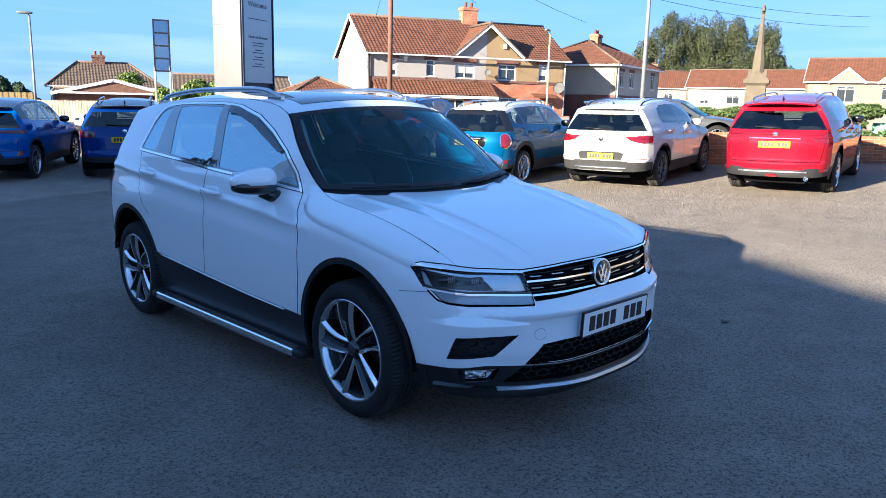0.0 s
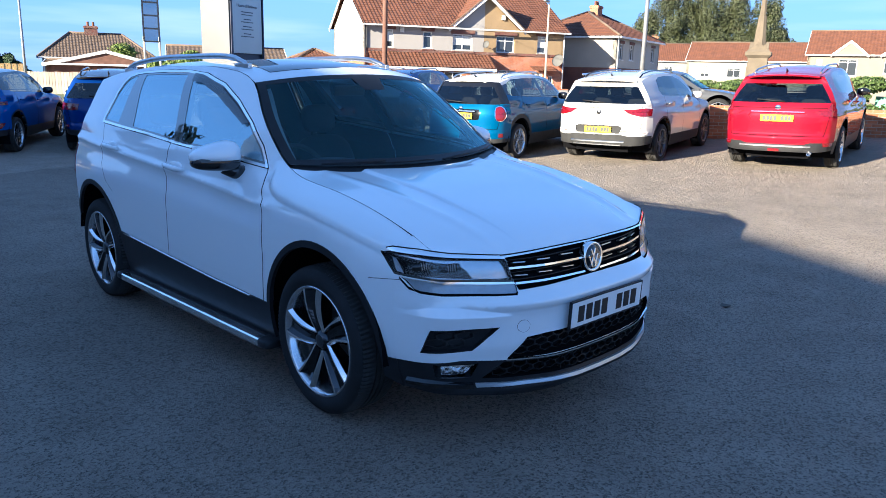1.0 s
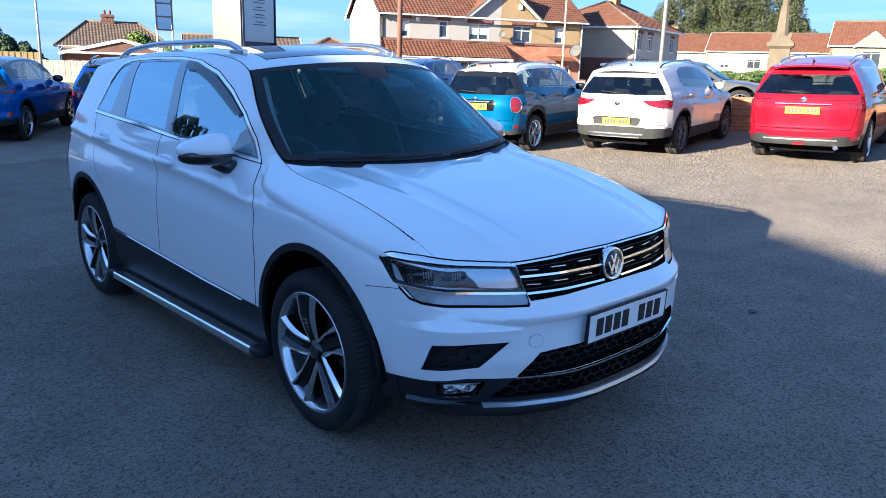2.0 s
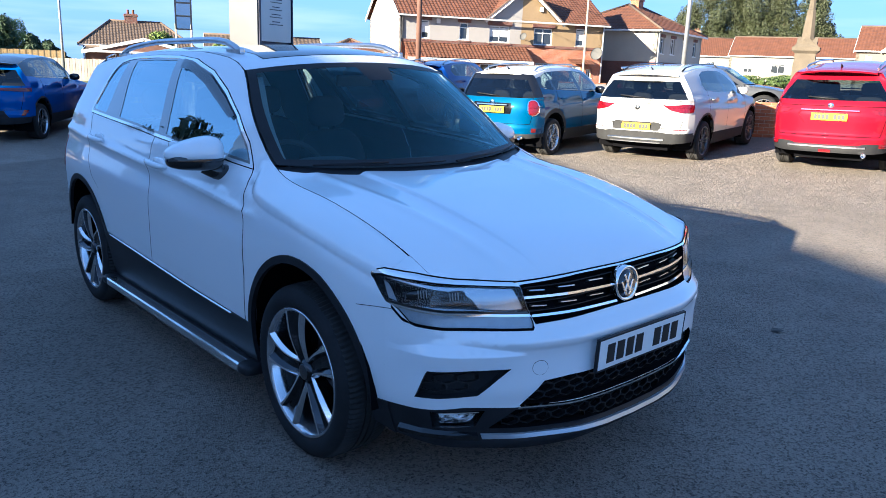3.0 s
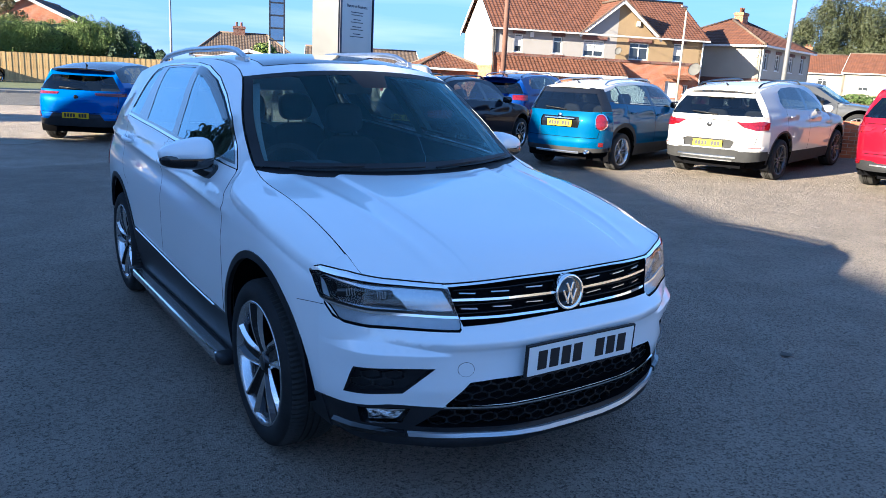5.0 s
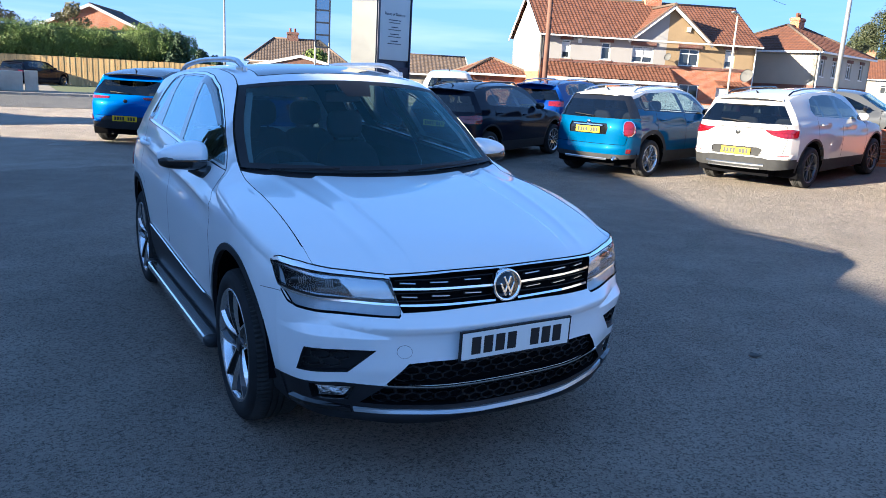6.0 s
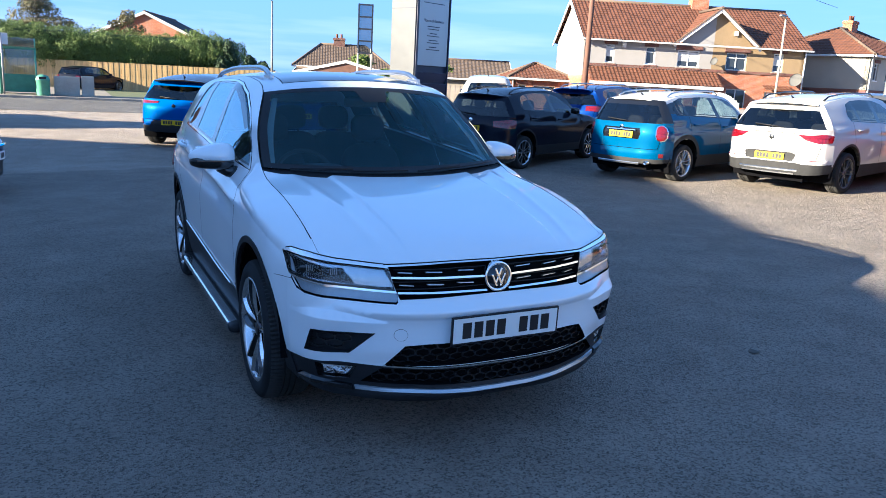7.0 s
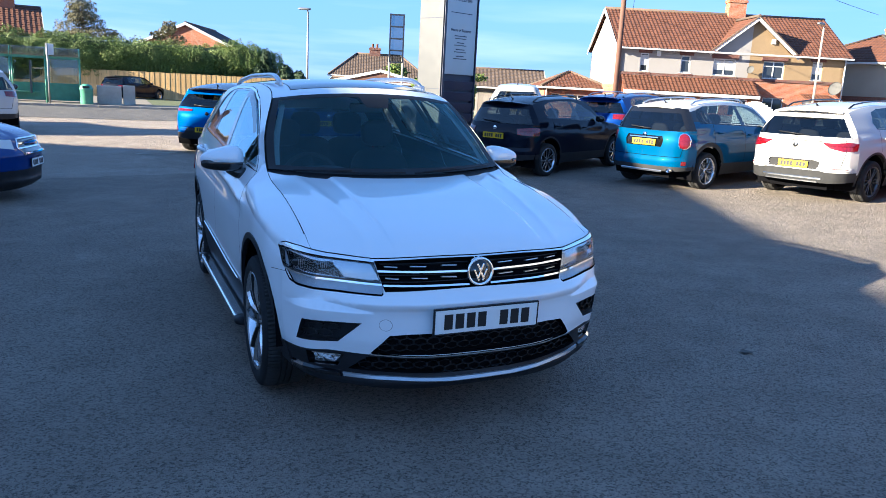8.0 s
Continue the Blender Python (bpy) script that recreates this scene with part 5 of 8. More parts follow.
    sun_gap = [(-0.81, 0.045), (0.81, 0.045), (0.80, 0.365), (-0.80, 0.365)]
    reg = cut_patch([(-0.99, 0.0), (0.99, 0.0), (0.99, 1.0), (-0.99, 1.0)], [(sun_panel, True), (sun_gap, True)],
                    lambda u, v: "sun" if inside(sun_panel, u, v) else "gap" if inside(sun_gap, u, v) else "roof", (0.05, 0.04))
    skin("roof", reg["roof"], rf, WHITE, car)
    skin("roof_gap", reg["gap"], rf, DARK, car, -0.006)
    skin("sunroof", reg["sun"], rf, BLACK_GLOSS, car, 0.0, label="dark glass sunroof")
    skin("headlining", cut_patch([(-0.97, 0.02), (0.97, 0.02), (0.97, 0.97), (-0.97, 0.97)], [], lambda u, v: "h", (0.1, 0.08))["h"], rf, TRIM_GREY, car, -0.04)
    bk = body.back
    rear_win = [(-0.84, 1.13), (0.84, 1.13), (0.80, 1.40), (-0.80, 1.40)]
    lamp_r = [(0.60, 0.98), (0.60, 0.86), (0.95, 0.84), (1.0, 0.86), (1.0, 1.06), (0.93, 1.06)]
    low_r = [(-1, 0.43), (1, 0.43)]
    outer = [(-1, 0.37), (1, 0.37), (1, body.top(tail)), (0, body.top(tail) + 0.045), (-1, body.top(tail))]
    def rear_kind(s, z):
        if inside(rear_win, s, z):
            return "glass"
        if inside(lamp_r, abs(s), z):
            return "lamp_l" if s > 0 else "lamp_r"
        return "low" if z < 0.43 else "tail"
    reg = cut_patch(outer, [(rear_win, True), (lamp_r, True), (mirror(lamp_r), True), (low_r, False)], rear_kind, (0.06, 0.04))
    skin("tailgate", reg["tail"], bk, WHITE, car, flip=True)
    skin("rear_bumper", reg["low"], bk, BLACK_PLASTIC, car, flip=True)
    rw = skin("rear_window", reg["glass"], bk, PRIVACY, car, flip=True)
    rw.visible_shadow = False
    for k in ("lamp_l", "lamp_r"):
        skin("tail_lamp", reg[k], bk, RED_LAMP, car, 0.006, 0.02, flip=True)
    plate(car, pose(0, 3.50, 0.86, 0, 0, 180), 0.52, 0.111, PLATE_YELLOW)

    # --- underneath and inside ---
    bm = bmesh.new()
    add_box(bm, (1.04, 4.0, 0.12), pose(0, 1.30, 0.27))
    add_box(bm, (1.66, 1.75, 0.10), pose(0, 1.34, 0.29))
    add_box(bm, (1.0, 0.5, 0.3), pose(0, -0.45, 0.45))
    part("underbody", bm, DARK, car)
    bm = bmesh.new()
    superell(bm, (0.70, 0.30, 0.20), pose(0, 0.62, 0.86), 4)
    dash = part("dashboard", bm, TRIM_DARK, car)
    bm = bmesh.new()
    superell(bm, (0.17, 0.14, 0.06), pose(-0.36, 0.62, 1.05), 3)
    part("dial_hood", bm, TRIM_DARK, dash)
    box("console_screen", (0.24, 0.012, 0.13), pose(0, 0.90, 0.92, -12), BLACK_GLOSS, dash, 0.004)
    bm = bmesh.new()
    m = pose(-0.36, 0.93, 0.985, -24)
    ring = [m @ Vector((0.185 * math.cos(a), 0, 0.185 * math.sin(a))) for a in [k * math.tau / 32 for k in range(33)]]
    add_tube(bm, ring, 0.014, 8, False)
    add_box(bm, (0.34, 0.02, 0.035), m, 0.008)
    add_box(bm, (0.04, 0.02, 0.17), m @ pose(0, 0, -0.09), 0.008)
    superell(bm, (0.07, 0.03, 0.06), m, 2.6, 16, 8)
    part("steering_wheel", bm, TRIM_DARK, car)
    for x in (-0.37, 0.37):
        seat(car, x, 1.38, 0.42)
        seat(car, x, 2.22, 0.46)
    seat(car, 0.0, 2.22, 0.46)
    box("interior_mirror", (0.22, 0.03, 0.06), pose(0.0, 0.92, 1.46, 8), TRIM_DARK, car, 0.012)
    box("cabin_floor", (1.5, 2.6, 0.04), pose(0, 1.75, 0.38), TRIM_DARK, car)
    box("dash_panel", (1.5, 0.05, 0.6), pose(0, 0.40, 0.68), DARK, car)
    box("centre_console", (0.24, 0.9, 0.3), pose(0, 1.25, 0.52), TRIM_DARK, car, 0.03)
    return car


main_car = build_suv()

# ---- the other parked cars ----
def variant(wheelbase, length, width, height, tail, front_over=0.88, seam_back=0.40, top_tail=None):
    """A car body of other proportions: tail lists (height, distance behind the front axle) of the rear's middle line."""
    sy, sx, sz = wheelbase / 2.681, width / 1.84, height / 1.65
    d = dict(SUV, facet=False, crest=0.07)
    def ky(y):
        return y * front_over / 0.945 if y < 0 else y * sy
    d["stations"] = [(ky(y), [(z * sz, x * sx) for z, x in p]) for y, p in SUV["stations"]]
    d["shoulder"], d["shoulder_high"] = [(ky(y), z * sz) for y, z in SUV["shoulder"]], sz
    seam = length - front_over - seam_back
    top = [(ky(y), z * sz) for y, z in SUV["top"] if ky(y) < seam - 0.35]
    d["top"] = top + (top_tail or [(seam - 0.1, 1.53 * sz), (seam + 0.15, 1.47 * sz)])
    d["front"] = [(z * sz, ky(y)) for z, y in SUV["front"]]
    d["rear"] = tail
    d["seam_f"], d["seam_r"], d["roof_end"] = ky(-0.50), seam, seam
    d["hood_mid"] = [(ky(y), z * sz) for y, z in SUV["hood_mid"]]
    d["nose_top"] = [(s, z * sz) for s, z in SUV["nose_top"]]
    d["hood_half"] = 0.743 * sx
    d["screen"] = (ky(0.437), ky(0.945))
    d["wb"], d["sy"], d["sx"], d["sz"], d["len"], d["fo"] = wheelbase, sy, sx, sz, length, front_over
    return d


def build_parked(name, label, d, m, paint_m, o):
    """A parked car. o: what sets it apart (wheel radius, lamps, plate and so on)."""
    body = Body(d)
    car = thing(name, label, "car", m, group="parked cars")
    sy, sx, sz, wb = d["sy"], d["sx"], d["sz"], d["wb"]
    roof_m = o.get("roof", paint_m)
    r = o.get("r", 0.335)
    sd, bk, fr = body.side, body.back, body.front
    seam, tail = d["seam_f"], d["seam_r"]
    Y = lambda y: y * sy if y > 0 else y * d["fo"] / 0.945
    win_end = tail - o.get("win_back", 0.33)
    tw = o.get("trim_wide", 0.035)
    belt = lambda y: (1.085 + 0.072 * (y / sy - 0.55)) * sz
    peak = (body.top(1.7 * sy) - 0.035)
    win = [(Y(0.58), belt(Y(0.58)) + 0.005), (Y(1.1), belt(Y(1.1))), (Y(1.9), belt(Y(1.9))), (win_end, belt(win_end)), (win_end + 0.06, belt(win_end) + 0.10), (win_end - 0.05, peak - 0.06), (win_end - 0.28, peak - 0.01), (Y(1.9), peak), (Y(1.5), peak - 0.02), (Y(1.2), peak - 0.09), (Y(0.9), peak - 0.225)]
    bars = [(Y(1.5), Y(1.62)), (win_end - 0.34, win_end - 0.28)]
    clad = [(seam, 0.40 * sz), (Y(0.44), 0.43 * sz), (tail, 0.50 * sz)]
    af, ar = r + 0.085, r + 0.095
    gaps = [Y(0.46), Y(1.53), wb - 0.16]
    outer = [(seam, 0.24), (wb, 0.24), (tail - 0.2, 0.28), (tail, 0.30)] + [(seam + (tail - seam) * i / 40, body.top(seam + (tail - seam) * i / 40)) for i in range(40, -1, -1)]
    def kind(y, z):
        for c, a in ((0, af), (wb, ar)):
            q = math.hypot(y - c, (z - r) * 0.97)
            if q < a:
                return None
            if q < a + tw:
                return "trim_f" if c == 0 else "trim_r"
        if inside(win, y, z):
            q = y - 0.25 * (z - 1.2)
            if bars[0][0] < q < bars[0][1]:
                return "frame_f"
            if bars[1][0] < q < bars[1][1]:
                return "frame_r"
            return "glass_f" if q < bars[0][0] else "glass_m" if q < bars[1][0] else "glass_q"
        if z < lerp_line(clad, y):
            return "clad_n" if y < 0 else "clad" if y < wb else "clad_t"
        if z < lerp_line([(p[0], p[1]) for p in win[:4]], y) + 0.01 and 0.44 < y < wb + 0.3:
            for g in gaps:
                if abs(y - g) < 0.004 and (g < wb - 0.3 or z > 0.8):
                    return "gap%d" % gaps.index(g)
        if z > belt(y) + 0.02:
            return "cant" if z > body.top(y) - 0.05 else "pillar_f" if y < Y(1.3) else "pillar_r"
        return "body"
    lines = [(ellipse(c, r, a, a / 0.97, -25, 205, 26), False) for c, b in ((0, af), (wb, ar)) for a in (b, b + tw)]
    lines += [(win, True), (clad, False), ([(y, belt(y) + 0.02) for y in (seam, tail)], False), ([(seam + (tail - seam) * i / 30, body.top(seam + (tail - seam) * i / 30) - 0.05) for i in range(31)], False)] + [([(g + q, 0.3), (g + q, belt(g))], False) for g in gaps for q in (-0.004, 0.004)]
    lines += [([(b + 0.25 * (z - 1.2), z) for z in (1.0, 1.6)], False) for pair in bars for b in pair]
    reg = cut_patch(outer, lines, kind, (0.11, 0.07))
    mats = dict(body=("side_panel", paint_m), pillar_f=("pillar", o.get("pillar", paint_m)), pillar_r=("pillar", o.get("pillar", paint_m)), cant=("roof_edge", roof_m))
    for k in "012":
        mats["gap" + k] = ("door_gap", DARK)
    for k in "fmq":
        mats["glass_" + k] = ("side_window", PARKED_GLASS)
    for k in "fr":
        mats["frame_" + k], mats["trim_" + k] = ("window_frame", BLACK_GLOSS), ("arch_trim", o.get("trim", BLACK_PLASTIC))
    for k in ("clad", "clad_n", "clad_t"):
        mats[k] = ("sill_cladding", o.get("clad", BLACK_PLASTIC))
    for mir in (False, True):
        q = -1 if mir else 1
        for key, (nm, mt) in mats.items():
            if key in reg:
                skin(nm, reg[key], sd, mt, car, 0.0, 0.0, mir)
        for y0, y1, f in ((Y(1.27), Y(1.46), 0), (wb - 0.42, wb - 0.22, 1)):
            zz = belt(y0) - 0.13
            pts = [sd(y0 + (y1 - y0) * i / 5, zz) + Vector((0.012 + 0.02 * math.sin(math.pi * i / 5), 0, 0)) for i in range(6)]
            tube("handle", [(q * p.x, p.y, p.z) for p in pts], 0.013, o.get("handle", paint_m), car, 6)
        bm = bmesh.new()
        superell(bm, (0.105, 0.05, 0.07), Matrix.Translation((q * (body.half(Y(0.8), belt(Y(0.8))) + 0.10), Y(0.78), belt(Y(0.8)) + 0.05)), 2.6, 14, 8)
        part("door_mirror", bm, o.get("mirror", BLACK_GLOSS), car)
        for y0 in (0, wb):
            wheel(car, (q * (0.90 * sx - 0.115), y0, r), q, r, 0.225, r * 0.70, o.get("style", "vee"), o.get("spokes", 5), o.get("finish", "machined"))
            bm = bmesh.new()
            ring = [[bm.verts.new((q * x, y0 + (af + 0.01) * math.cos(radians(a)), r + (af + 0.01) * math.sin(radians(a)))) for a in range(-20, 201, 20)] for x in (0.87 * sx, 0.5)]
            for i in range(len(ring[0]) - 1):
                bm.faces.new((ring[0][i], ring[0][i + 1], ring[1][i + 1], ring[1][i]))
            bm.faces.new(ring[1])
            part("arch_liner", bm, DARK, car)
        if o.get("rails"):
            pts = []
            for i in range(13):
                v = 0.10 + 0.80 * i / 12
                p = body.roof(0.86, v)
                pts.append((q * p.x, p.y, p.z + 0.012 + 0.04 * min(1, 4 * math.sin(math.pi * i / 12)) ** 0.7))
            tube("roof_rail", pts, 0.015, o["rails"], car, 6)
    # nose
    grille = o.get("grille", [(-0.5, 0.66 * sz), (0.5, 0.66 * sz), (0.56, 0.79 * sz), (-0.56, 0.79 * sz)])
    lampf = [(0.60, 0.69 * sz), (0.62, 0.82 * sz), (1.0, 0.84 * sz), (0.98, 0.74 * sz)]
    def nose(s, z):
        if inside(grille, s, z):
            return "grille"
        if inside(lampf, abs(s), z):
            return "lamp_l" if s > 0 else "lamp_r"
        return "low" if z < 0.42 * sz else "body"
    reg = cut_patch([(-1, 0.16), (1, 0.16)] + [(1 - i * 0.1, body.nose_top(abs(1 - i * 0.1))) for i in range(21)], [(grille, True), (lampf, True), ([(-a, b) for a, b in lampf], True), ([(-1, 0.42 * sz), (1, 0.42 * sz)], False)], nose, (0.1, 0.06))
    for key, nm, mt in (("body", "front_bumper", paint_m), ("low", "lower_bumper", BLACK_PLASTIC), ("grille", "grille", BLACK_GLOSS), ("lamp_l", "headlamp", CLEAR_LAMP), ("lamp_r", "headlamp", CLEAR_LAMP)):
        if key in reg:
            skin(nm, reg[key], fr, mt, car)
    if o.get("front_detail"):
        for z0, w in ((0.635, 0.44), (0.70, 0.50), (0.765, 0.50), (0.825, 0.47)):
            ribbon("grille_bar", [(-w + 2 * w * i / 12, z0 * sz) for i in range(13)], fr, 0.030, 0.002, 0.02, CHROME, car)
        for q in (-1, 1):
            tube("grille_edge", [fr(q * a, z * sz) + Vector((0, -0.006, 0)) for a, z in ((0.44, 0.61), (0.53, 0.71), (0.49, 0.835))], 0.012, CHROME, car, 6)
        plate(car, pose(0, body.f0(0.5) - 0.015, 0.50), 0.52, 0.111, PLATE_WHITE)
    reg = cut_patch([(-d["hood_half"], 0), (d["hood_half"], 0), (d["hood_half"], 1), (-d["hood_half"], 1)], [], lambda a, b: "h", (0.09, 0.1))
    skin("bonnet", reg["h"], body.hood, paint_m, car)
    reg = cut_patch([(-0.99, 0), (0.99, 0), (0.99, 1), (-0.99, 1)], [([(-0.93, 0.06), (0.93, 0.06), (0.93, 0.95), (-0.93, 0.95)], True)], lambda u, v: "p" if abs(u) < 0.93 and 0.06 < v < 0.95 else "f", (0.12, 0.1))
    skin("windscreen", reg["p"], body.screen, SCREEN_GLASS, car).visible_shadow = False
    skin("screen_border", reg["f"], body.screen, BLACK_GLOSS, car)
    reg = cut_patch([(-0.995, 0), (0.995, 0), (0.995, 1), (-0.995, 1)], [], lambda a, b: "r", (0.08, 0.06))
    skin("roof", reg["r"], body.roof, roof_m, car)
    # tail
    zr = body.top(tail)
    gw = o["window"]
    lines, lamps = [(gw, True)], []
    for poly in o["lamps"]:
        lamps += [poly, [(-a, b) for a, b in poly]]
    low = o.get("low", 0.50)
    patch_rec = o.get("recess")
    lines += [(p, True) for p in lamps] + [([(-1, low), (-0.6, low), (-0.5, low + o.get("low_step", 0)), (0.5, low + o.get("low_step", 0)), (0.6, low), (1, low)], False)]
    low_line = [(-1, low), (-0.6, low), (-0.5, low + o.get("low_step", 0)), (0.5, low + o.get("low_step", 0)), (0.6, low), (1, low)]
    gate = o.get("gate", [(-0.80, 0.60), (0.80, 0.60), (0.86, 0.90), (0.84, 1.06), (-0.84, 1.06), (-0.86, 0.90)])
    lines += [(gate, True), (inset_poly(gate, 0.008), True)]
    gate_in = inset_poly(gate, 0.008)
    if patch_rec:
        lines.append((patch_rec, True))
    rings = []
    if o.get("ring"):
        for poly in lamps[:2]:
            cx, cz = sum(a for a, b in poly) / len(poly), sum(b for a, b in poly) / len(poly)
            rings.append([(cx + (a - cx) * 1.16, cz + (b - cz) * 1.10) for a, b in poly])
        lines += [(q, True) for q in rings]
    if o.get("upper"):
        lines.append(([(-1, gw[0][1]), (1, gw[0][1])], False))
    def rear(s, z):
        if inside(gw, s, z):
            return "glass"
        for i, p in enumerate(lamps):
            if inside(p, s, z):
                return "lamp%d" % i
        for i, p in enumerate(rings):
            if inside(p, s, z):
                return "ring%d" % i
        if o.get("upper") and z > gw[0][1]:
            return "upper"
        if patch_rec and inside(patch_rec, s, z):
            return "recess"
        if z < lerp_line(low_line, s):
            return "low"
        if inside(gate, s, z) and not inside(gate_in, s, z):
            return "gap"
        return "gate" if inside(gate, s, z) else "body"
    reg = cut_patch([(-1, 0.37), (-0.7, 0.345), (0.7, 0.345), (1, 0.37), (1, zr), (0.5, zr + 0.035), (-0.5, zr + 0.035), (-1, zr)], lines, rear, (0.07, 0.05))
    for key, nm, mt, sh in (("body", "rear_bumper", paint_m, 0), ("gate", "tailgate", paint_m, 0.0), ("gap", "tailgate_gap", DARK, -0.003), ("low", "lower_bumper", o.get("low_m", BLACK_PLASTIC), 0.004), ("recess", "plate_recess", o.get("recess_m", paint_m), -0.02)):
        if key in reg:
            skin(nm, reg[key], bk, mt, car, sh, -0.02 if key == "recess" else 0, flip=True)
    skin("rear_window", reg["glass"], bk, PARKED_GLASS, car, 0.002, flip=True).visible_shadow = False
    if "upper" in reg:
        skin("rear_pillar", reg["upper"], bk, o["upper"], car, 0.001, flip=True)
    for i in range(len(rings)):
        if "ring%d" % i in reg:
            skin("lamp_surround", reg["ring%d" % i], bk, CHROME, car, 0.010, 0.015, flip=True)
    for i in range(len(lamps)):
        if "lamp%d" % i in reg:
            la = skin("tail_lamp", reg["lamp%d" % i], bk, o.get("lamp_m", [RED_LAMP])[min(i // 2, len(o.get("lamp_m", [RED_LAMP])) - 1)], car, 0.012, 0.02, flip=True)
            c = lamps[i]
            a, b = min(p[0] for p in c), max(p[0] for p in c)
            zc = sum(p[1] for p in c) / len(c)
            if b - a > 0.1:
                ribbon("lamp_band", [(a + (b - a) * (0.15 + 0.7 * k / 6), zc) for k in range(7)], bk, 0.016, 0.012, 0.006, o.get("band_m", RED_LAMP), la, flip=True)
    yb = lambda z: body.r0(z)
    pz = o["plate_z"]
    plate(car, pose(o.get("plate_x", 0), yb(pz) + 0.012 - (0.02 if patch_rec else 0), pz, o.get("plate_tilt", -4), 0, 180), 0.52, 0.111, PLATE_YELLOW, frame=False)
    bz = o.get("badge_z")
    if bz:
        bm = bmesh.new()
        add_lathe(bm, [(0.001, 0.01), (0.035, 0.008), (0.045, 0.0)], pose(0, yb(bz) + 0.004, bz, 0, 0, 90), 20)
        part("badge", bm, o.get("badge_m", CHROME), car)
    for z0, s0, hgt, mt, out in o.get("strips", ()):
        ribbon("rear_strip", [(-s0 + 2 * s0 * i / 10, z0) for i in range(11)], bk, hgt, 0.004, out, mt, car, flip=True)
    p0, p1 = bk(-0.1, gw[0][1] + 0.02), bk(0.42, gw[0][1] + 0.05)
    tube("rear_wiper", [p0 + Vector((0, 0.02, 0)), (p0 + p1) / 2 + Vector((0, 0.03, 0)), p1 + Vector((0, 0.02, 0))], 0.010, BLACK_PLASTIC, car, 6)
    if o.get("exhaust"):
        ex, ez = o["exhaust"]
        bm = bmesh.new()
        add_lathe(bm, [(0.030, -0.10), (0.036, 0.0), (0.031, 0.004), (0.028, -0.06), (0.001, -0.06)], pose(ex, yb(ez) + 0.02, ez, 0, 0, 90), 20)
        part("tailpipe", bm, CHROME, car)
    # spoiler over the rear window
    bm = bmesh.new()
    rows = []
    for i in range(13):
        u = -0.90 + 1.8 * i / 12
        p = body.roof(u, 1.0)
        e = 0.09 * (1 - abs(u) ** 4)
        rows.append([bm.verts.new(w) for w in (p + Vector((0, -0.05, 0.006)), p + Vector((0, e, -0.004)), p + Vector((0, e, -0.03)), p + Vector((0, -0.05, -0.05)))])
    for a, b in zip(rows, rows[1:]):
        for k in range(4):
            bm.faces.new((a[k], a[(k + 1) % 4], b[(k + 1) % 4], b[k]))
    bmesh.ops.recalc_face_normals(bm, faces=bm.faces)
    part("spoiler", bm, o.get("spoiler", roof_m), car)
    tube("aerial", [body.roof(0, 0.92) + Vector((0, -0.10, 0)), body.roof(0, 0.92) + Vector((0, -0.02, 0.055))], [0.022, 0.006], BLACK_PLASTIC, car, 6)
    # inside and underneath
    bm = bmesh.new()
    add_box(bm, (1.0 * sx, d["len"] - 0.5, 0.14), pose(0, wb / 2, 0.28))
    add_box(bm, (1.62 * sx, wb - 0.95, 0.12), pose(0, wb / 2, 0.30))
    part("underbody", bm, DARK, car)
    for x in (-0.36, 0.36):
        seat(car, x * sx, Y(1.38), 0.40 * sz)
        seat(car, x * sx, Y(2.15), 0.43 * sz)
    box("dashboard", (1.36 * sx, 0.45, 0.3), pose(0, Y(0.62), 0.86 * sz), TRIM_DARK, car, 0.08)
    box("cabin_floor", (1.4 * sx, tail - Y(0.5), 0.05), pose(0, (tail + Y(0.5)) / 2, 0.42 * sz), TRIM_DARK, car)
    return car


def inset_poly(poly, d):
    cx, cy = sum(p[0] for p in poly) / len(poly), sum(p[1] for p in poly) / len(poly)
    return [(a - math.copysign(d, a - cx), b - math.copysign(d, b - cy)) for a, b in poly]


def car_pose(rear_x, rear_y, heading, d):
    """A car whose rear bumper's middle stands at (rear_x, rear_y), pointing to heading degrees from +x towards +y."""
    h = radians(heading)
    back = d["len"] - d["fo"]
    x, y = rear_x + math.cos(h) * back, rear_y + math.sin(h) * back
    ahead, left = Vector((math.cos(h), math.sin(h), 0)), Vector((-math.sin(h), math.cos(h), 0))
    feet = {(i, j): Vector((x, y, 0)) - ahead * (d["wb"] * i) + left * (0.78 * j) for i in (0, 1) for j in (-1, 1)}
    z = {k: ground_z(p.x, p.y) for k, p in feet.items()}
    fall = ahead * d["wb"] + Vector((0, 0, (z[0, 1] + z[0, -1] - z[1, 1] - z[1, -1]) / 2))
    lean = left * 1.56 + Vector((0, 0, (z[0, 1] + z[1, 1] - z[0, -1] - z[1, -1]) / 2))
    up = fall.cross(lean).normalized()
    back_way = -fall.normalized()
    side_way = back_way.cross(up)
    m = Matrix((side_way, back_way, up)).transposed().to_4x4()
    return Matrix.Translation((x, y, (z[0, 1] + z[0, -1]) / 2)) @ m


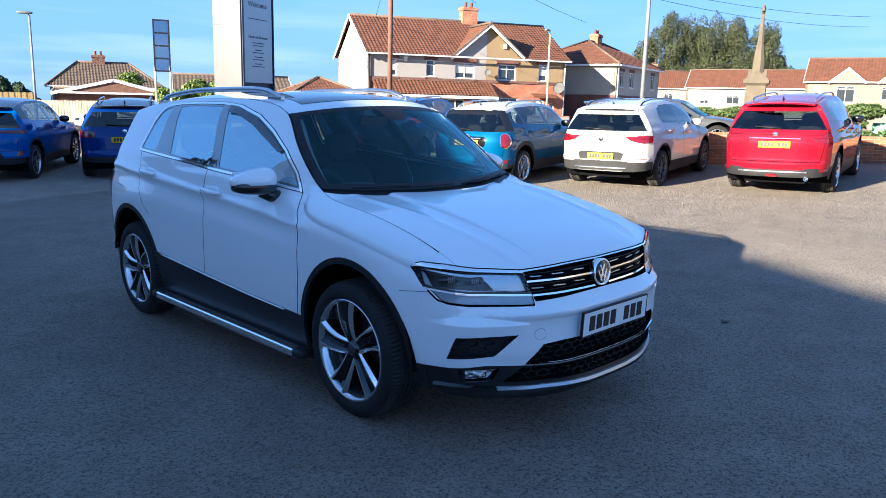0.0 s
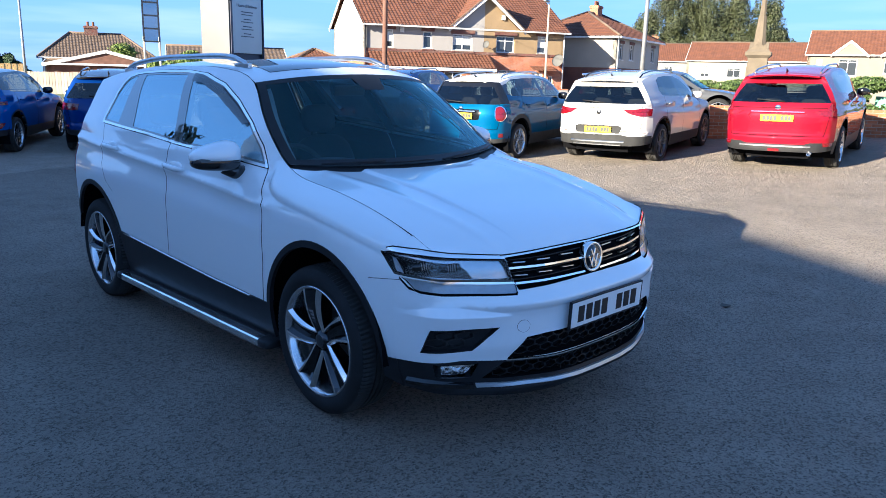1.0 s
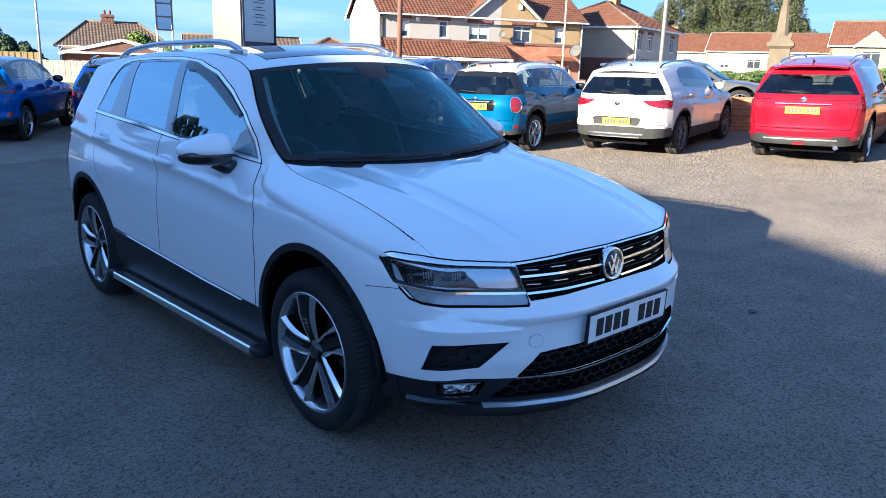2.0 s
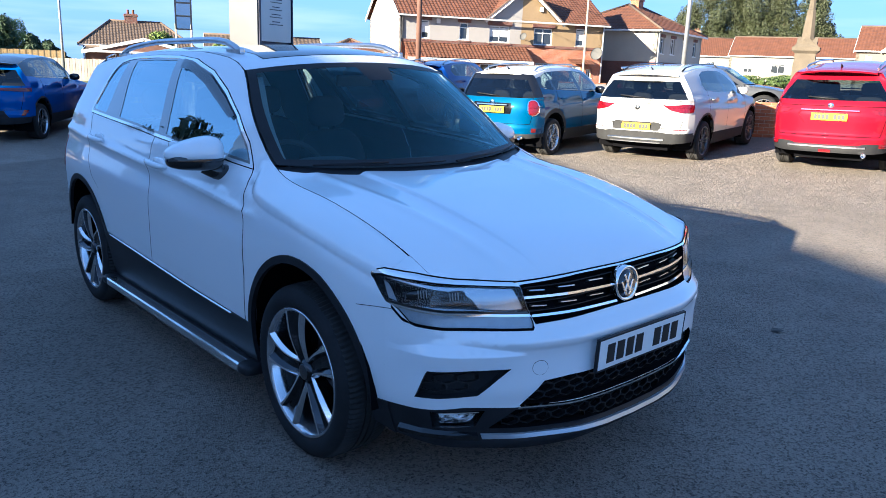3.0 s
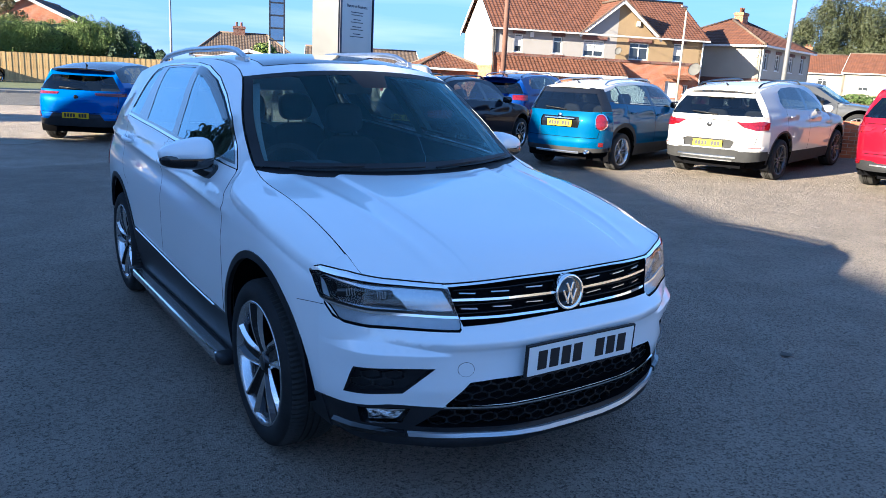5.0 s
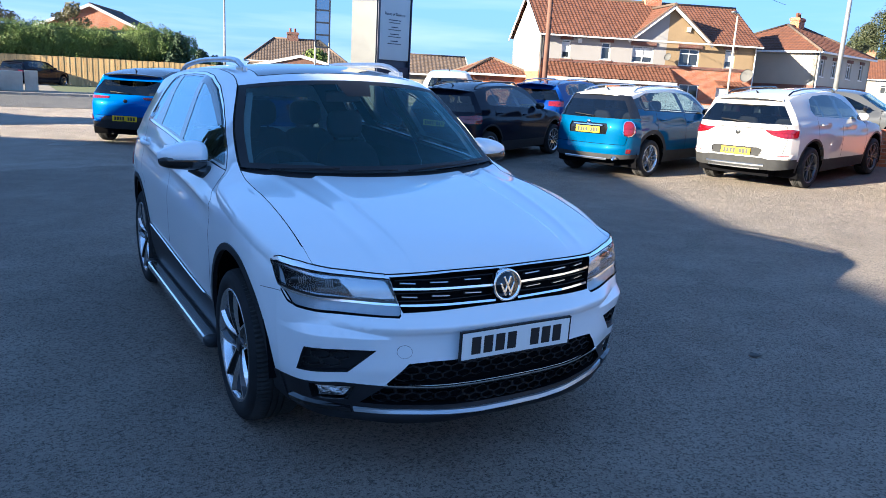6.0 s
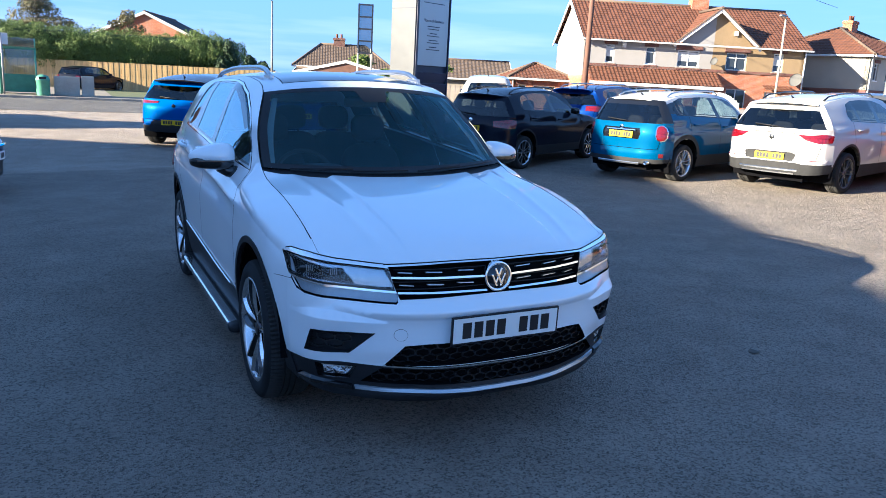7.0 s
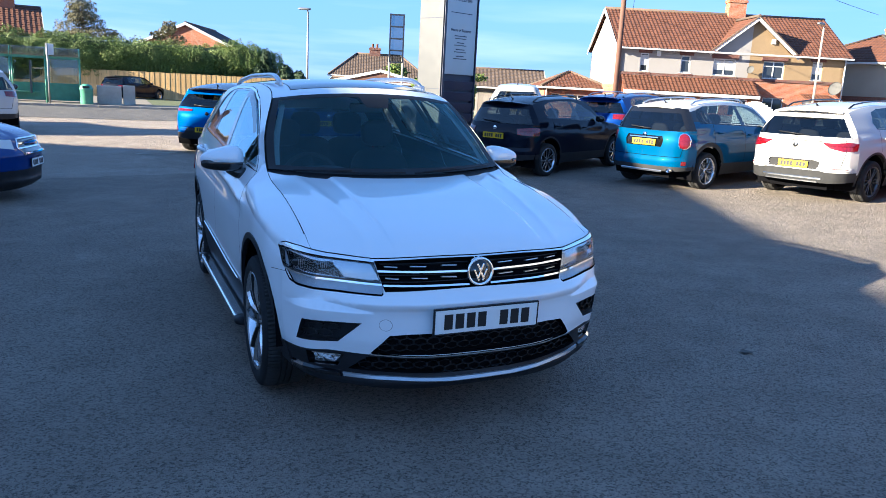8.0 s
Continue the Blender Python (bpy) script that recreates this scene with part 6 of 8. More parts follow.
GREY_CLAD = material("grey_cladding", (0.026, 0.026, 0.027), 0.7, vary=0.15, scale=10)
GREY_CLAD.node_tree.nodes["Principled BSDF"].inputs["Specular IOR Level"].default_value = 0.2
PEARL = paint("pearl_white_paint", (0.44, 0.43, 0.415))
RED = paint("red_paint", (0.19, 0.003, 0.012), 0.1)
TEAL_BLUE = paint("bright_blue_paint", (0.004, 0.060, 0.145), 0.15)
NAVY = paint("navy_paint", (0.004, 0.006, 0.014), 0.0)
ELECTRIC = paint("electric_blue_paint", (0.004, 0.075, 0.30), 0.15)
NAVY.node_tree.nodes["Principled BSDF"].inputs["Coat Weight"].default_value = 0.55
ROYAL = paint("royal_blue_paint", (0.004, 0.026, 0.15), 0.15)
ROOF_WHITE = paint("roof_white_paint", (0.56, 0.545, 0.52))
ROOF_BLACK = paint("roof_black_paint", (0.008, 0.008, 0.010))
SILVER = paint("grey_silver_paint", (0.075, 0.077, 0.082), 0.3)


def tail_line(length, fo, sz, lower=0.03, belt=0.10, glass_lean=0.28):
    """The rear's middle line, from the bumper's foot to the roof's end."""
    e = length - fo
    return [(0.18, e - 0.14), (0.26, e - 0.02), (0.40, e), (0.56 * sz, e - 0.005), (0.62 * sz, e - lower), (0.90 * sz, e - lower - 0.025), (1.04 * sz, e - belt), (1.10 * sz, e - belt - 0.03), (1.48 * sz, e - belt - glass_lean), (1.56 * sz, e - belt - glass_lean - 0.05)]


wide_window = lambda lo, hi, a=0.91, b=0.83: [(-a, lo), (a, lo), (b, hi), (-b, hi)]
d = variant(2.675, 4.45, 1.87, 1.60, tail_line(4.45, 0.88, 0.97))
build_parked("parked_car", "white family SUV with red lamps and grey lower bumper", d, car_pose(8.85, 5.42, 12, d), PEARL, dict(
    r=0.345, rails=BLACK_GLOSS, window=wide_window(1.08, 1.37), plate_z=0.62, badge_z=0.93, badge_m=GUNMETAL, low=0.52, low_step=0.02, low_m=GREY_CLAD, clad=GREY_CLAD, trim=BLACK_PLASTIC, spokes=6, finish="dark", mirror=PEARL,
    win_back=0.60, lamps=[[(0.47, 0.985), (0.60, 0.905), (0.80, 0.865), (0.97, 0.870), (1.0, 0.985), (0.90, 1.005), (0.66, 0.985)], [(0.60, 0.615), (0.66, 0.555), (0.93, 0.545), (0.95, 0.60)]], lamp_m=[RED_LAMP, CLEAR_LAMP], band_m=RED_LAMP,
    recess=[(-0.44, 0.56), (0.44, 0.56), (0.48, 0.67), (0.40, 0.70), (-0.40, 0.70), (-0.48, 0.67)], recess_m=GREY_CLAD, strips=[(0.415, 0.55, 0.035, SATIN, 0.012), (0.36, 0.5, 0.03, SATIN, 0.012), (1.005, 0.52, 0.010, GREY_CLAD, 0.006)]))
d = variant(2.705, 4.64, 1.83, 1.69, tail_line(4.64, 0.93, 1.02))
build_parked("parked_car", "red family SUV with silver roof rails and black lower bumper", d, car_pose(9.98, 2.68, 12, d), RED, dict(
    r=0.36, rails=SATIN, window=wide_window(1.14, 1.44), plate_z=0.89, badge_z=1.06, low=0.50, low_step=-0.03, clad=BLACK_PLASTIC, spokes=5, style="vee",
    win_back=0.40, exhaust=(-0.55, 0.33), lamps=[[(0.60, 1.00), (0.70, 0.94), (0.97, 0.91), (1.0, 1.02), (0.93, 1.13), (0.84, 1.04)], [(0.80, 0.50), (0.82, 0.44), (0.96, 0.44), (0.97, 0.50)]],
    recess=[(-0.40, 0.80), (0.40, 0.80), (0.50, 0.93), (0.46, 0.985), (-0.46, 0.985), (-0.50, 0.93)], strips=[(0.99, 0.46, 0.025, CHROME, 0.02), (0.44, 0.62, 0.035, SATIN, 0.015), (0.37, 0.10, 0.05, RED_LAMP, 0.012)]))
d = variant(2.67, 4.30, 1.82, 1.57, tail_line(4.30, 0.85, 0.95, 0.02, 0.08, 0.20), top_tail=None)
build_parked("parked_car", "bright blue small crossover with a white roof and roof rails", d, car_pose(7.38, 7.48, 14, d), TEAL_BLUE, dict(
    r=0.335, rails=SATIN, roof=ROOF_WHITE, pillar=BLACK_GLOSS, upper=BLACK_GLOSS, ring=True, win_back=0.16, trim_wide=0.075, exhaust=(-0.62, 0.37), recess_m=BLACK_GLOSS, window=wide_window(1.06, 1.36, 0.86, 0.80), plate_z=0.84, badge_z=0.97, low=0.43, low_m=GREY_CLAD, clad=GREY_CLAD, trim=GREY_CLAD, spokes=5, style="vee", finish="silver", mirror=BLACK_GLOSS,
    lamps=[[(0.775, 0.985), (0.755, 0.93), (0.755, 0.83), (0.78, 0.775), (0.83, 0.755), (0.88, 0.765), (0.915, 0.81), (0.925, 0.90), (0.91, 0.975), (0.87, 1.01), (0.815, 1.01)], [(0.83, 0.53), (0.83, 0.46), (0.90, 0.46), (0.90, 0.53)]],
    recess=[(-0.42, 0.77), (0.42, 0.77), (0.45, 0.88), (0.42, 0.96), (-0.42, 0.96), (-0.45, 0.88)], strips=[(0.925, 0.34, 0.03, CHROME, 0.015), (0.34, 0.5, 0.04, SATIN, 0.01)]))
d = variant(2.566, 4.14, 1.78, 1.54, tail_line(4.14, 0.83, 0.93))
build_parked("parked_car", "very dark navy crossover with machined multi-spoke wheels", d, car_pose(5.44, 9.7, 24, d), NAVY, dict(
    r=0.33, rails=BLACK_GLOSS, window=wide_window(1.04, 1.32), plate_z=0.80, badge_z=0.95, low=0.46, spokes=5, style="twin",
    lamps=[[(0.58, 0.95), (0.60, 0.84), (0.98, 0.82), (1.0, 0.96), (0.94, 0.98)]]))
d = variant(2.70, 4.5, 1.82, 1.46, tail_line(4.5, 0.90, 0.88))
build_parked("parked_car", "dark blue estate car with light roof rails beside a fence", d, car_pose(9.9, 12.9, 24, d), ROYAL, dict(
    r=0.33, rails=SATIN, window=wide_window(0.98, 1.24), plate_z=0.80, low=0.46, lamps=[[(0.60, 0.95), (0.60, 0.84), (0.98, 0.82), (1.0, 0.96)]]))
d = variant(2.557, 4.15, 1.79, 1.53, tail_line(4.15, 0.83, 0.93, 0.03, 0.12, 0.36))
build_parked("parked_car", "electric blue crossover with a black roof and silver bumper insert", d, car_pose(0.36, 13.6, 56.0, d), ELECTRIC, dict(
    r=0.335, roof=ROOF_BLACK, spoiler=ROOF_BLACK, pillar=ROOF_BLACK, window=wide_window(1.03, 1.30), plate_z=0.555, badge_z=0.90, badge_m=ROOF_BLACK, low=0.47, low_step=0.12, low_m=BLACK_PLASTIC, spokes=5, style="vee",
    lamps=[[(0.40, 0.985), (0.42, 0.945), (0.98, 0.92), (1.0, 0.99)], [(0.84, 0.60), (0.80, 0.50), (0.86, 0.50), (0.92, 0.60)]]))
d = variant(2.566, 4.14, 1.78, 1.55, tail_line(4.14, 0.83, 0.94))
build_parked("parked_car", "royal blue crossover with dark red lamps and twin tailpipes", d, car_pose(2.84, 12.6, 66, d), ROYAL, dict(
    r=0.33, rails=BLACK_GLOSS, roof=ROOF_BLACK, window=wide_window(1.05, 1.33), plate_z=0.80, badge_z=0.96, low=0.46, lamps=[[(0.60, 0.95), (0.62, 0.84), (0.98, 0.82), (1.0, 0.96)], [(0.84, 0.55), (0.84, 0.50), (0.96, 0.50), (0.96, 0.55)]]))
d = variant(2.69, 4.52, 1.84, 1.66, tail_line(4.52, 0.90, 1.0))
m = car_pose(-6.96, 8.86, -11, d)
build_parked("parked_car", "deep blue SUV with a chrome barred grille facing the lot", d, m, ROYAL, dict(
    r=0.35, rails=SATIN, window=wide_window(1.10, 1.38), plate_z=0.85, low=0.5, front_detail=True, grille=[(-0.44, 0.61), (0.44, 0.61), (0.53, 0.71), (0.49, 0.828), (-0.49, 0.828), (-0.53, 0.71)], lamps=[[(0.60, 0.98), (0.60, 0.86), (0.98, 0.84), (1.0, 1.0)]]))
d = variant(2.60, 4.30, 1.80, 1.60, tail_line(4.30, 0.85, 0.97))
build_parked("parked_car", "white hatchback parked at the edge of the lot", d, car_pose(-4.5, 17.6, 98, d), PEARL, dict(
    r=0.33, window=wide_window(1.06, 1.36), plate_z=0.82, low=0.48, lamps=[[(0.66, 1.02), (0.66, 0.90), (0.98, 0.88), (1.0, 1.02)]]))
d = variant(2.62, 4.35, 1.80, 1.45, tail_line(4.35, 0.88, 0.88))
for lab, x, y, hd_, pm in (("white hatchback standing at the kerb by the fence", 12.9, 33.0, 172, PEARL), ("black hatchback on a drive by the timber fence", -1.6, 46.0, 50, NAVY)):
    build_parked("parked_car", lab, d, car_pose(x, y, hd_, d), pm, dict(r=0.32, window=wide_window(0.98, 1.22), plate_z=0.76, low=0.44, lamps=[[(0.62, 0.90), (0.62, 0.80), (0.98, 0.78), (1.0, 0.90)]]))
d = variant(2.68, 4.30, 1.78, 1.66, tail_line(4.30, 0.85, 1.0, 0.02, 0.05, 0.12))
build_parked("parked_car", "plain white high-roofed van behind the dark cars", d, car_pose(9.9, 17.0, 60, d), PEARL, dict(
    r=0.32, window=wide_window(1.10, 1.38, 0.74, 0.72), plate_z=0.82, low=0.46, style="single", finish="silver", lamps=[[(0.84, 1.05), (0.84, 0.80), (0.98, 0.80), (0.98, 1.05)]]))

d = variant(2.85, 4.80, 1.86, 1.40, tail_line(4.80, 0.88, 0.85))
build_parked("parked_car", "grey saloon car standing in the street behind the brick wall", d, car_pose(17.17 - 3.92 * math.cos(radians(-61)), 7.42 - 3.92 * math.sin(radians(-61)), -61, d), SILVER, dict(
    r=0.345, window=wide_window(0.98, 1.22), plate_z=0.76, low=0.44, clad=SILVER, trim=SILVER, style="twin", finish="silver", lamps=[[(0.62, 0.90), (0.62, 0.80), (0.98, 0.78), (1.0, 0.90)]]))

# ---- buildings ----
def uv_walls(me):
    """Lays every face by its run and height in metres."""
    layer = me.uv_layers.new(name="UVMap")
    for p in me.polygons:
        n = p.normal
        side = Vector((-n.y, n.x, 0))
        side = side.normalized() if side.length > 0.1 else Vector((1, 0, 0))
        for li in p.loop_indices:
            c = me.vertices[me.loops[li].vertex_index].co
            layer.data[li].uv = (side.dot(c), c.z if abs(n.z) < 0.8 else c.dot(Vector((-side.y, side.x, 0))))


def slab(name, size, m, material, parent=None, bevel=0.0, label=""):
    ob = box(name, size, m, material, parent, bevel, label)
    uv_walls(ob.data)
    return ob


def poly_wall(name, outline, holes, thick, m, material, parent, label=""):
    """An upright wall in the local x (run) and z (height) of m, its front at y = 0, with openings (x0, z0, x1, z1) right through."""
    lines = [([(a, b), (c, b), (c, d), (a, d)], True) for a, b, c, d in holes]
    reg = cut_patch(outline, lines, lambda u, v: None if any(a < u < c and b < v < d for a, b, c, d in holes) else "w", (2.0, 2.0))
    pts, faces = reg["w"]
    n = len(pts)
    verts = [(u, 0, v) for u, v in pts] + [(u, thick, v) for u, v in pts]
    edges = {}
    out = []
    a, b, c = (pts[i] for i in faces[0])
    if (b[0] - a[0]) * (c[1] - a[1]) - (b[1] - a[1]) * (c[0] - a[0]) < 0:
        faces = [f[::-1] for f in faces]
    for f in faces:
        out += [f, tuple(n + i for i in f[::-1])]
        for i in range(len(f)):
            e = (f[i], f[(i + 1) % len(f)])
            k = tuple(sorted(e))
            edges[k] = None if k in edges else e
    out += [(e[1], e[0], n + e[0], n + e[1]) for e in edges.values() if e]
    me = bpy.data.meshes.new(name)
    me.from_pydata([tuple(m @ Vector(v)) for v in verts], [], out)
    uv_walls(me)
    return mesh_part(name, me, material, parent, label)


def window(parent, m, w, h, lights=2, top=0.0, curtain=False, frame=0.07):
    """A casement in the local x and z of m (its lower middle), set back from the face at y = 0."""
    bm = bmesh.new()
    for sx in (-1, 1):
        add_box(bm, (frame, 0.07, h), m @ pose(sx * (w / 2 - frame / 2), 0.07, h / 2), 0.008, 1)
    for z in (frame / 2, h - frame / 2):
        add_box(bm, (w - 2 * frame, 0.07, frame), m @ pose(0, 0.07, z), 0.008, 1)
    for i in range(1, lights):
        add_box(bm, (frame * 0.9, 0.06, h - 2 * frame), m @ pose(-w / 2 + w * i / lights, 0.07, h / 2))
    if top:
        add_box(bm, (w - 2 * frame, 0.06, frame * 0.8), m @ pose(0, 0.07, h - top))
    win = part("window", bm, UPVC, parent)
    box("pane", (w - frame, 0.012, h - frame), m @ pose(0, 0.085, h / 2), WINDOW_PANE, win)
    if curtain:
        box("blind", (w - 2 * frame, 0.01, h * 0.55), m @ pose(0, 0.072, h * 0.62), CURTAIN, win)
    box("sill", (w + 0.16, 0.16, 0.06), m @ pose(0, -0.01, -0.03), UPVC if not curtain else KERB, win, 0.01)
    return win


def tiled(name, corner, along, up, length, rise, material, parent, wave=0.26, course=0.32, depth=0.035, shape=None):
    """A roof slope in tiles: corner at the eaves' left end, unit vectors along the eaves and up the slope. shape(a, b) in metres keeps a part."""
    n = along.cross(up).normalized()
    cols, rows = max(2, round(length / wave)), max(1, round(rise / course))
    sub = 4
    verts, faces, index = [], [], {}
    def vert(i, j, k):
        key = (i, j, k)
        if key not in index:
            a = length * i / (cols * sub)
            b = rise * (j + k) / rows
            h = depth * (0.5 - 0.5 * math.cos(math.tau * i / sub)) + (0.03 if k == 0 else 0.0)
            index[key] = len(verts)
            verts.append(tuple(corner + along * a + up * b + n * h))
        return index[key]
    for j in range(rows):
        for i in range(cols * sub):
            a, b = length * (i + 0.5) / (cols * sub), rise * (j + 0.5) / rows
            if shape and not shape(a, b):
                continue
            faces.append((vert(i, j, 0), vert(i + 1, j, 0), vert(i + 1, j, 1), vert(i, j, 1)))
            if j:
                faces.append((vert(i, j - 1, 1), vert(i + 1, j - 1, 1), vert(i + 1, j, 0), vert(i, j, 0)))
    me = bpy.data.meshes.new(name)
    me.from_pydata(verts, [], faces)
    ob = mesh_part(name, me, material, parent)
    return ob


def chimney(parent, at, size, high, pots, brick):
    c = slab("chimney", (*size, high), Matrix.Translation(at) @ pose(0, 0, high / 2), brick, parent)
    slab("chimney_cap", (size[0] + 0.12, size[1] + 0.12, 0.18), Matrix.Translation(at) @ pose(0, 0, high - 0.15), brick, c, 0.01)
    for i in range(pots):
        bm = bmesh.new()
        add_lathe(bm, [(0.12, 0), (0.10, 0.3), (0.13, 0.36), (0.08, 0.37)], Matrix.Translation(Vector(at) + Vector(((i - (pots - 1) / 2) * 0.45, 0, high))) @ pose(0, 0, 0, 0, -90, 0), 12)
        part("chimney_pot", bm, PANTILE, c)


def frame_of(origin, u):
    """A local frame: x along the facade u, y into the house, z up."""
    u = Vector((u[0], u[1], 0)).normalized()
    v = Vector((-u.y, u.x, 0))
    return Matrix(((u.x, v.x, 0, origin[0]), (u.y, v.y, 0, origin[1]), (0, 0, 1, origin[2]), (0, 0, 0, 1)))


def house_pair():
    """The pair of houses with the shared front gable."""
    m = frame_of((28.93, 38.51, -0.2), (0.9235, -0.3836))
    h = thing("house", "white and tan rendered house pair with clay pantile roof", "house", m)
    L, D, E, R = 15.0, 9.3, 5.0, 7.72
    up = Matrix()
    ups = [(1.45, 3.46, 2.02, 4.62), (4.13, 3.50, 4.76, 4.60), (6.27, 3.44, 7.74, 4.52), (9.56, 3.40, 10.97, 4.52), (12.79, 3.44, 13.49, 4.62)]
    white_up = [w for w in ups if w[2] < 8.6]
    tan_up = [w for w in ups if w[0] > 8.6]
    poly_wall("wall", [(0, 3.36), (8.6, 3.36), (8.6, E), (0, E)], white_up, 0.3, up, RENDER_WHITE, h, "white rendered upper wall")
    poly_wall("wall", [(8.6, 3.36), (L, 3.36), (L, E), (8.6, E)], tan_up, 0.3, up, RENDER_TAN, h, "tan pebbledashed upper wall")
    downs = [(2.6, 1.0, 4.2, 2.25), (5.4, 0.1, 6.3, 2.1), (7.0, 1.0, 8.3, 2.25), (9.8, 0.9, 11.2, 2.2), (12.45, 0.05, 13.35, 2.1), (13.8, 1.3, 14.2, 1.9)]
    poly_wall("wall", [(0, 0), (L, 0), (L, 3.355), (0, 3.355)], downs, 0.3, up @ pose(0, -0.02, 0), BRICK_RED, h, "red brick lower wall")
    slab("band", (L, 0.06, 0.18), pose(L / 2, -0.045, 3.30), BRICK_DARK, h)
    # projecting gable in two colours
    apex, gl, gr, ge = (8.75, 7.10), 6.05, 11.45, 4.86
    slope = lambda x: apex[1] - (apex[1] - ge) * abs(x - apex[0]) / (apex[0] - gl if x < apex[0] else gr - apex[0])
    poly_wall("wall", [(gl + 0.15, E - 0.2), (8.6, E - 0.2), (8.6, slope(8.6)), (gl + 0.15, slope(gl + 0.15))], [], 0.3, up @ pose(0, -0.03, 0), RENDER_WHITE, h)
    poly_wall("wall", [(8.6, E - 0.2), (gr - 0.15, E - 0.2), (gr - 0.15, slope(gr - 0.15)), (8.75, apex[1]), (8.6, slope(8.6))], [], 0.3, up @ pose(0, -0.03, 0), RENDER_TAN, h)
    for a, b in (((gl - 0.2, ge - 0.1), apex), (apex, (gr + 0.2, ge - 0.1))):
        mid = ((a[0] + b[0]) / 2, (a[1] + b[1]) / 2)
        ln = math.hypot(b[0] - a[0], b[1] - a[1])
        ang = math.degrees(math.atan2(b[1] - a[1], b[0] - a[0]))
        box("barge_board", (ln + 0.1, 0.06, 0.22), pose(mid[0], -0.36, mid[1] + 0.02, 0, -ang, 0), UPVC, h)
        box("verge_tile", (ln + 0.12, 0.16, 0.07), pose(mid[0], -0.32, mid[1] + 0.15, 0, -ang, 0), OLD_TILE, h)
    # side walls and back
    for x, mt in ((0, RENDER_WHITE), (L, RENDER_TAN)):
        mm = pose(x, 0, 0, 0, 0, 90) if x else pose(0, D - 0.5, 0, 0, 0, -90)
        W = D - 0.5
        poly_wall("gable_wall", [(0, 0.0), (W, 0.0), (W, E), (W / 2, R - 0.25), (0, E)], [], 0.3, mm, mt, h)
        poly_wall("gable_foot", [(0, 0.0), (W, 0.0), (W, 2.55), (0, 2.55)], [], 0.02, mm @ pose(0, -0.03, 0), BRICK_ORANGE if not x else BRICK_RED, h)
    poly_wall("back_wall", [(0, 0), (L, 0), (L, E), (0, E)], [], 0.3, pose(L, D - 0.5, 0, 0, 0, 180), RENDER_WHITE, h)
    # roof
    run, rise = D / 2 + 0.1, R - (E - 0.1)
    sl = math.hypot(run, rise)
    upv = Vector((0, run, rise)).normalized()
    def keep(a, b):
        x, z = a - 0.25, E - 0.1 + b * rise / sl
        return not (gl - 0.1 < x < gr + 0.1 and z < slope(x) - 0.1)
    tiled("roof", Vector((-0.25, -0.45, E - 0.1)), Vector((1, 0, 0)), upv, L + 0.5, sl, PANTILE, h, shape=keep)
    tiled("roof", Vector((L + 0.25, D - 0.05, E - 0.1)), Vector((-1, 0, 0)), Vector((0, -run, rise)).normalized(), L + 0.5, sl, PANTILE, h)
    # the gable's own little roof
    for sgn, foot in ((1, gl), (-1, gr)):
        w = abs(apex[0] - foot) + 0.2
        s2 = math.hypot(w, apex[1] - ge + 0.1)
        corner = Vector((foot - sgn * 0.2, 3.6 if sgn > 0 else -0.42, ge - 0.05)) if sgn > 0 else Vector((foot + 0.2, -0.42, ge - 0.05))
        along = Vector((0, -1, 0)) if sgn > 0 else Vector((0, 1, 0))
        upg = Vector((sgn * w, 0, apex[1] - ge + 0.15)).normalized()
        def keep2(a, b, sgn=sgn, s2=s2):
            y = 3.6 - a if sgn > 0 else -0.42 + a
            z = ge - 0.05 + b * (apex[1] - ge + 0.15) / s2
            return (y + 0.45) / run * rise + E - 0.1 < z + 0.35
        tiled("gable_roof", corner, along, upg, 4.02, s2, PANTILE, h, shape=keep2)
    tube("ridge_tile", [(-0.25, run - 0.45, R + 0.02), (L + 0.25, run - 0.45, R + 0.02)], 0.11, OLD_TILE, h, 8)
    tube("ridge_tile", [(apex[0], -0.42, apex[1] + 0.2), (apex[0], 3.7, apex[1] + 0.2)], 0.09, OLD_TILE, h, 8)
    for y0, sg in ((-0.45, 1), (D - 0.05, -1)):
        a, b = Vector((-0.27, y0, E - 0.16)), Vector((-0.27, run - 0.45, R - 0.06))
        mid, dd = (a + b) / 2, b - a
        box("barge_board", (0.05, dd.length, 0.24), Matrix.Translation(mid) @ pose(0, 0, 0, math.degrees(math.atan2(dd.z, dd.y)), 0, 0), UPVC, h)
    box("gutter", (L + 0.4, 0.12, 0.1), pose(L / 2, -0.5, E - 0.14), UPVC, h, 0.02)
    tube("downpipe", [(0.05, -0.1, E - 0.15), (0.05, -0.1, 0.1)], 0.045, INK, h, 6)
    tube("downpipe", [(L - 0.1, -0.1, E - 0.15), (L - 0.1, -0.1, 0.1)], 0.045, UPVC, h, 6)
    # lean-to roof over the white half
    lr = math.hypot(1.5, 0.95)
    tiled("porch_roof", Vector((0.25, -1.5, 2.25)), Vector((1, 0, 0)), Vector((0, 1.5, 0.95)).normalized(), 8.75, lr, PANTILE, h)
    box("porch_fascia", (8.8, 0.08, 0.2), pose(4.6, -1.46, 2.14), UPVC, h)
    poly_wall("porch_wall", [(0.4, 0), (8.9, 0), (8.9, 2.1), (0.4, 2.1)], [(2.4, 0.9, 4.3, 2.0), (5.2, 0.05, 6.5, 2.0), (7.1, 0.9, 8.3, 2.0)], 0.25, pose(0, -1.3, 0), BRICK_ORANGE, h)
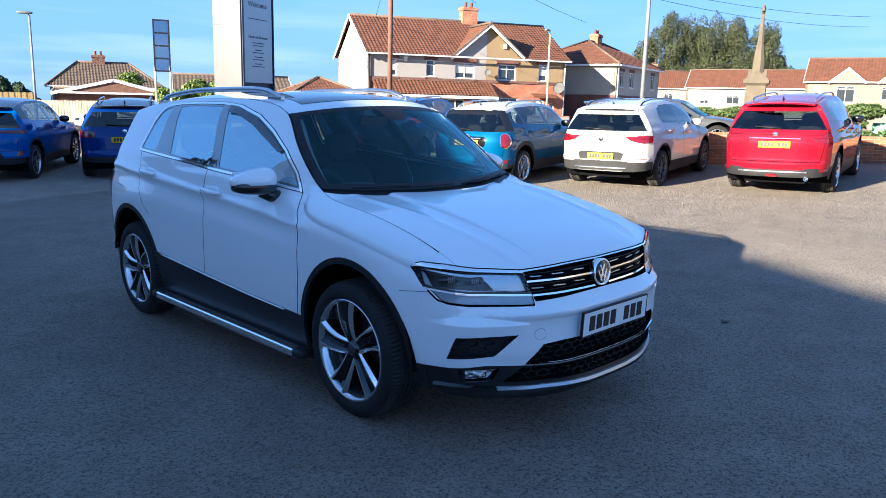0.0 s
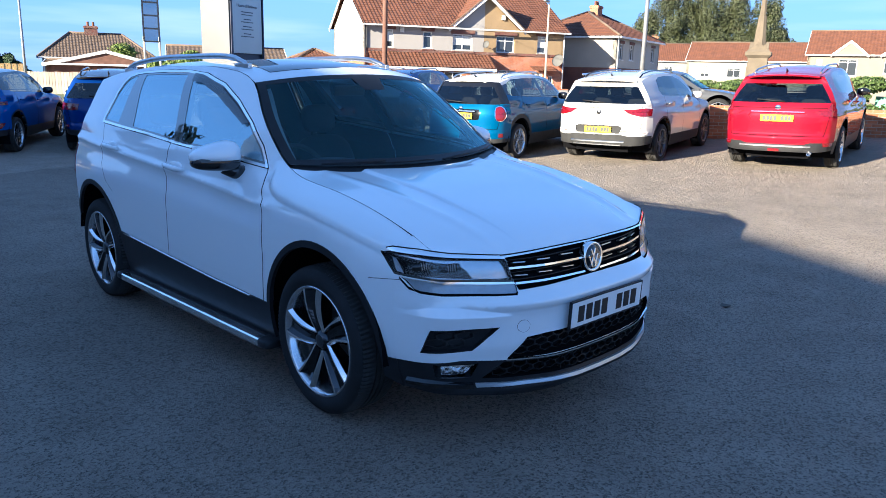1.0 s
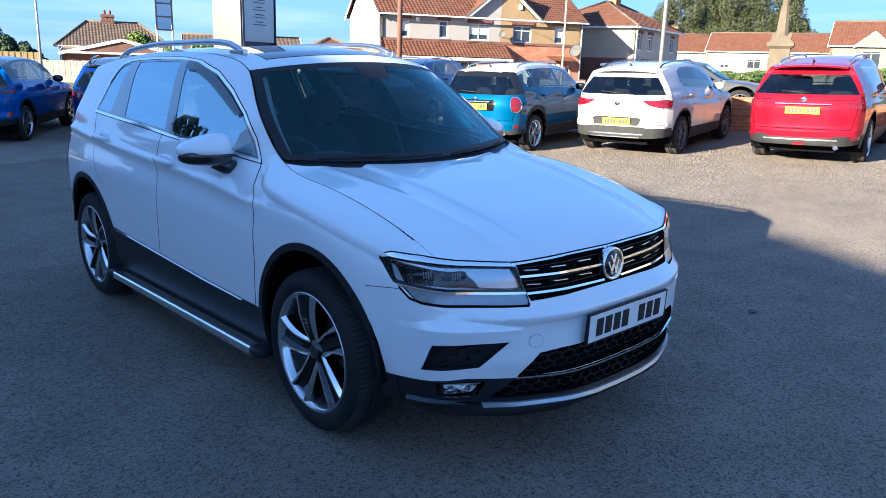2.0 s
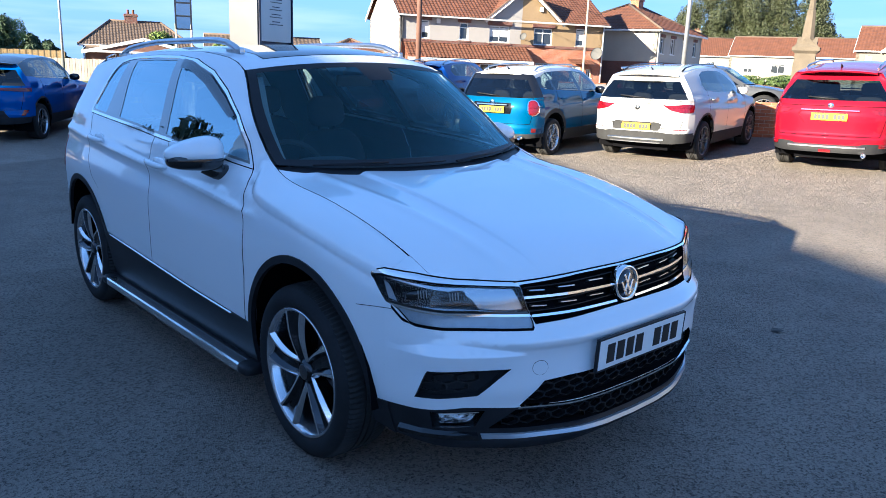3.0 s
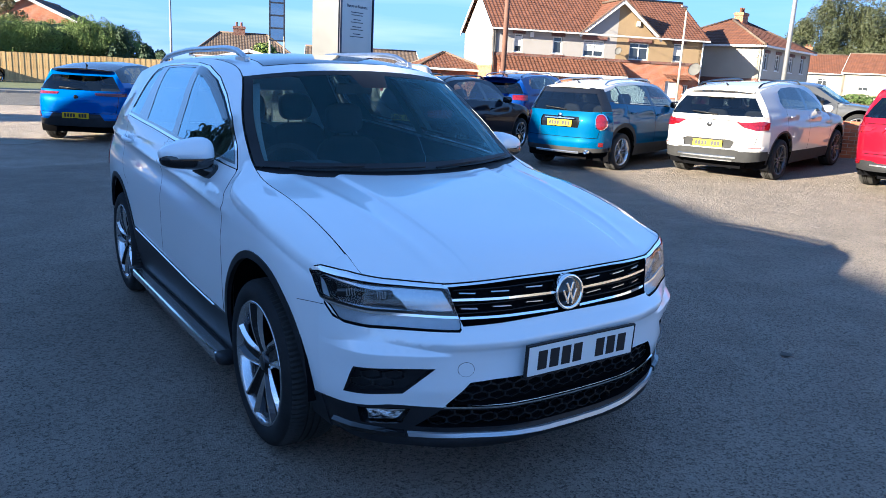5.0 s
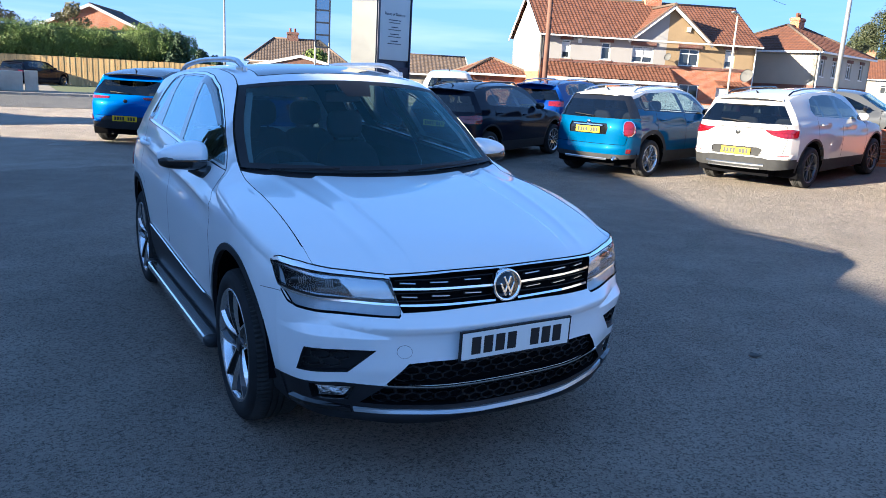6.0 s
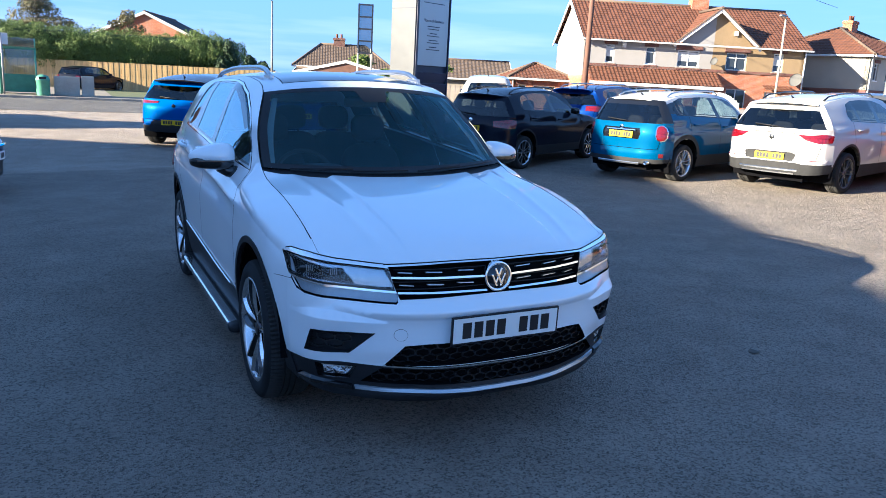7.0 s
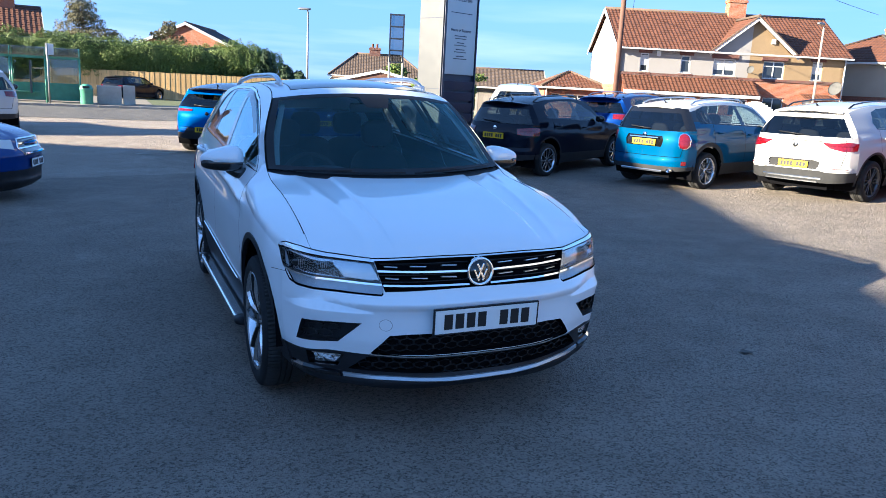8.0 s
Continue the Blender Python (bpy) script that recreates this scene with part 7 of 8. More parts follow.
    for a, b, c, d2 in ((2.4, 0.9, 4.3, 2.0), (5.2, 0.05, 6.5, 2.0), (7.1, 0.9, 8.3, 2.0)):
        window(h, pose((a + c) / 2, -1.26, b), c - a, d2 - b, 2)
    for i, (a, b, c, d2) in enumerate(ups):
        window(h, pose((a + c) / 2, 0.05, b), c - a, d2 - b, 1 if c - a < 0.9 else 2, 0.32, i in (0, 2, 4))
        slab("lintel", (c - a + 0.3, 0.08, 0.26), pose((a + c) / 2, -0.035, d2 + 0.14), BRICK_DARK, h)
        slab("brick_sill", (c - a + 0.25, 0.12, 0.1), pose((a + c) / 2, -0.05, b - 0.1), BRICK_DARK, h)
    for a, b, c, d2 in downs:
        if c - a < 0.95 and b < 0.2:
            box("door", (c - a, 0.06, d2 - b), pose((a + c) / 2, 0.12, (b + d2) / 2), UPVC, h, 0.01)
        else:
            window(h, pose((a + c) / 2, 0.05, b), c - a, d2 - b, 2)
    tiled("door_canopy", Vector((12.2, -0.9, 2.2)), Vector((1, 0, 0)), Vector((0, 0.9, 0.35)).normalized(), 1.9, 0.97, PANTILE, h)
    chimney(h, (8.9, run - 0.45, R - 0.5), (1.2, 0.75), 1.55, 2, BRICK_RED)
    for x, z, s in ((14.3, 2.95, 0.45), (8.62, 3.86, 0.26)):
        bm = bmesh.new()
        add_lathe(bm, [(0.001, 0.0), (s * 0.5, 0.03), (s * 0.86, 0.09), (s, 0.14), (s * 0.98, 0.15)], pose(x, -0.5, z, 0, 0, 0) @ pose(0, 0, 0, 0, -18, 215), 24)
        add_tube(bm, [(x, -0.02, z - 0.1), (x, -0.45, z)], 0.025, 6)
        part("satellite_dish", bm, TRIM_GREY, h)
    for x, z in ((2.6, 4.62), (10.0, 5.75)):
        box("alarm_box", (0.26, 0.1, 0.32), pose(x, -0.09, z), UPVC, h, 0.02)
    return h


def hip_house(name, label, m, L, D, E, R, wall_m, low_m, low_h, roof_m, ridge_in, wins_front, wins_side, brick):
    """A hipped house: x along the front, y into it."""
    h = thing(name, label, "house", m)
    for mm, run, wins in ((Matrix(), L, wins_front), (pose(0, D, 0, 0, 0, -90), D, wins_side), (pose(L, 0, 0, 0, 0, 90), D, []), (pose(L, D, 0, 0, 0, 180), L, [])):
        poly_wall("wall", [(0, low_h), (run, low_h), (run, E), (0, E)], wins, 0.3, mm, wall_m, h)
        poly_wall("wall", [(0, 0), (run, 0), (run, low_h - 0.005), (0, low_h - 0.005)], [], 0.32, mm @ pose(0, -0.02, 0), low_m, h)
        for a, b, c, d2 in wins:
            window(h, mm @ pose((a + c) / 2, 0.05, b), c - a, d2 - b, 2 if c - a > 0.9 else 1, 0.3)
            slab("lintel", (c - a + 0.25, 0.08, 0.22), mm @ pose((a + c) / 2, -0.03, d2 + 0.12), BRICK_DARK, h)
    o = 0.35
    c = [Vector((-o, -o, E)), Vector((L + o, -o, E)), Vector((L + o, D + o, E)), Vector((-o, D + o, E))]
    r0, r1 = Vector((ridge_in, D / 2, R)), Vector((L - ridge_in, D / 2, R))
    for a, b, t0, t1 in ((c[0], c[1], r0, r1), (c[1], c[2], r1, r1), (c[2], c[3], r1, r0), (c[3], c[0], r0, r0)):
        along = (b - a).normalized()
        ln = (b - a).length
        up = (t0 - a) - along * (t0 - a).dot(along)
        rise = up.length
        f0, f1 = (t0 - a).dot(along), (t1 - a).dot(along)
        tiled("roof", a, along, up.normalized(), ln, rise, roof_m, h, shape=lambda p, q, f0=f0, f1=f1, ln=ln, rise=rise: f0 * q / rise - 0.08 <= p <= ln - (ln - f1) * q / rise + 0.08)
    for a, b in ((c[0], r0), (c[1], r1), (c[3], r0), (c[2], r1), (r0, r1)):
        if (b - a).length > 0.2:
            tube("ridge_tile", [a + Vector((0, 0, 0.05)), b + Vector((0, 0, 0.05))], 0.10, OLD_TILE, h, 6)
    for mm, run in ((Matrix(), L), (pose(0, D, 0, 0, 0, -90), D)):
        box("gutter", (run + 0.6, 0.12, 0.14), mm @ pose(run / 2, -0.38, E - 0.06), UPVC, h, 0.02)
    if brick:
        chimney(h, (ridge_in + 1.8, D / 2, R - 0.4), (1.1, 0.7), 1.1, 2, brick)
    tube("downpipe", [(0.1, -0.1, E), (0.1, -0.1, 0.1)], 0.05, UPVC, h, 6)
    return h


def row_house(label, m, L, D, E, R, wall_m, roof_m, wins, gables=(), brick=None, chim=None):
    """A plain pitched house: ridge along x, gable ends at both sides, front at y = 0."""
    h = thing("house", label, "house", m)
    poly_wall("wall", [(0, 0), (L, 0), (L, E), (0, E)], wins, 0.3, Matrix(), wall_m, h)
    poly_wall("back_wall", [(0, 0), (L, 0), (L, E), (0, E)], [], 0.3, pose(L, D, 0, 0, 0, 180), wall_m, h)
    for mm in (pose(0, D, 0, 0, 0, -90), pose(L, 0, 0, 0, 0, 90)):
        poly_wall("gable_wall", [(0, 0), (D, 0), (D, E), (D / 2, R - 0.1), (0, E)], [], 0.3, mm, wall_m, h)
    for a, b, c, d2 in wins:
        window(h, pose((a + c) / 2, 0.05, b), c - a, d2 - b, 2 if c - a > 1.0 else 1, 0.28, c - a < 1.3)
    sl = math.hypot(D / 2 + 0.4, R - E + 0.1)
    for corner, along, upv in ((Vector((-0.2, -0.4, E - 0.1)), Vector((1, 0, 0)), Vector((0, D / 2 + 0.4, R - E + 0.1))), (Vector((L + 0.2, D + 0.4, E - 0.1)), Vector((-1, 0, 0)), Vector((0, -D / 2 - 0.4, R - E + 0.1)))):
        tiled("roof", corner, along, upv.normalized(), L + 0.4, sl, roof_m, h, 0.34, 0.36)
    tube("ridge_tile", [(-0.2, D / 2, R + 0.04), (L + 0.2, D / 2, R + 0.04)], 0.1, OLD_TILE, h, 6)
    for x in (-0.22, L + 0.22):
        for y0 in (-0.4, D + 0.4):
            a, b = Vector((x, y0, E - 0.14)), Vector((x, D / 2, R - 0.04))
            dd = b - a
            box("barge_board", (0.05, dd.length, 0.2), Matrix.Translation((a + b) / 2) @ pose(0, 0, 0, math.degrees(math.atan2(dd.z, dd.y)), 0, 0), UPVC, h)
    box("gutter", (L + 0.3, 0.12, 0.14), pose(L / 2, -0.42, E - 0.08), UPVC, h, 0.02)
    for x, w, hh in gables:
        z0 = E - 0.15
        poly_wall("gable_front", [(x - w / 2, z0), (x + w / 2, z0), (x, z0 + hh)], [], 0.2, pose(0, -0.35, 0), wall_m, h)
        for sg in (-1, 1):
            ln = math.hypot(w / 2 + 0.1, hh)
            box("barge_board", (ln + 0.1, 0.08, 0.22), pose(x + sg * (w / 4 + 0.05), -0.42, z0 + hh / 2, 0, sg * math.degrees(math.atan2(hh, w / 2 + 0.1)), 0), UPVC, h)
            a = Vector((x + sg * (w / 2 + 0.15), -0.45, z0))
            bm = bmesh.new()
            v = [bm.verts.new(p) for p in (a, Vector((x, -0.45, z0 + hh + 0.1)), Vector((x, 2.2, z0 + hh + 0.1)), a + Vector((0, 1.2, 0)))]
            bm.faces.new(v)
            bmesh.ops.solidify(bm, geom=bm.faces[:], thickness=0.08)
            part("gable_roof", bm, roof_m, h)
    if chim:
        chimney(h, (chim, D / 2, R - 0.4), (1.1, 0.7), 1.5, 2, brick or BRICK_RED)
    return h


house_pair()
hip_house("house", "cream and dark brick house with a hipped tile roof", frame_of((48.38, 32.1, -0.2), (0.964, 0.263)), 11.5, 8.2, 5.0, 7.15, RENDER_FRESH, BRICK_DARK, 2.65, PANTILE, 4.2,
          [(0.9, 3.3, 1.6, 4.5), (3.2, 3.3, 4.2, 4.5), (6.3, 3.3, 7.3, 4.5), (9.2, 3.3, 10.0, 4.5)], [], BRICK_RED)
row_house("white bungalow terrace with brown tile roofs", frame_of((104.9, 70.19, -0.3), (0.62, -0.784)), 13.0, 9.0, 5.0, 7.9, RENDER_CREAM, PANTILE, [(2.0, 1.2, 3.4, 2.4), (7.5, 3.0, 8.8, 4.2)], [(2.6, 4.0, 1.7)], chim=6.0)
row_house("cream house terrace with brown tile roofs", frame_of((100.97, 55.65, -0.3), (0.36, -0.933)), 16.5, 9.0, 4.9, 7.6, RENDER_CREAM, PANTILE, [(2.0, 2.6, 3.2, 4.0), (5.6, 2.6, 7.4, 3.9), (12.8, 2.6, 14.4, 3.9)], [])
row_house("cream and white houses with small front gables", frame_of((84.83, 32.21, -0.3), (0.30, -0.954)), 19.0, 9.0, 5.1, 7.8, RENDER_BUFF, PANTILE, [(0.9, 3.5, 1.5, 4.6), (3.1, 2.9, 4.9, 4.6), (7.4, 3.2, 9.8, 4.6), (12.0, 3.2, 14.0, 4.6), (3.4, 0.8, 5.0, 2.0)], [(4.1, 3.4, 1.5), (8.8, 3.4, 1.5)], chim=9.6)
hip_house("house", "brown tiled house with two chimneys behind a fence", frame_of((18.2, 69.5, -0.3), (0.955, -0.296)), 9.0, 8.0, 2.5, 4.7, RENDER_CREAM, BRICK_DARK, 0.6, OLD_TILE, 2.3, [(1.2, 0.9, 2.4, 2.1), (4.0, 0.9, 5.2, 2.1)], [], BRICK_DARK)
row_house("low brown timber hall with a pale gable fascia", frame_of((14.5, 56.0, -0.3), (0.93, -0.36)), 7.8, 5.0, 2.0, 2.2, POLE_WOOD, OLD_TILE, [], [(3.9, 7.9, 1.0)])
row_house("long low house with a weathered tile roof", frame_of((24.5, 58.5, -0.3), (0.91, -0.41)), 9.5, 8.0, 2.1, 3.7, RENDER_CREAM, OLD_TILE, [(2.0, 0.8, 3.6, 1.8)])
hip_house("house", "single-storey brick extension with a pantile hip roof", frame_of((26.6, 43.6, -0.25), (0.93, -0.37)), 4.4, 5.5, 2.25, 3.35, BRICK_ORANGE, BRICK_ORANGE, 0.6, PANTILE, 2.1, [(0.5, 0.9, 1.1, 1.8), (1.6, 0.9, 3.2, 1.8)], [], None)
row_house("brick house gable with dark tiles behind a hedge", frame_of((1.0, 63.5, -0.3), (0.94, -0.34)) @ pose(7.2, 0, 0, 0, 0, 90), 10.0, 7.6, 4.0, 5.8, BRICK_RED, SLATE, [], [])
row_house("red roofed house behind the hedge", frame_of((-12.5, 60.0, -0.3), (0.98, 0.1)), 6.5, 8.0, 3.8, 6.2, BRICK_RED, PANTILE, [], [], chim=4.4)

# unseen showroom behind the camera, planned from the shadow edges it casts on the lot
shift = SUN_TO * (6.5 / math.tan(radians(SUN_EL)))
plan = [(-11.4, -30.0), (3.78, -1.05), (8.18, 7.4), (13.0, 9.2), (12.6, 11.6), (8.0, 12.3), (1.47, 13.95), (-0.23, 14.48), (-1.41, 15.01), (-2.93, 15.71), (-14.0, 20.5), (-22.0, 20.0), (-22.0, -30.0)]
bm = bmesh.new()
lo = [bm.verts.new((x - shift.x, y - shift.y, -0.5)) for x, y in plan]
hi = [bm.verts.new((x - shift.x, y - shift.y, 6.5 + ground_z(x, y))) for x, y in plan]
bm.faces.new(hi)
for i in range(len(plan)):
    bm.faces.new((lo[i], lo[(i + 1) % len(plan)], hi[(i + 1) % len(plan)], hi[i]))
bmesh.ops.recalc_face_normals(bm, faces=bm.faces)
showroom = part("showroom", bm, CLADDING)
tagged(showroom, kind="structure")
# unseen grey block, added to close the south-east and bounce sunlight onto the car
bm = bmesh.new()
add_box(bm, (10.0, 22.0, 6.2), pose(20.5, -17.0, 2.9), 0.05)
tagged(part("sales_unit", bm, GREY_RENDER), kind="structure")
# an unseen low block farther along, added to cast the shadow strip by the road
shift = SUN_TO * (4.5 / math.tan(radians(SUN_EL)))
plan = [(-16.0, 18.8), (-1.6, 18.2), (0.4, 20.2), (-1.6, 24.3), (-16.0, 25.0)]
bm = bmesh.new()
add_prism(bm, [(x - shift.x, y - shift.y) for x, y in plan], pose(0, 0, -0.8), 4.85)
bmesh.ops.recalc_face_normals(bm, faces=bm.faces)
tagged(part("workshop", bm, CLADDING), kind="structure")

# ---- street things ----
def pylon():
    corner = Vector((5.50, 12.70, -0.2))
    m = frame_of(corner, (0.92, 0.39))
    s = thing("sign_pylon", "tall silver and navy dealership sign pylon with opening hours", "sign", m)
    H = 6.4
    W, D = 1.15, 0.76
    box("side_panel", (0.05, D, H - 0.02), pose(0.0, D / 2, H / 2), SIGN_GREY, s, 0.006)
    box("side_panel", (0.05, D, H - 0.02), pose(W, D / 2, H / 2), SIGN_GREY, s, 0.006)
    for z in (1.75, 3.35, 4.95):
        box("panel_joint", (0.056, D - 0.02, 0.012), pose(0.0, D / 2, z), SIGN_NAVY, s)
    box("core", (W - 0.06, D - 0.1, H - 0.05), pose(W / 2, D / 2, H / 2), SIGN_NAVY, s)
    box("corner_post", (0.07, 0.05, H), pose(0.045, 0.0, H / 2), SIGN_NAVY, s, 0.01)
    box("corner_post", (0.035, 0.05, H), pose(W - 0.005, 0.0, H / 2), SIGN_NAVY, s, 0.008)
    box("sign_face", (W - 0.12, 0.02, H - 2.15), pose(W / 2 + 0.015, 0.005, 2.1 + (H - 2.15) / 2), SIGN_FACE, s, 0.004)
    for i in range(7):
        box("slat", (W - 0.10, 0.04, 0.20), pose(W / 2 + 0.01, 0.01, 0.32 + i * 0.255, 8), SIGN_NAVY, s, 0.006)
    def words(text, size, z, x=None):
        cu = bpy.data.curves.new("lettering", "FONT")
        cu.body, cu.size, cu.extrude, cu.align_x = text, size, 0.002, "CENTER"
        tmp = bpy.data.objects.new("lettering", cu)
        me = bpy.data.meshes.new_from_object(tmp)
        bpy.data.objects.remove(tmp)
        ob = mesh_part("lettering", me, SIGN_NAVY, s)
        ob.matrix_basis = pose(W / 2 + 0.015 if x is None else x, -0.007, z, 90, 0, 0)
    for z in (4.16, 3.50):
        box("rule", (0.72, 0.006, 0.016), pose(W / 2 + 0.015, -0.006, z), SIGN_NAVY, s)
    words("Welcome", 0.17, 3.76)
    for i, (t, q) in enumerate((("over 100 Cars", 0.12), ("to choose", 0.12), ("from", 0.12))):
        words(t, q, 4.66 - i * 0.125)
    words("Hours of Business", 0.095, 3.08)
    z = 2.98
    for i in range(8):
        w = (0.42, 0.38, 0.24, 0.42, 0.30, 0.42, 0.26, 0.46)[i]
        box("text_bar", (w, 0.004, 0.02), pose(W / 2 + 0.015, -0.006, z), SIGN_NAVY if i % 2 == 0 else GUNMETAL, s)
        z -= 0.058 if i % 2 == 0 else 0.095


pylon()


CLEAR_BOARD = glass("clear_board", (0.55, 0.60, 0.64), 0.05)


def hoarding():
    m = Matrix.Translation((7.55, 21.6, -0.26))
    m = m @ pose(0, 0, 0, 0, 0, -17)
    s = thing("billboard", "back of a narrow framed notice board on two posts", "sign board", m)
    for x in (-0.23, 0.23):
        tube("post", [(x, 0, 0), (x, 0, 2.75)], 0.035, CREAM_POLE, s, 8)
        box("frame_side", (0.05, 0.07, 1.62), pose(x, 0, 3.40), GUNMETAL, s)
    for i in range(5):
        box("frame_bar", (0.42, 0.05, 0.05), pose(0, 0.0, 2.60 + i * 0.395), GUNMETAL, s)
    for i in range(4):
        box("panel", (0.41, 0.012, 0.345), pose(0, 0.03, 2.80 + i * 0.395), CLEAR_BOARD, s)


hoarding()


def pole(name, label, x, y, z1, r0, r1, mt, head=None, z0=None):
    z0 = ground_z(x, y) if z0 is None else z0
    s = thing(name, label, "pole" if head is None else "lamp post", Matrix.Translation((x, y, z0)))
    tube("shaft", [(0, 0, 0), (0, 0, (z1 - z0) * 0.5), (0, 0, z1 - z0)], [r0, (r0 + r1) / 2, r1], mt, s, 10)
    if head:
        h = z1 - z0
        tube("bracket", [(0, 0, h), (head[0] * 0.35, head[1] * 0.35, h + 0.12), (head[0], head[1], h + 0.15)], 0.03, mt, s, 6)
        bm = bmesh.new()
        a = math.degrees(math.atan2(head[1], head[0]))
        superell(bm, (0.36, 0.12, 0.07), Matrix.Translation((head[0] * 1.3, head[1] * 1.3, h + 0.14)) @ pose(0, 0, 0, 0, 0, a), 3)
        part("lamp_head", bm, GALV, s)
    return s


pole("street_lamp", "slim grey street lamp post with a flat head", 8.75, 39.8, 5.3, 0.075, 0.05, GALV, head=(-0.14, 0.05))
pole("telegraph_pole", "brown wooden telegraph pole", 15.2, 19.4, 9.0, 0.10, 0.08, POLE_WOOD)
pole("street_lamp", "cream painted street lamp post before the houses", 33.6, 26.9, 5.75, 0.07, 0.05, CREAM_POLE, head=(-0.3, -0.1))
pole("street_lamp", "tall pale grey street lamp post", 30.68, 18.45, 10.0, 0.12, 0.08, GALV)
pole("telegraph_pole", "rusty brown pole beside the far bungalows", 62.0, 37.5, 4.9, 0.10, 0.08, POLE_WOOD)

# wires over the street
for a, b, sag in (((18.6, 23.2, 9.0), (65.2, 19.9, 9.13), 0.92), ((18.6, 23.2, 9.0), (65.2, 19.9, 8.35), 1.12), ((18.6, 23.2, 9.0), (33.0, 43.0, 7.4), 0.3), ((18.6, 23.2, 9.0), (37.5, 37.0, 8.6), 0.3), ((18.6, 23.2, 9.0), (46.0, 33.5, 7.8), 0.3)):
    a, b = Vector(a), Vector(b)
    w = tube("overhead_wire", [a.lerp(b, i / 12) - Vector((0, 0, sag * 4 * (i / 12) * (1 - i / 12))) for i in range(13)], 0.014, INK, None, 5)
    tagged(w, "thin black overhead telephone wire between the poles", "wire", "overhead wires")


def memorial():
    m = Matrix.Translation((33.25, 13.87, -0.5)) @ pose(0, 0, 0, 0, 0, 22)
    s = thing("memorial_cross", "weathered sandstone memorial cross on a square pedestal", "monument", m)
    bm = bmesh.new()
    add_box(bm, (2.6, 2.6, 0.35), pose(0, 0, 0.17), 0.03)
    add_box(bm, (2.0, 2.0, 0.35), pose(0, 0, 0.52), 0.03)
    part("step", bm, STONE, s)
    bm = bmesh.new()
    for z0, z1, w0, w1 in ((0.70, 1.0, 1.20, 1.02), (1.0, 3.20, 0.92, 0.86), (3.20, 3.32, 0.86, 1.12), (3.32, 3.48, 1.14, 1.14), (3.48, 3.60, 1.06, 0.86)):
        lo = [bm.verts.new((sx * w0 / 2, sy * w0 / 2, z0)) for sx, sy in ((-1, -1), (1, -1), (1, 1), (-1, 1))]
        hi = [bm.verts.new((sx * w1 / 2, sy * w1 / 2, z1)) for sx, sy in ((-1, -1), (1, -1), (1, 1), (-1, 1))]
        bm.faces.new(lo[::-1])
        bm.faces.new(hi)
        for i in range(4):
            bm.faces.new((lo[i], lo[(i + 1) % 4], hi[(i + 1) % 4], hi[i]))
    part("pedestal", bm, STONE, s)
    for a in range(4):
        bm = bmesh.new()
        mm = pose(0, 0, 0, 0, 0, 90 * a)
        add_prism(bm, [(-0.40, 0), (0.40, 0), (0, 0.36)], mm @ pose(0, -0.42, 3.58, 90, 0, 0), -0.3)
        bmesh.ops.recalc_face_normals(bm, faces=bm.faces)
        part("gablet", bm, STONE, s)
        box("panel", (0.60, 0.02, 1.2), mm @ pose(0, -0.455, 2.2), STONE, s, 0.01)
    bm = bmesh.new()
    prev = None
    for z, w in ((3.6, 0.66), (3.9, 0.56), (5.1, 0.36), (5.12, 0.30), (6.0, 0.22), (6.05, 0.18), (6.35, 0.16)):
        ring = [bm.verts.new((w / 2 * math.cos(radians(k)), w / 2 * math.sin(radians(k)), z)) for k in range(22, 382, 45)]
        if prev:
            for i in range(8):
                bm.faces.new((prev[i], prev[(i + 1) % 8], ring[(i + 1) % 8], ring[i]))
        prev = ring
    part("shaft", bm, STONE, s)
    bm = bmesh.new()
    add_box(bm, (0.16, 0.14, 0.62), pose(0, 0, 6.62), 0.02)
    add_box(bm, (0.60, 0.14, 0.16), pose(0, 0, 6.68), 0.02)
    add_lathe(bm, [(0.20, -0.05), (0.20, 0.05), (0.15, 0.05), (0.15, -0.05)], pose(0, 0, 6.68, 0, 0, 90), 24, True)
    part("cross", bm, STONE, s)


memorial()


SHELTER_ROOF = glass("smoked_roof", (0.55, 0.60, 0.58), 0.14)


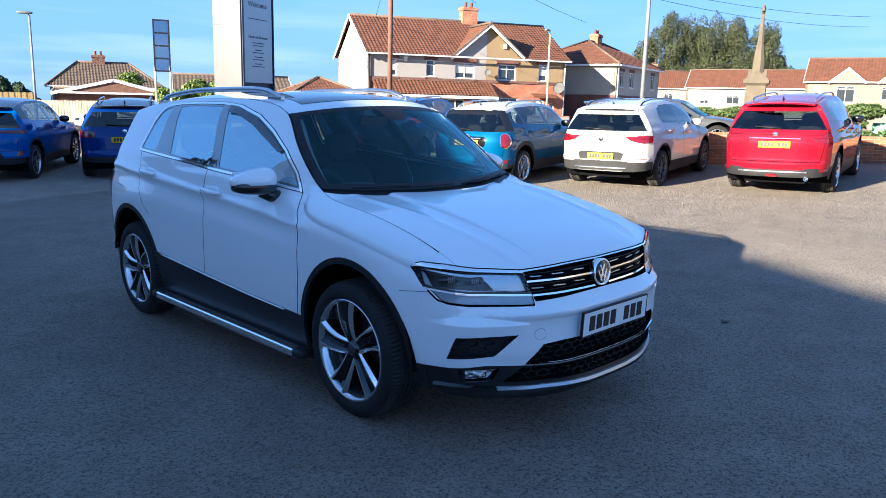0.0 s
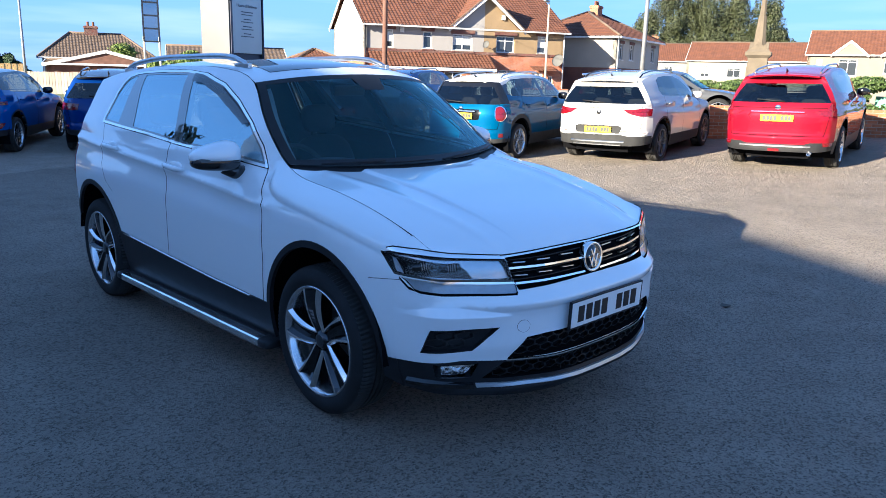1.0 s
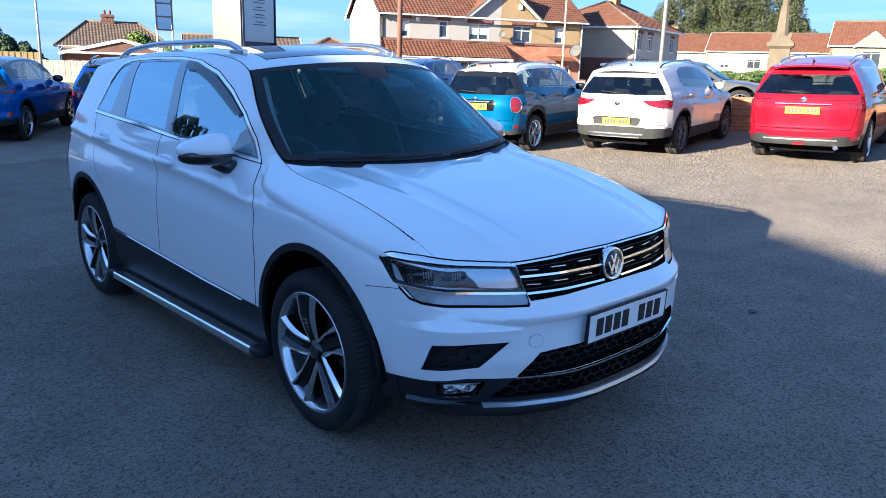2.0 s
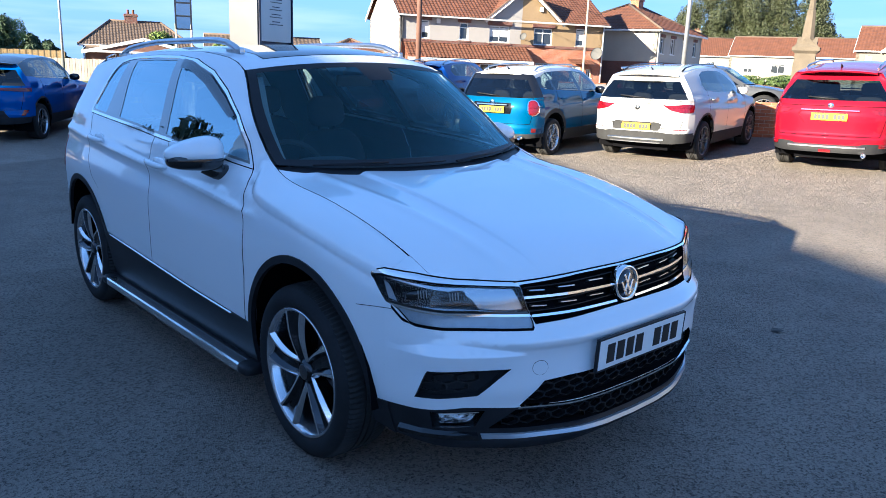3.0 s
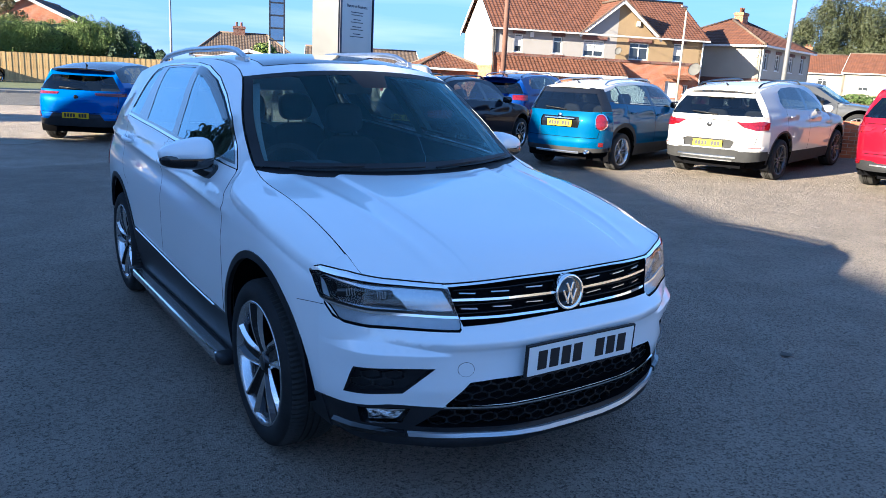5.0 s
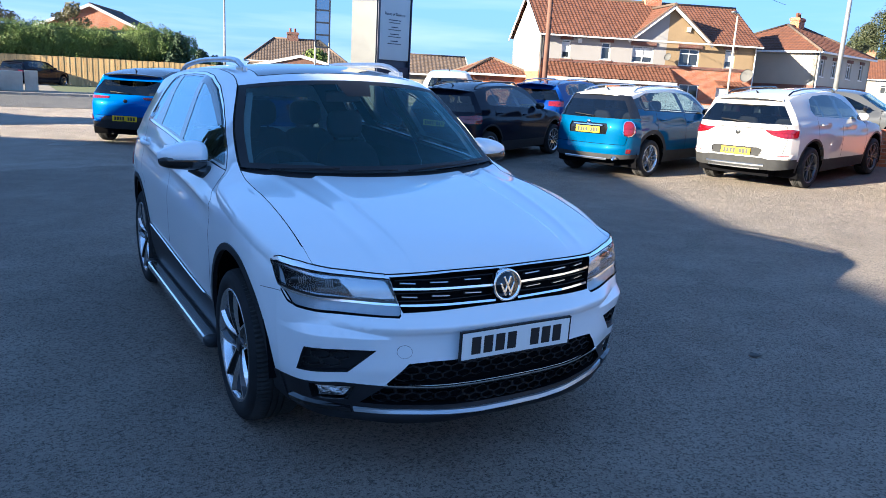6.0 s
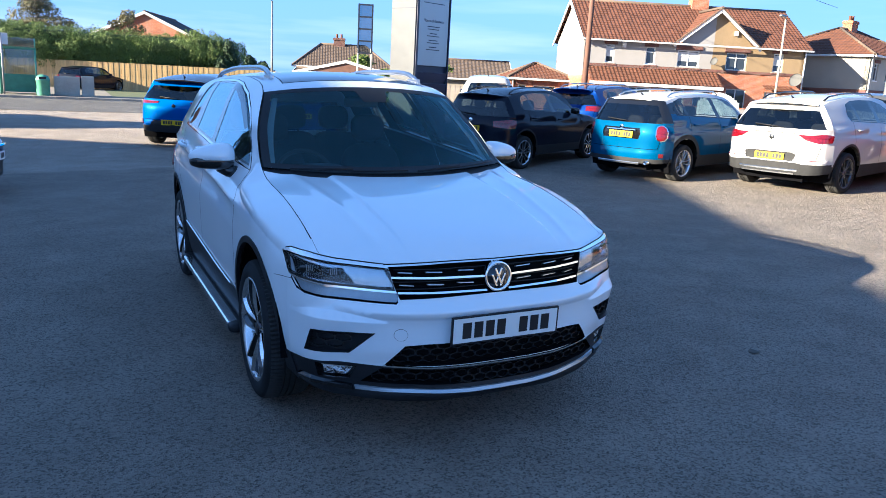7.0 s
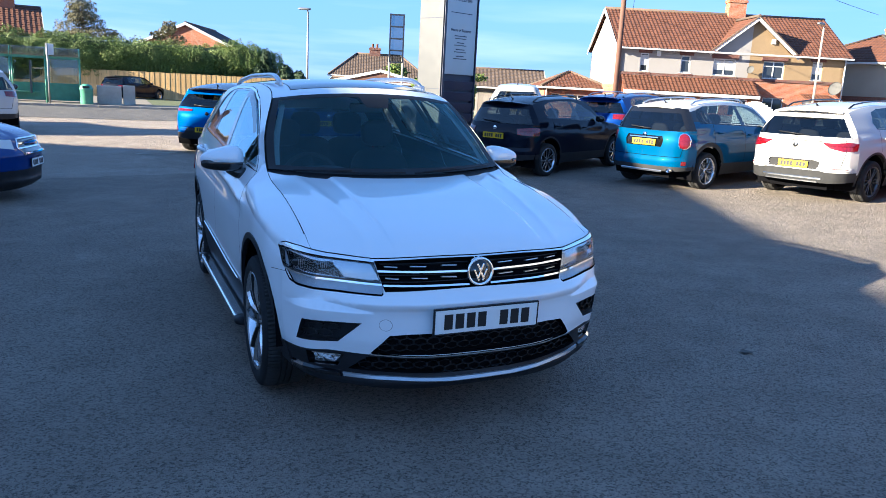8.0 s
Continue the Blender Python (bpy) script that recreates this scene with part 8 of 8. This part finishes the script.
def shelter():
    # x along the road, y away from it
    m = frame_of((-8.65, 36.7, -0.14), (0.999, 0.03))
    s = thing("bus_shelter", "green steel bus shelter with glass panels and curved roof", "bus shelter", m)
    W, D, H = 5.8, 1.3, 2.15
    for x in (0.0, 1.45, 2.9, 4.35, W):
        tube("post", [(x, D, 0), (x, D, H)], 0.04, GREEN_STEEL, s, 6)
        if x in (0.0, 2.9, W, 4.35):
            tube("post", [(x, 0, 0), (x, 0, H)], 0.04, GREEN_STEEL, s, 6)
        bm = bmesh.new()
        pts = [(x, D / 2 - (D / 2 + 0.08) * math.cos(a), H + 0.42 * math.sin(a)) for a in [k * math.pi / 10 for k in range(11)]]
        add_tube(bm, pts, 0.03, 6)
        part("roof_rib", bm, GREEN_STEEL, s)
    for i in range(4):
        x0 = i * 1.45 + 0.05
        box("lower_panel", (1.35, 0.02, 0.78), pose(x0 + 0.675, D, 0.5), GREEN_STEEL, s)
        box("glass_panel", (1.35, 0.012, 1.15), pose(x0 + 0.675, D, 1.5), SHELTER_GLASS, s).visible_shadow = False
        box("rail", (1.45, 0.05, 0.06), pose(x0 + 0.675, D, 0.91), GREEN_STEEL, s)
        box("rail", (1.45, 0.05, 0.08), pose(x0 + 0.675, D, H - 0.04), GREEN_STEEL, s)
        bm = bmesh.new()
        prev = None
        for a in [k * math.pi / 10 for k in range(11)]:
            row = [bm.verts.new((x0 - 0.04 + q, D / 2 - (D / 2 + 0.1) * math.cos(a), H + 0.02 + 0.43 * math.sin(a))) for q in (0, 1.43)]
            if prev:
                bm.faces.new((prev[0], prev[1], row[1], row[0])).smooth = True
            prev = row
        bmesh.ops.solidify(bm, geom=bm.faces[:], thickness=0.02)
        part("roof_panel", bm, SHELTER_ROOF, s)
    for x in (0.0, W):
        box("end_panel", (0.02, D - 0.1, 0.78), pose(x, D / 2, 0.5), GREEN_STEEL, s)
        box("end_glass", (0.012, D - 0.1, 1.15), pose(x, D / 2, 1.5), SHELTER_GLASS, s).visible_shadow = False
        box("rail", (0.05, D, 0.08), pose(x, D / 2, H - 0.04), GREEN_STEEL, s)
    box("front_rail", (W, 0.07, 0.10), pose(W / 2, 0, H), GREEN_STEEL, s)
    box("seat", (3.2, 0.32, 0.05), pose(2.4, D - 0.25, 0.5), GREEN_STEEL, s, 0.01)
    box("poster_case", (0.07, 0.85, 1.5), pose(3.7, D - 0.5, 1.2), GUNMETAL, s, 0.01)


shelter()
s = thing("bus_stop_pole", "white bus stop pole with a flag sign", "bus stop", Matrix.Translation((-4.15, 36.3, -0.15)))
tube("post", [(0, 0, 0), (0, 0, 2.75)], 0.038, GALV, s, 8)
box("flag", (0.34, 0.04, 0.5), pose(0.1, 0, 2.5), UPVC, s, 0.01)
s = thing("litter_bin", "round green litter bin with a domed top", "litter bin", Matrix.Translation((-2.6, 36.6, -0.15)))
bm = bmesh.new()
add_lathe(bm, [(0.001, 0.0), (0.27, 0.0), (0.29, 0.08), (0.29, 0.72), (0.31, 0.74), (0.31, 0.80), (0.27, 0.86), (0.25, 0.93), (0.12, 1.0), (0.001, 1.01)], pose(0, 0, 0, 0, -90, 0), 24)
part("body", bm, GREEN_STEEL, s)
box("slot", (0.3, 0.06, 0.1), pose(0, -0.27, 0.86), INK, s)
s = thing("utility_cabinet", "pale grey roadside utility cabinet", "cabinet", Matrix.Translation((-1.5, 37.4, -0.15)))
box("body", (1.1, 0.5, 0.95), pose(-0.1, 0, 0.475), CONCRETE, s, 0.02)
box("door", (0.5, 0.03, 0.8), pose(-0.36, -0.26, 0.48), CONCRETE, s, 0.01)
box("pillar", (0.55, 0.5, 1.0), pose(0.8, 0.1, 0.5), CONCRETE, s, 0.02)
s = thing("utility_cabinet", "green roadside utility cabinet by a hedge", "cabinet", Matrix.Translation((30.6, 7.2, 0.0)))
box("body", (0.5, 0.9, 1.15), pose(0, 0, 0.6), GREEN_STEEL, s, 0.03)

# ---- road, kerbs, walls, fences ----
def strip(name, line, offset, material, kind="structure"):
    """A sheet that follows the ground between two lines of points."""
    verts, faces = [], []
    n = len(line[0])
    rows = 10
    for i in range(n):
        for j in range(rows + 1):
            (ax, ay), (bx, by) = line[0][i], line[1][i]
            x, y = ax + (bx - ax) * j / rows, ay + (by - ay) * j / rows
            verts.append((x, y, ground_z(x, y) + offset))
    for i in range(n - 1):
        for j in range(rows):
            a = i * (rows + 1) + j
            faces.append((a, a + rows + 1, a + rows + 2, a + 1))
    me = bpy.data.meshes.new(name)
    me.from_pydata(verts, [], faces)
    return tagged(mesh_part(name, me, material), kind=kind)


ROAD_N = lambda x: 35.6 - 0.02 * x
ROAD_S = lambda x: 26.4 - 0.16 * x
xs = [-60 + i * 3 for i in range(30)]
ROAD = asphalt("road_asphalt", (0.078, 0.074, 0.069), (0.098, 0.092, 0.085), 0.6)
strip("road", ([(x, ROAD_S(x)) for x in xs], [(x, ROAD_N(x)) for x in xs]), 0.012, ROAD)
PAVE = material("pavement_asphalt", (0.20, 0.175, 0.14), 0.9, vary=0.2, scale=0.8, bump=0.08, bump_scale=60, fine=0.5)
strip("pavement", ([(x, ROAD_N(x) + 0.14) for x in xs], [(x, ROAD_N(x) + 2.6) for x in xs]), 0.11, PAVE)
strip("verge", ([(x, ROAD_N(x) + 2.6) for x in xs], [(x, ROAD_N(x) + 12.0) for x in xs]), 0.115, GRASS)
drive = strip("drive", ([(-5.6 + i, 38.2) for i in range(7)], [(-5.6 + i, 49.0) for i in range(7)]), 0.125, PAVE)
bm = bmesh.new()
add_box(bm, (0.913, 0.14, 0.22), Matrix(), 0.008, 1)
kerb_me = bpy.data.meshes.new("kerb_stone")
bm.to_mesh(kerb_me)
bm.free()
kerb_me.materials.append(KERB)
kerb = thing("kerb", "pale concrete kerb stones along the road", "kerb", kind="structure")
for i in range(60):
    x = -30 + i * 0.915
    k = new("kerb_stone", kerb_me)
    k.parent = kerb
    k.matrix_basis = pose(x, ROAD_N(x) + 0.07, ground_z(x, ROAD_N(x)) + 0.012)


def board_fence(name, label, a, b, high, mt):
    """Upright boards between two points."""
    a, b = Vector((*a, 0)), Vector((*b, 0))
    n = int((b - a).length / 0.155)
    f = thing(name, label, "fence")
    ang = math.degrees(math.atan2(b.y - a.y, b.x - a.x))
    bm = bmesh.new()
    add_box(bm, (0.148, 0.022, high), Matrix())
    me = bpy.data.meshes.new("board")
    bm.to_mesh(me)
    bm.free()
    me.materials.append(mt)
    for i in range(min(n, 290)):
        p = a.lerp(b, (i + 0.5) / n)
        o = new("board", me)
        o.parent = f
        o.matrix_basis = pose(p.x, p.y + (0.012 if i % 2 else 0), ground_z(p.x, p.y) + high / 2 + random.uniform(-0.015, 0.015), 0, random.uniform(-0.4, 0.4), ang)
    for z in (0.3, high - 0.3):
        mid = (a + b) / 2
        box("rail", ((b - a).length, 0.06, 0.08), pose(mid.x, mid.y + 0.06, ground_z(mid.x, mid.y) + z, 0, 0, ang), mt, f)
    return f


board_fence("timber_fence", "honey coloured close-boarded timber fence below a hedge", (-12.6, 51.2), (10.7, 46.8), 1.75, TIMBER)
board_fence("timber_fence", "greyed close-boarded timber fence across the road", (9.6, 46.0), (16.5, 42.0), 1.35, TIMBER_GREY)
board_fence("timber_fence", "greyed close-boarded timber fence beside the bungalow", (19.5, 40.0), (25.5, 38.0), 1.5, TIMBER_GREY)


MORTAR = material("mortar", (0.30, 0.25, 0.19), 0.95, vary=0.2, scale=5, bump=0.08, bump_scale=60, fine=0.4)
BRICK = material("fired_brick", (0.30, 0.10, 0.042), 0.9, vary=0.25, scale=9, bump=0.1, bump_scale=60, fine=0.5, rand=0.38)


BRICK_ISLAND = material("fired_brick_low", (0.30, 0.10, 0.042), 0.9, vary=0.3, scale=9, bump=0.1, bump_scale=60, fine=0.5)


def lay_bricks(wall, a, b, top, thick):
    """Bricks in stretcher bond on the lot's side of a wall, their faces proud of the mortar."""
    bm = bmesh.new()
    add_box(bm, (0.214, 0.05, 0.064), Matrix(), 0.004, 1)
    me = bpy.data.meshes.new("brick")
    bm.to_mesh(me)
    bm.free()
    me.materials.append(BRICK)
    along = (b - a).normalized()
    out = Vector((along.y, -along.x, 0))
    if out.x > 0:
        out = -out
    ang = math.degrees(math.atan2(along.y, along.x))
    n = int((b - a).length / 0.225)
    rest = bmesh.new()
    r = random.Random(8)
    laid = 0
    for row in range(11):
        for i in range(n):
            p = a + along * (0.225 * (i + (0.75 if row % 2 else 0.25)))
            z = top - 0.0375 - 0.075 * row
            if z < ground_z(p.x, p.y) - 0.06:
                continue
            m = Matrix.Translation(p + out * (thick / 2 - 0.019 + r.uniform(0, 0.003)) + Vector((0, 0, z - p.z))) @ pose(0, 0, 0, 0, r.uniform(-0.4, 0.4), ang)
            if laid < 300:
                o = new("brick", me)
                o.parent = wall
                o.matrix_basis = m
                laid += 1
            else:
                bmesh.ops.create_cube(rest, size=1, matrix=m @ Matrix.Diagonal((0.214, 0.05, 0.064, 1)))
    o = part("brick_courses", rest, BRICK_ISLAND, wall)
    o["kind"] = "stuff"


def brick_wall(label, a, b, high, thick=0.22, piers=(), laid=False, mt=BRICK_ORANGE):
    a, b = Vector((*a, 0)), Vector((*b, 0))
    w = thing("garden_wall", label, "wall")
    n = int((b - a).length / 1.5)
    ang = math.degrees(math.atan2(b.y - a.y, b.x - a.x))
    mid = (a + b) / 2
    z = min(ground_z(a.x, a.y), ground_z(b.x, b.y)) - 0.2
    top = ground_z(mid.x, mid.y) + high
    slab("wall", ((b - a).length, thick, top - z), pose(mid.x, mid.y, (z + top) / 2, 0, 0, ang), MORTAR if laid else mt, w)
    if laid:
        lay_bricks(w, a, b, top, thick)
    slab("coping", ((b - a).length, thick + 0.03, 0.075), pose(mid.x, mid.y, top + 0.0375, 0, 0, ang), BRICK_RED, w, 0.01)
    for t in piers:
        p = a.lerp(b, t)
        q = slab("pier", (0.4, 0.4, high + 0.45), pose(p.x, p.y, ground_z(p.x, p.y) + high / 2 + 0.1, 0, 0, ang), BRICK_ORANGE, w)
        slab("pier_cap", (0.5, 0.5, 0.08), pose(p.x, p.y, ground_z(p.x, p.y) + high + 0.365, 0, 0, ang), STONE, w, 0.02)
    return w


brick_wall("low orange brick boundary wall of the lot", (12.5, 7.4), (19.9, -1.9), 0.50, piers=(0.0,), laid=True)
brick_wall("low orange brick garden wall across the street", (20.5, 36.5), (24.5, 34.6), 1.2, piers=(0.0, 1.0))
brick_wall("pale rendered garden wall before the house pair", (27.0, 36.0), (40.5, 30.5), 0.95, mt=RENDER_WHITE)

gate = thing("garden_gate", "white boarded double gate with an arched top", "gate", frame_of((31.7, 29.1, -0.2), (0.70, -0.714)))
for i in range(15):
    x = -1.05 + 0.15 * i
    box("board", (0.14, 0.03, 1.35 + 0.55 * math.cos(x / 1.1 * math.pi / 2)), pose(x, 0, (1.35 + 0.55 * math.cos(x / 1.1 * math.pi / 2)) / 2), UPVC, gate, 0.006)
for z in (0.35, 1.15):
    box("rail", (2.2, 0.05, 0.1), pose(0, 0.045, z), UPVC, gate)

# stone chips and a scrap on the asphalt
rng = random.Random(4)
bm = bmesh.new()
for i in range(170):
    a, r = rng.uniform(0, math.tau), rng.random() ** 0.6
    x, y = (7.7 + 1.5 * r * math.cos(a), 4.1 + 1.0 * r * math.sin(a)) if i < 110 else (rng.uniform(-1, 10), rng.uniform(-3, 7))
    s = rng.uniform(0.002, 0.0055)
    verts = bmesh.ops.create_icosphere(bm, subdivisions=1, radius=s, matrix=Matrix.Translation((x, y, ground_z(x, y) + s * 0.4)))["verts"]
    for v in verts:
        v.co += Vector((rng.uniform(-s, s), rng.uniform(-s, s), rng.uniform(-s, s) * 0.5)) * 0.3
tagged(part("stone_chips", bm, KERB), "scattered pale stone chips on the asphalt", "gravel", kind="stuff")
bm = bmesh.new()
x, y = 2.09, -0.50
v = [bm.verts.new((x + a, y + b, ground_z(x, y) + c)) for a, b, c in ((-0.03, -0.02, 0.004), (0.035, -0.03, 0.012), (0.05, 0.02, 0.006), (0.0, 0.03, 0.02), (-0.03, 0.02, 0.008))]
bm.faces.new(v)
bmesh.ops.solidify(bm, geom=bm.faces[:], thickness=0.004)
leaf = part("dead_leaf", bm, material("dry_leaf", (0.11, 0.095, 0.08), 0.8, vary=0.3, scale=20))
tagged(leaf, "small curled dry leaf lying on the asphalt", "leaf")


# a worn cover plate let into the lot
verts = [(x, y, ground_z(x, y) + 0.006) for x, y in ((-1.12, 13.86), (-0.53, 13.6), (-0.21, 14.1), (-0.84, 14.32))]
bm = bmesh.new()
bm.faces.new([bm.verts.new(v) for v in verts])
bmesh.ops.solidify(bm, geom=bm.faces[:], thickness=0.02)
cover = part("drain_cover", bm, CONCRETE)
tagged(cover, "worn pale concrete cover plate set flush in the asphalt", "cover plate")


# ---- plants ----
def foliage(name, label, category, blobs, count, size, mt, seed, trunk=None, kind=""):
    """A crown of many small leaf clumps scattered over rounded masses (centre, radii)."""
    rg = random.Random(seed)
    t = thing(name, label, category)
    verts, faces = [], []
    weights = [r[0] * r[1] + r[1] * r[2] + r[0] * r[2] for _, r in blobs]
    for _ in range(count):
        (c, r) = rg.choices(blobs, weights)[0]
        while True:
            d = Vector((rg.gauss(0, 1), rg.gauss(0, 1), rg.gauss(0, 1)))
            if d.length > 0.1:
                break
        d.normalize()
        k = 1 - abs(rg.gauss(0, 0.16))
        n1 = noise.noise(Vector(c) * 0.7 + d * 2.2)
        p = Vector(c) + Vector((d.x * r[0], d.y * r[1], d.z * r[2])) * (k + 0.36 * n1)
        s = size * rg.uniform(0.5, 1.4)
        n = (d + Vector((rg.uniform(-1, 1), rg.uniform(-1, 1), rg.uniform(-0.6, 1))) * 0.9).normalized()
        a = n.orthogonal().normalized()
        a = Matrix.Rotation(rg.uniform(0, math.tau), 3, n) @ a
        b = n.cross(a)
        base = len(verts)
        verts += [tuple(p - a * s), tuple(p + b * s * 0.55 + n * s * 0.2), tuple(p + a * s), tuple(p - b * s * 0.55 + n * s * 0.15)]
        faces.append((base, base + 1, base + 2, base + 3))
    me = bpy.data.meshes.new("crown")
    me.from_pydata(verts, [], faces)
    mesh_part("crown", me, mt, t)
    if trunk:
        (x, y, z0), h, r = trunk
        bm = bmesh.new()
        add_tube(bm, [(x, y, z0), (x + 0.1, y, z0 + h * 0.5), (x, y + 0.1, z0 + h)], [r, r * 0.75, r * 0.3], 8)
        for c, q in blobs[:7]:
            add_tube(bm, [(x, y, z0 + h * 0.55), Vector((x, y, z0 + h * 0.6)).lerp(Vector(c), 0.55), c], [r * 0.4, r * 0.25, r * 0.08], 6)
        part("trunk", bm, BARK, t)
    return t


def masses(cx, cy, z0, w, d, h, n, seed, taper=0.5):
    rg = random.Random(seed)
    out = []
    for i in range(n):
        t = (i + 0.5) / n
        k = 1 - taper * t
        a = rg.uniform(0, math.tau)
        q = rg.uniform(0.15, 0.75)
        r = rg.uniform(0.28, 0.42)
        out.append(((cx + w * k * q * math.cos(a), cy + d * k * q * math.sin(a), z0 + h * t), (w * r * k + 0.2, d * r * k + 0.2, h * rg.uniform(0.13, 0.22))))
    return out


LEAF_STREET = material("privet_leaf", (0.048, 0.078, 0.013), 0.65, vary=0.4, scale=1.5, fine=0.8)
LEAF_AUTUMN = material("autumn_leaf", (0.095, 0.085, 0.03), 0.7, vary=0.4, scale=0.8, fine=0.8)
# tall hedge behind the shelter
blobs = []
rg = random.Random(11)
for i in range(44):
    x = -12.9 + 21.6 * i / 43
    blobs.append(((x, 50.2 - 0.04 * x + rg.uniform(-0.2, 0.2), 2.35 + rg.uniform(-0.2, 0.2)), (1.0, 1.2, 1.25 + rg.uniform(-0.1, 0.15))))
tall_hedge = foliage("hedge", "tall dense green conifer hedge above a timber fence", "hedge", blobs, 260000, 0.048, LEAF_HEDGE, 3)
# solid filler box; the shade within the hedge is put into its dark colour
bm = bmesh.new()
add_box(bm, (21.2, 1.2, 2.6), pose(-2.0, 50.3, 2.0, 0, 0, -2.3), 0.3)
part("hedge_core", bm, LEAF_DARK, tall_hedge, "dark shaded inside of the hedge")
foliage("tree", "tree with thinning autumn leaves behind the hedge", "tree", masses(-3.2, 58.0, 3.2, 3.0, 2.6, 3.0, 9, 5), 9000, 0.07, LEAF_AUTUMN, 5, ((-3.2, 58.0, -0.3), 4.2, 0.2))
foliage("tree", "small thin tree behind the hedge", "tree", masses(2.4, 57.0, 3.6, 1.5, 1.4, 1.5, 6, 6), 1300, 0.09, LEAF_AUTUMN, 6, ((2.4, 57.0, -0.3), 4.2, 0.12))
for i, (x, y, w, h) in enumerate(((8.0, 48.6, 1.5, 3.0), (9.4, 48.2, 0.9, 2.2), (10.2, 47.9, 0.9, 1.9), (10.8, 47.7, 0.7, 1.4))):
    foliage("shrub", "dark evergreen shrub at the end of the fence", "shrub", masses(x, y, 0.0, w, w, h, 9, 20 + i, 0.7), 6000, 0.10, LEAF_DARK, 20 + i, ((x, y, -0.25), 1.2, 0.1))
for i, (x, y, z, w, d, h) in enumerate(((20.5, 56.5, 0.8, 2.2, 1.6, 2.2), (24.5, 54.5, 0.4, 3.4, 1.6, 2.2), (17.4, 44.8, -0.1, 1.1, 1.0, 2.0), (18.6, 44.2, -0.1, 1.3, 1.0, 2.3), (19.9, 43.6, -0.1, 1.4, 1.0, 2.5))):
    foliage("hedge", "rounded green garden hedge before a low house", "hedge", masses(x, y, z, w, d, h, 8, 30 + i, 0.2), 4500, 0.11, LEAF_HEDGE, 30 + i)
# the tall trees beyond the monument
for i, (x, y, w, top) in enumerate(((94.96, 58.81, 2.8, 10.8), (95.73, 56, 3.3, 13.6), (98.2, 53.77, 3.6, 13.2), (99.26, 50.96, 3.6, 13.4), (101.03, 48.34, 3.6, 13), (102.2, 45.52, 3.4, 12.2), (103.37, 43.31, 2.4, 8.6))):
    x, y, w, top = 1.45 * x + 1.35, 1.45 * y + 1.35, 1.75 * w, 1.45 * top + 0.1
    foliage("tree", "tall broad-leaved tree in full leaf beyond the houses", "tree", masses(x, y, 4.0, w, w, top - 5.2, 30, 40 + i, 0.45), 26000, 0.17, LEAF_TREE, 40 + i, ((x, y, -0.3), top * 0.7, 0.5))
for i, (x, y, w, top) in enumerate(((72.0, 50.8, 2.6, 7.6), (76.3, 49.8, 3.6, 8.6))):
    foliage("tree", "broad round-crowned tree behind the hipped house", "tree", masses(x, y, 2.5, w, w, top - 3.8, 10, 60 + i, 0.3), 16000, 0.13, LEAF_TREE, 60 + i, ((x, y, -0.3), top * 0.6, 0.3))
foliage("tree", "dark leafy tree at the edge of the lot", "tree", masses(-5.7, 11.0, 0.9, 1.9, 1.9, 3.3, 14, 90, 0.4), 11000, 0.10, LEAF_TREE, 90, ((-5.7, 11.0, -0.3), 3.6, 0.16))
# clipped hedges by the street
for i, (x, y, z, w, d, h) in enumerate(((29.5, 8.4, 0.2, 1.5, 1.6, 1.5), (31.0, 5.0, 0.1, 1.8, 2.6, 1.7), (33.0, 1.5, 0.1, 1.8, 2.6, 1.8), (40.0, 20.5, 0.0, 2.2, 1.6, 1.5), (37.0, 16.8, 0.0, 2.4, 1.6, 1.6), (43.0, 24.5, 0.0, 2.4, 1.6, 1.3))):
    foliage("hedge", "leafy clipped street hedge behind the brick wall", "hedge", masses(x, y, z, w, d, h, 9, 70 + i, 0.1), 9000, 0.075, LEAF_STREET, 70 + i)
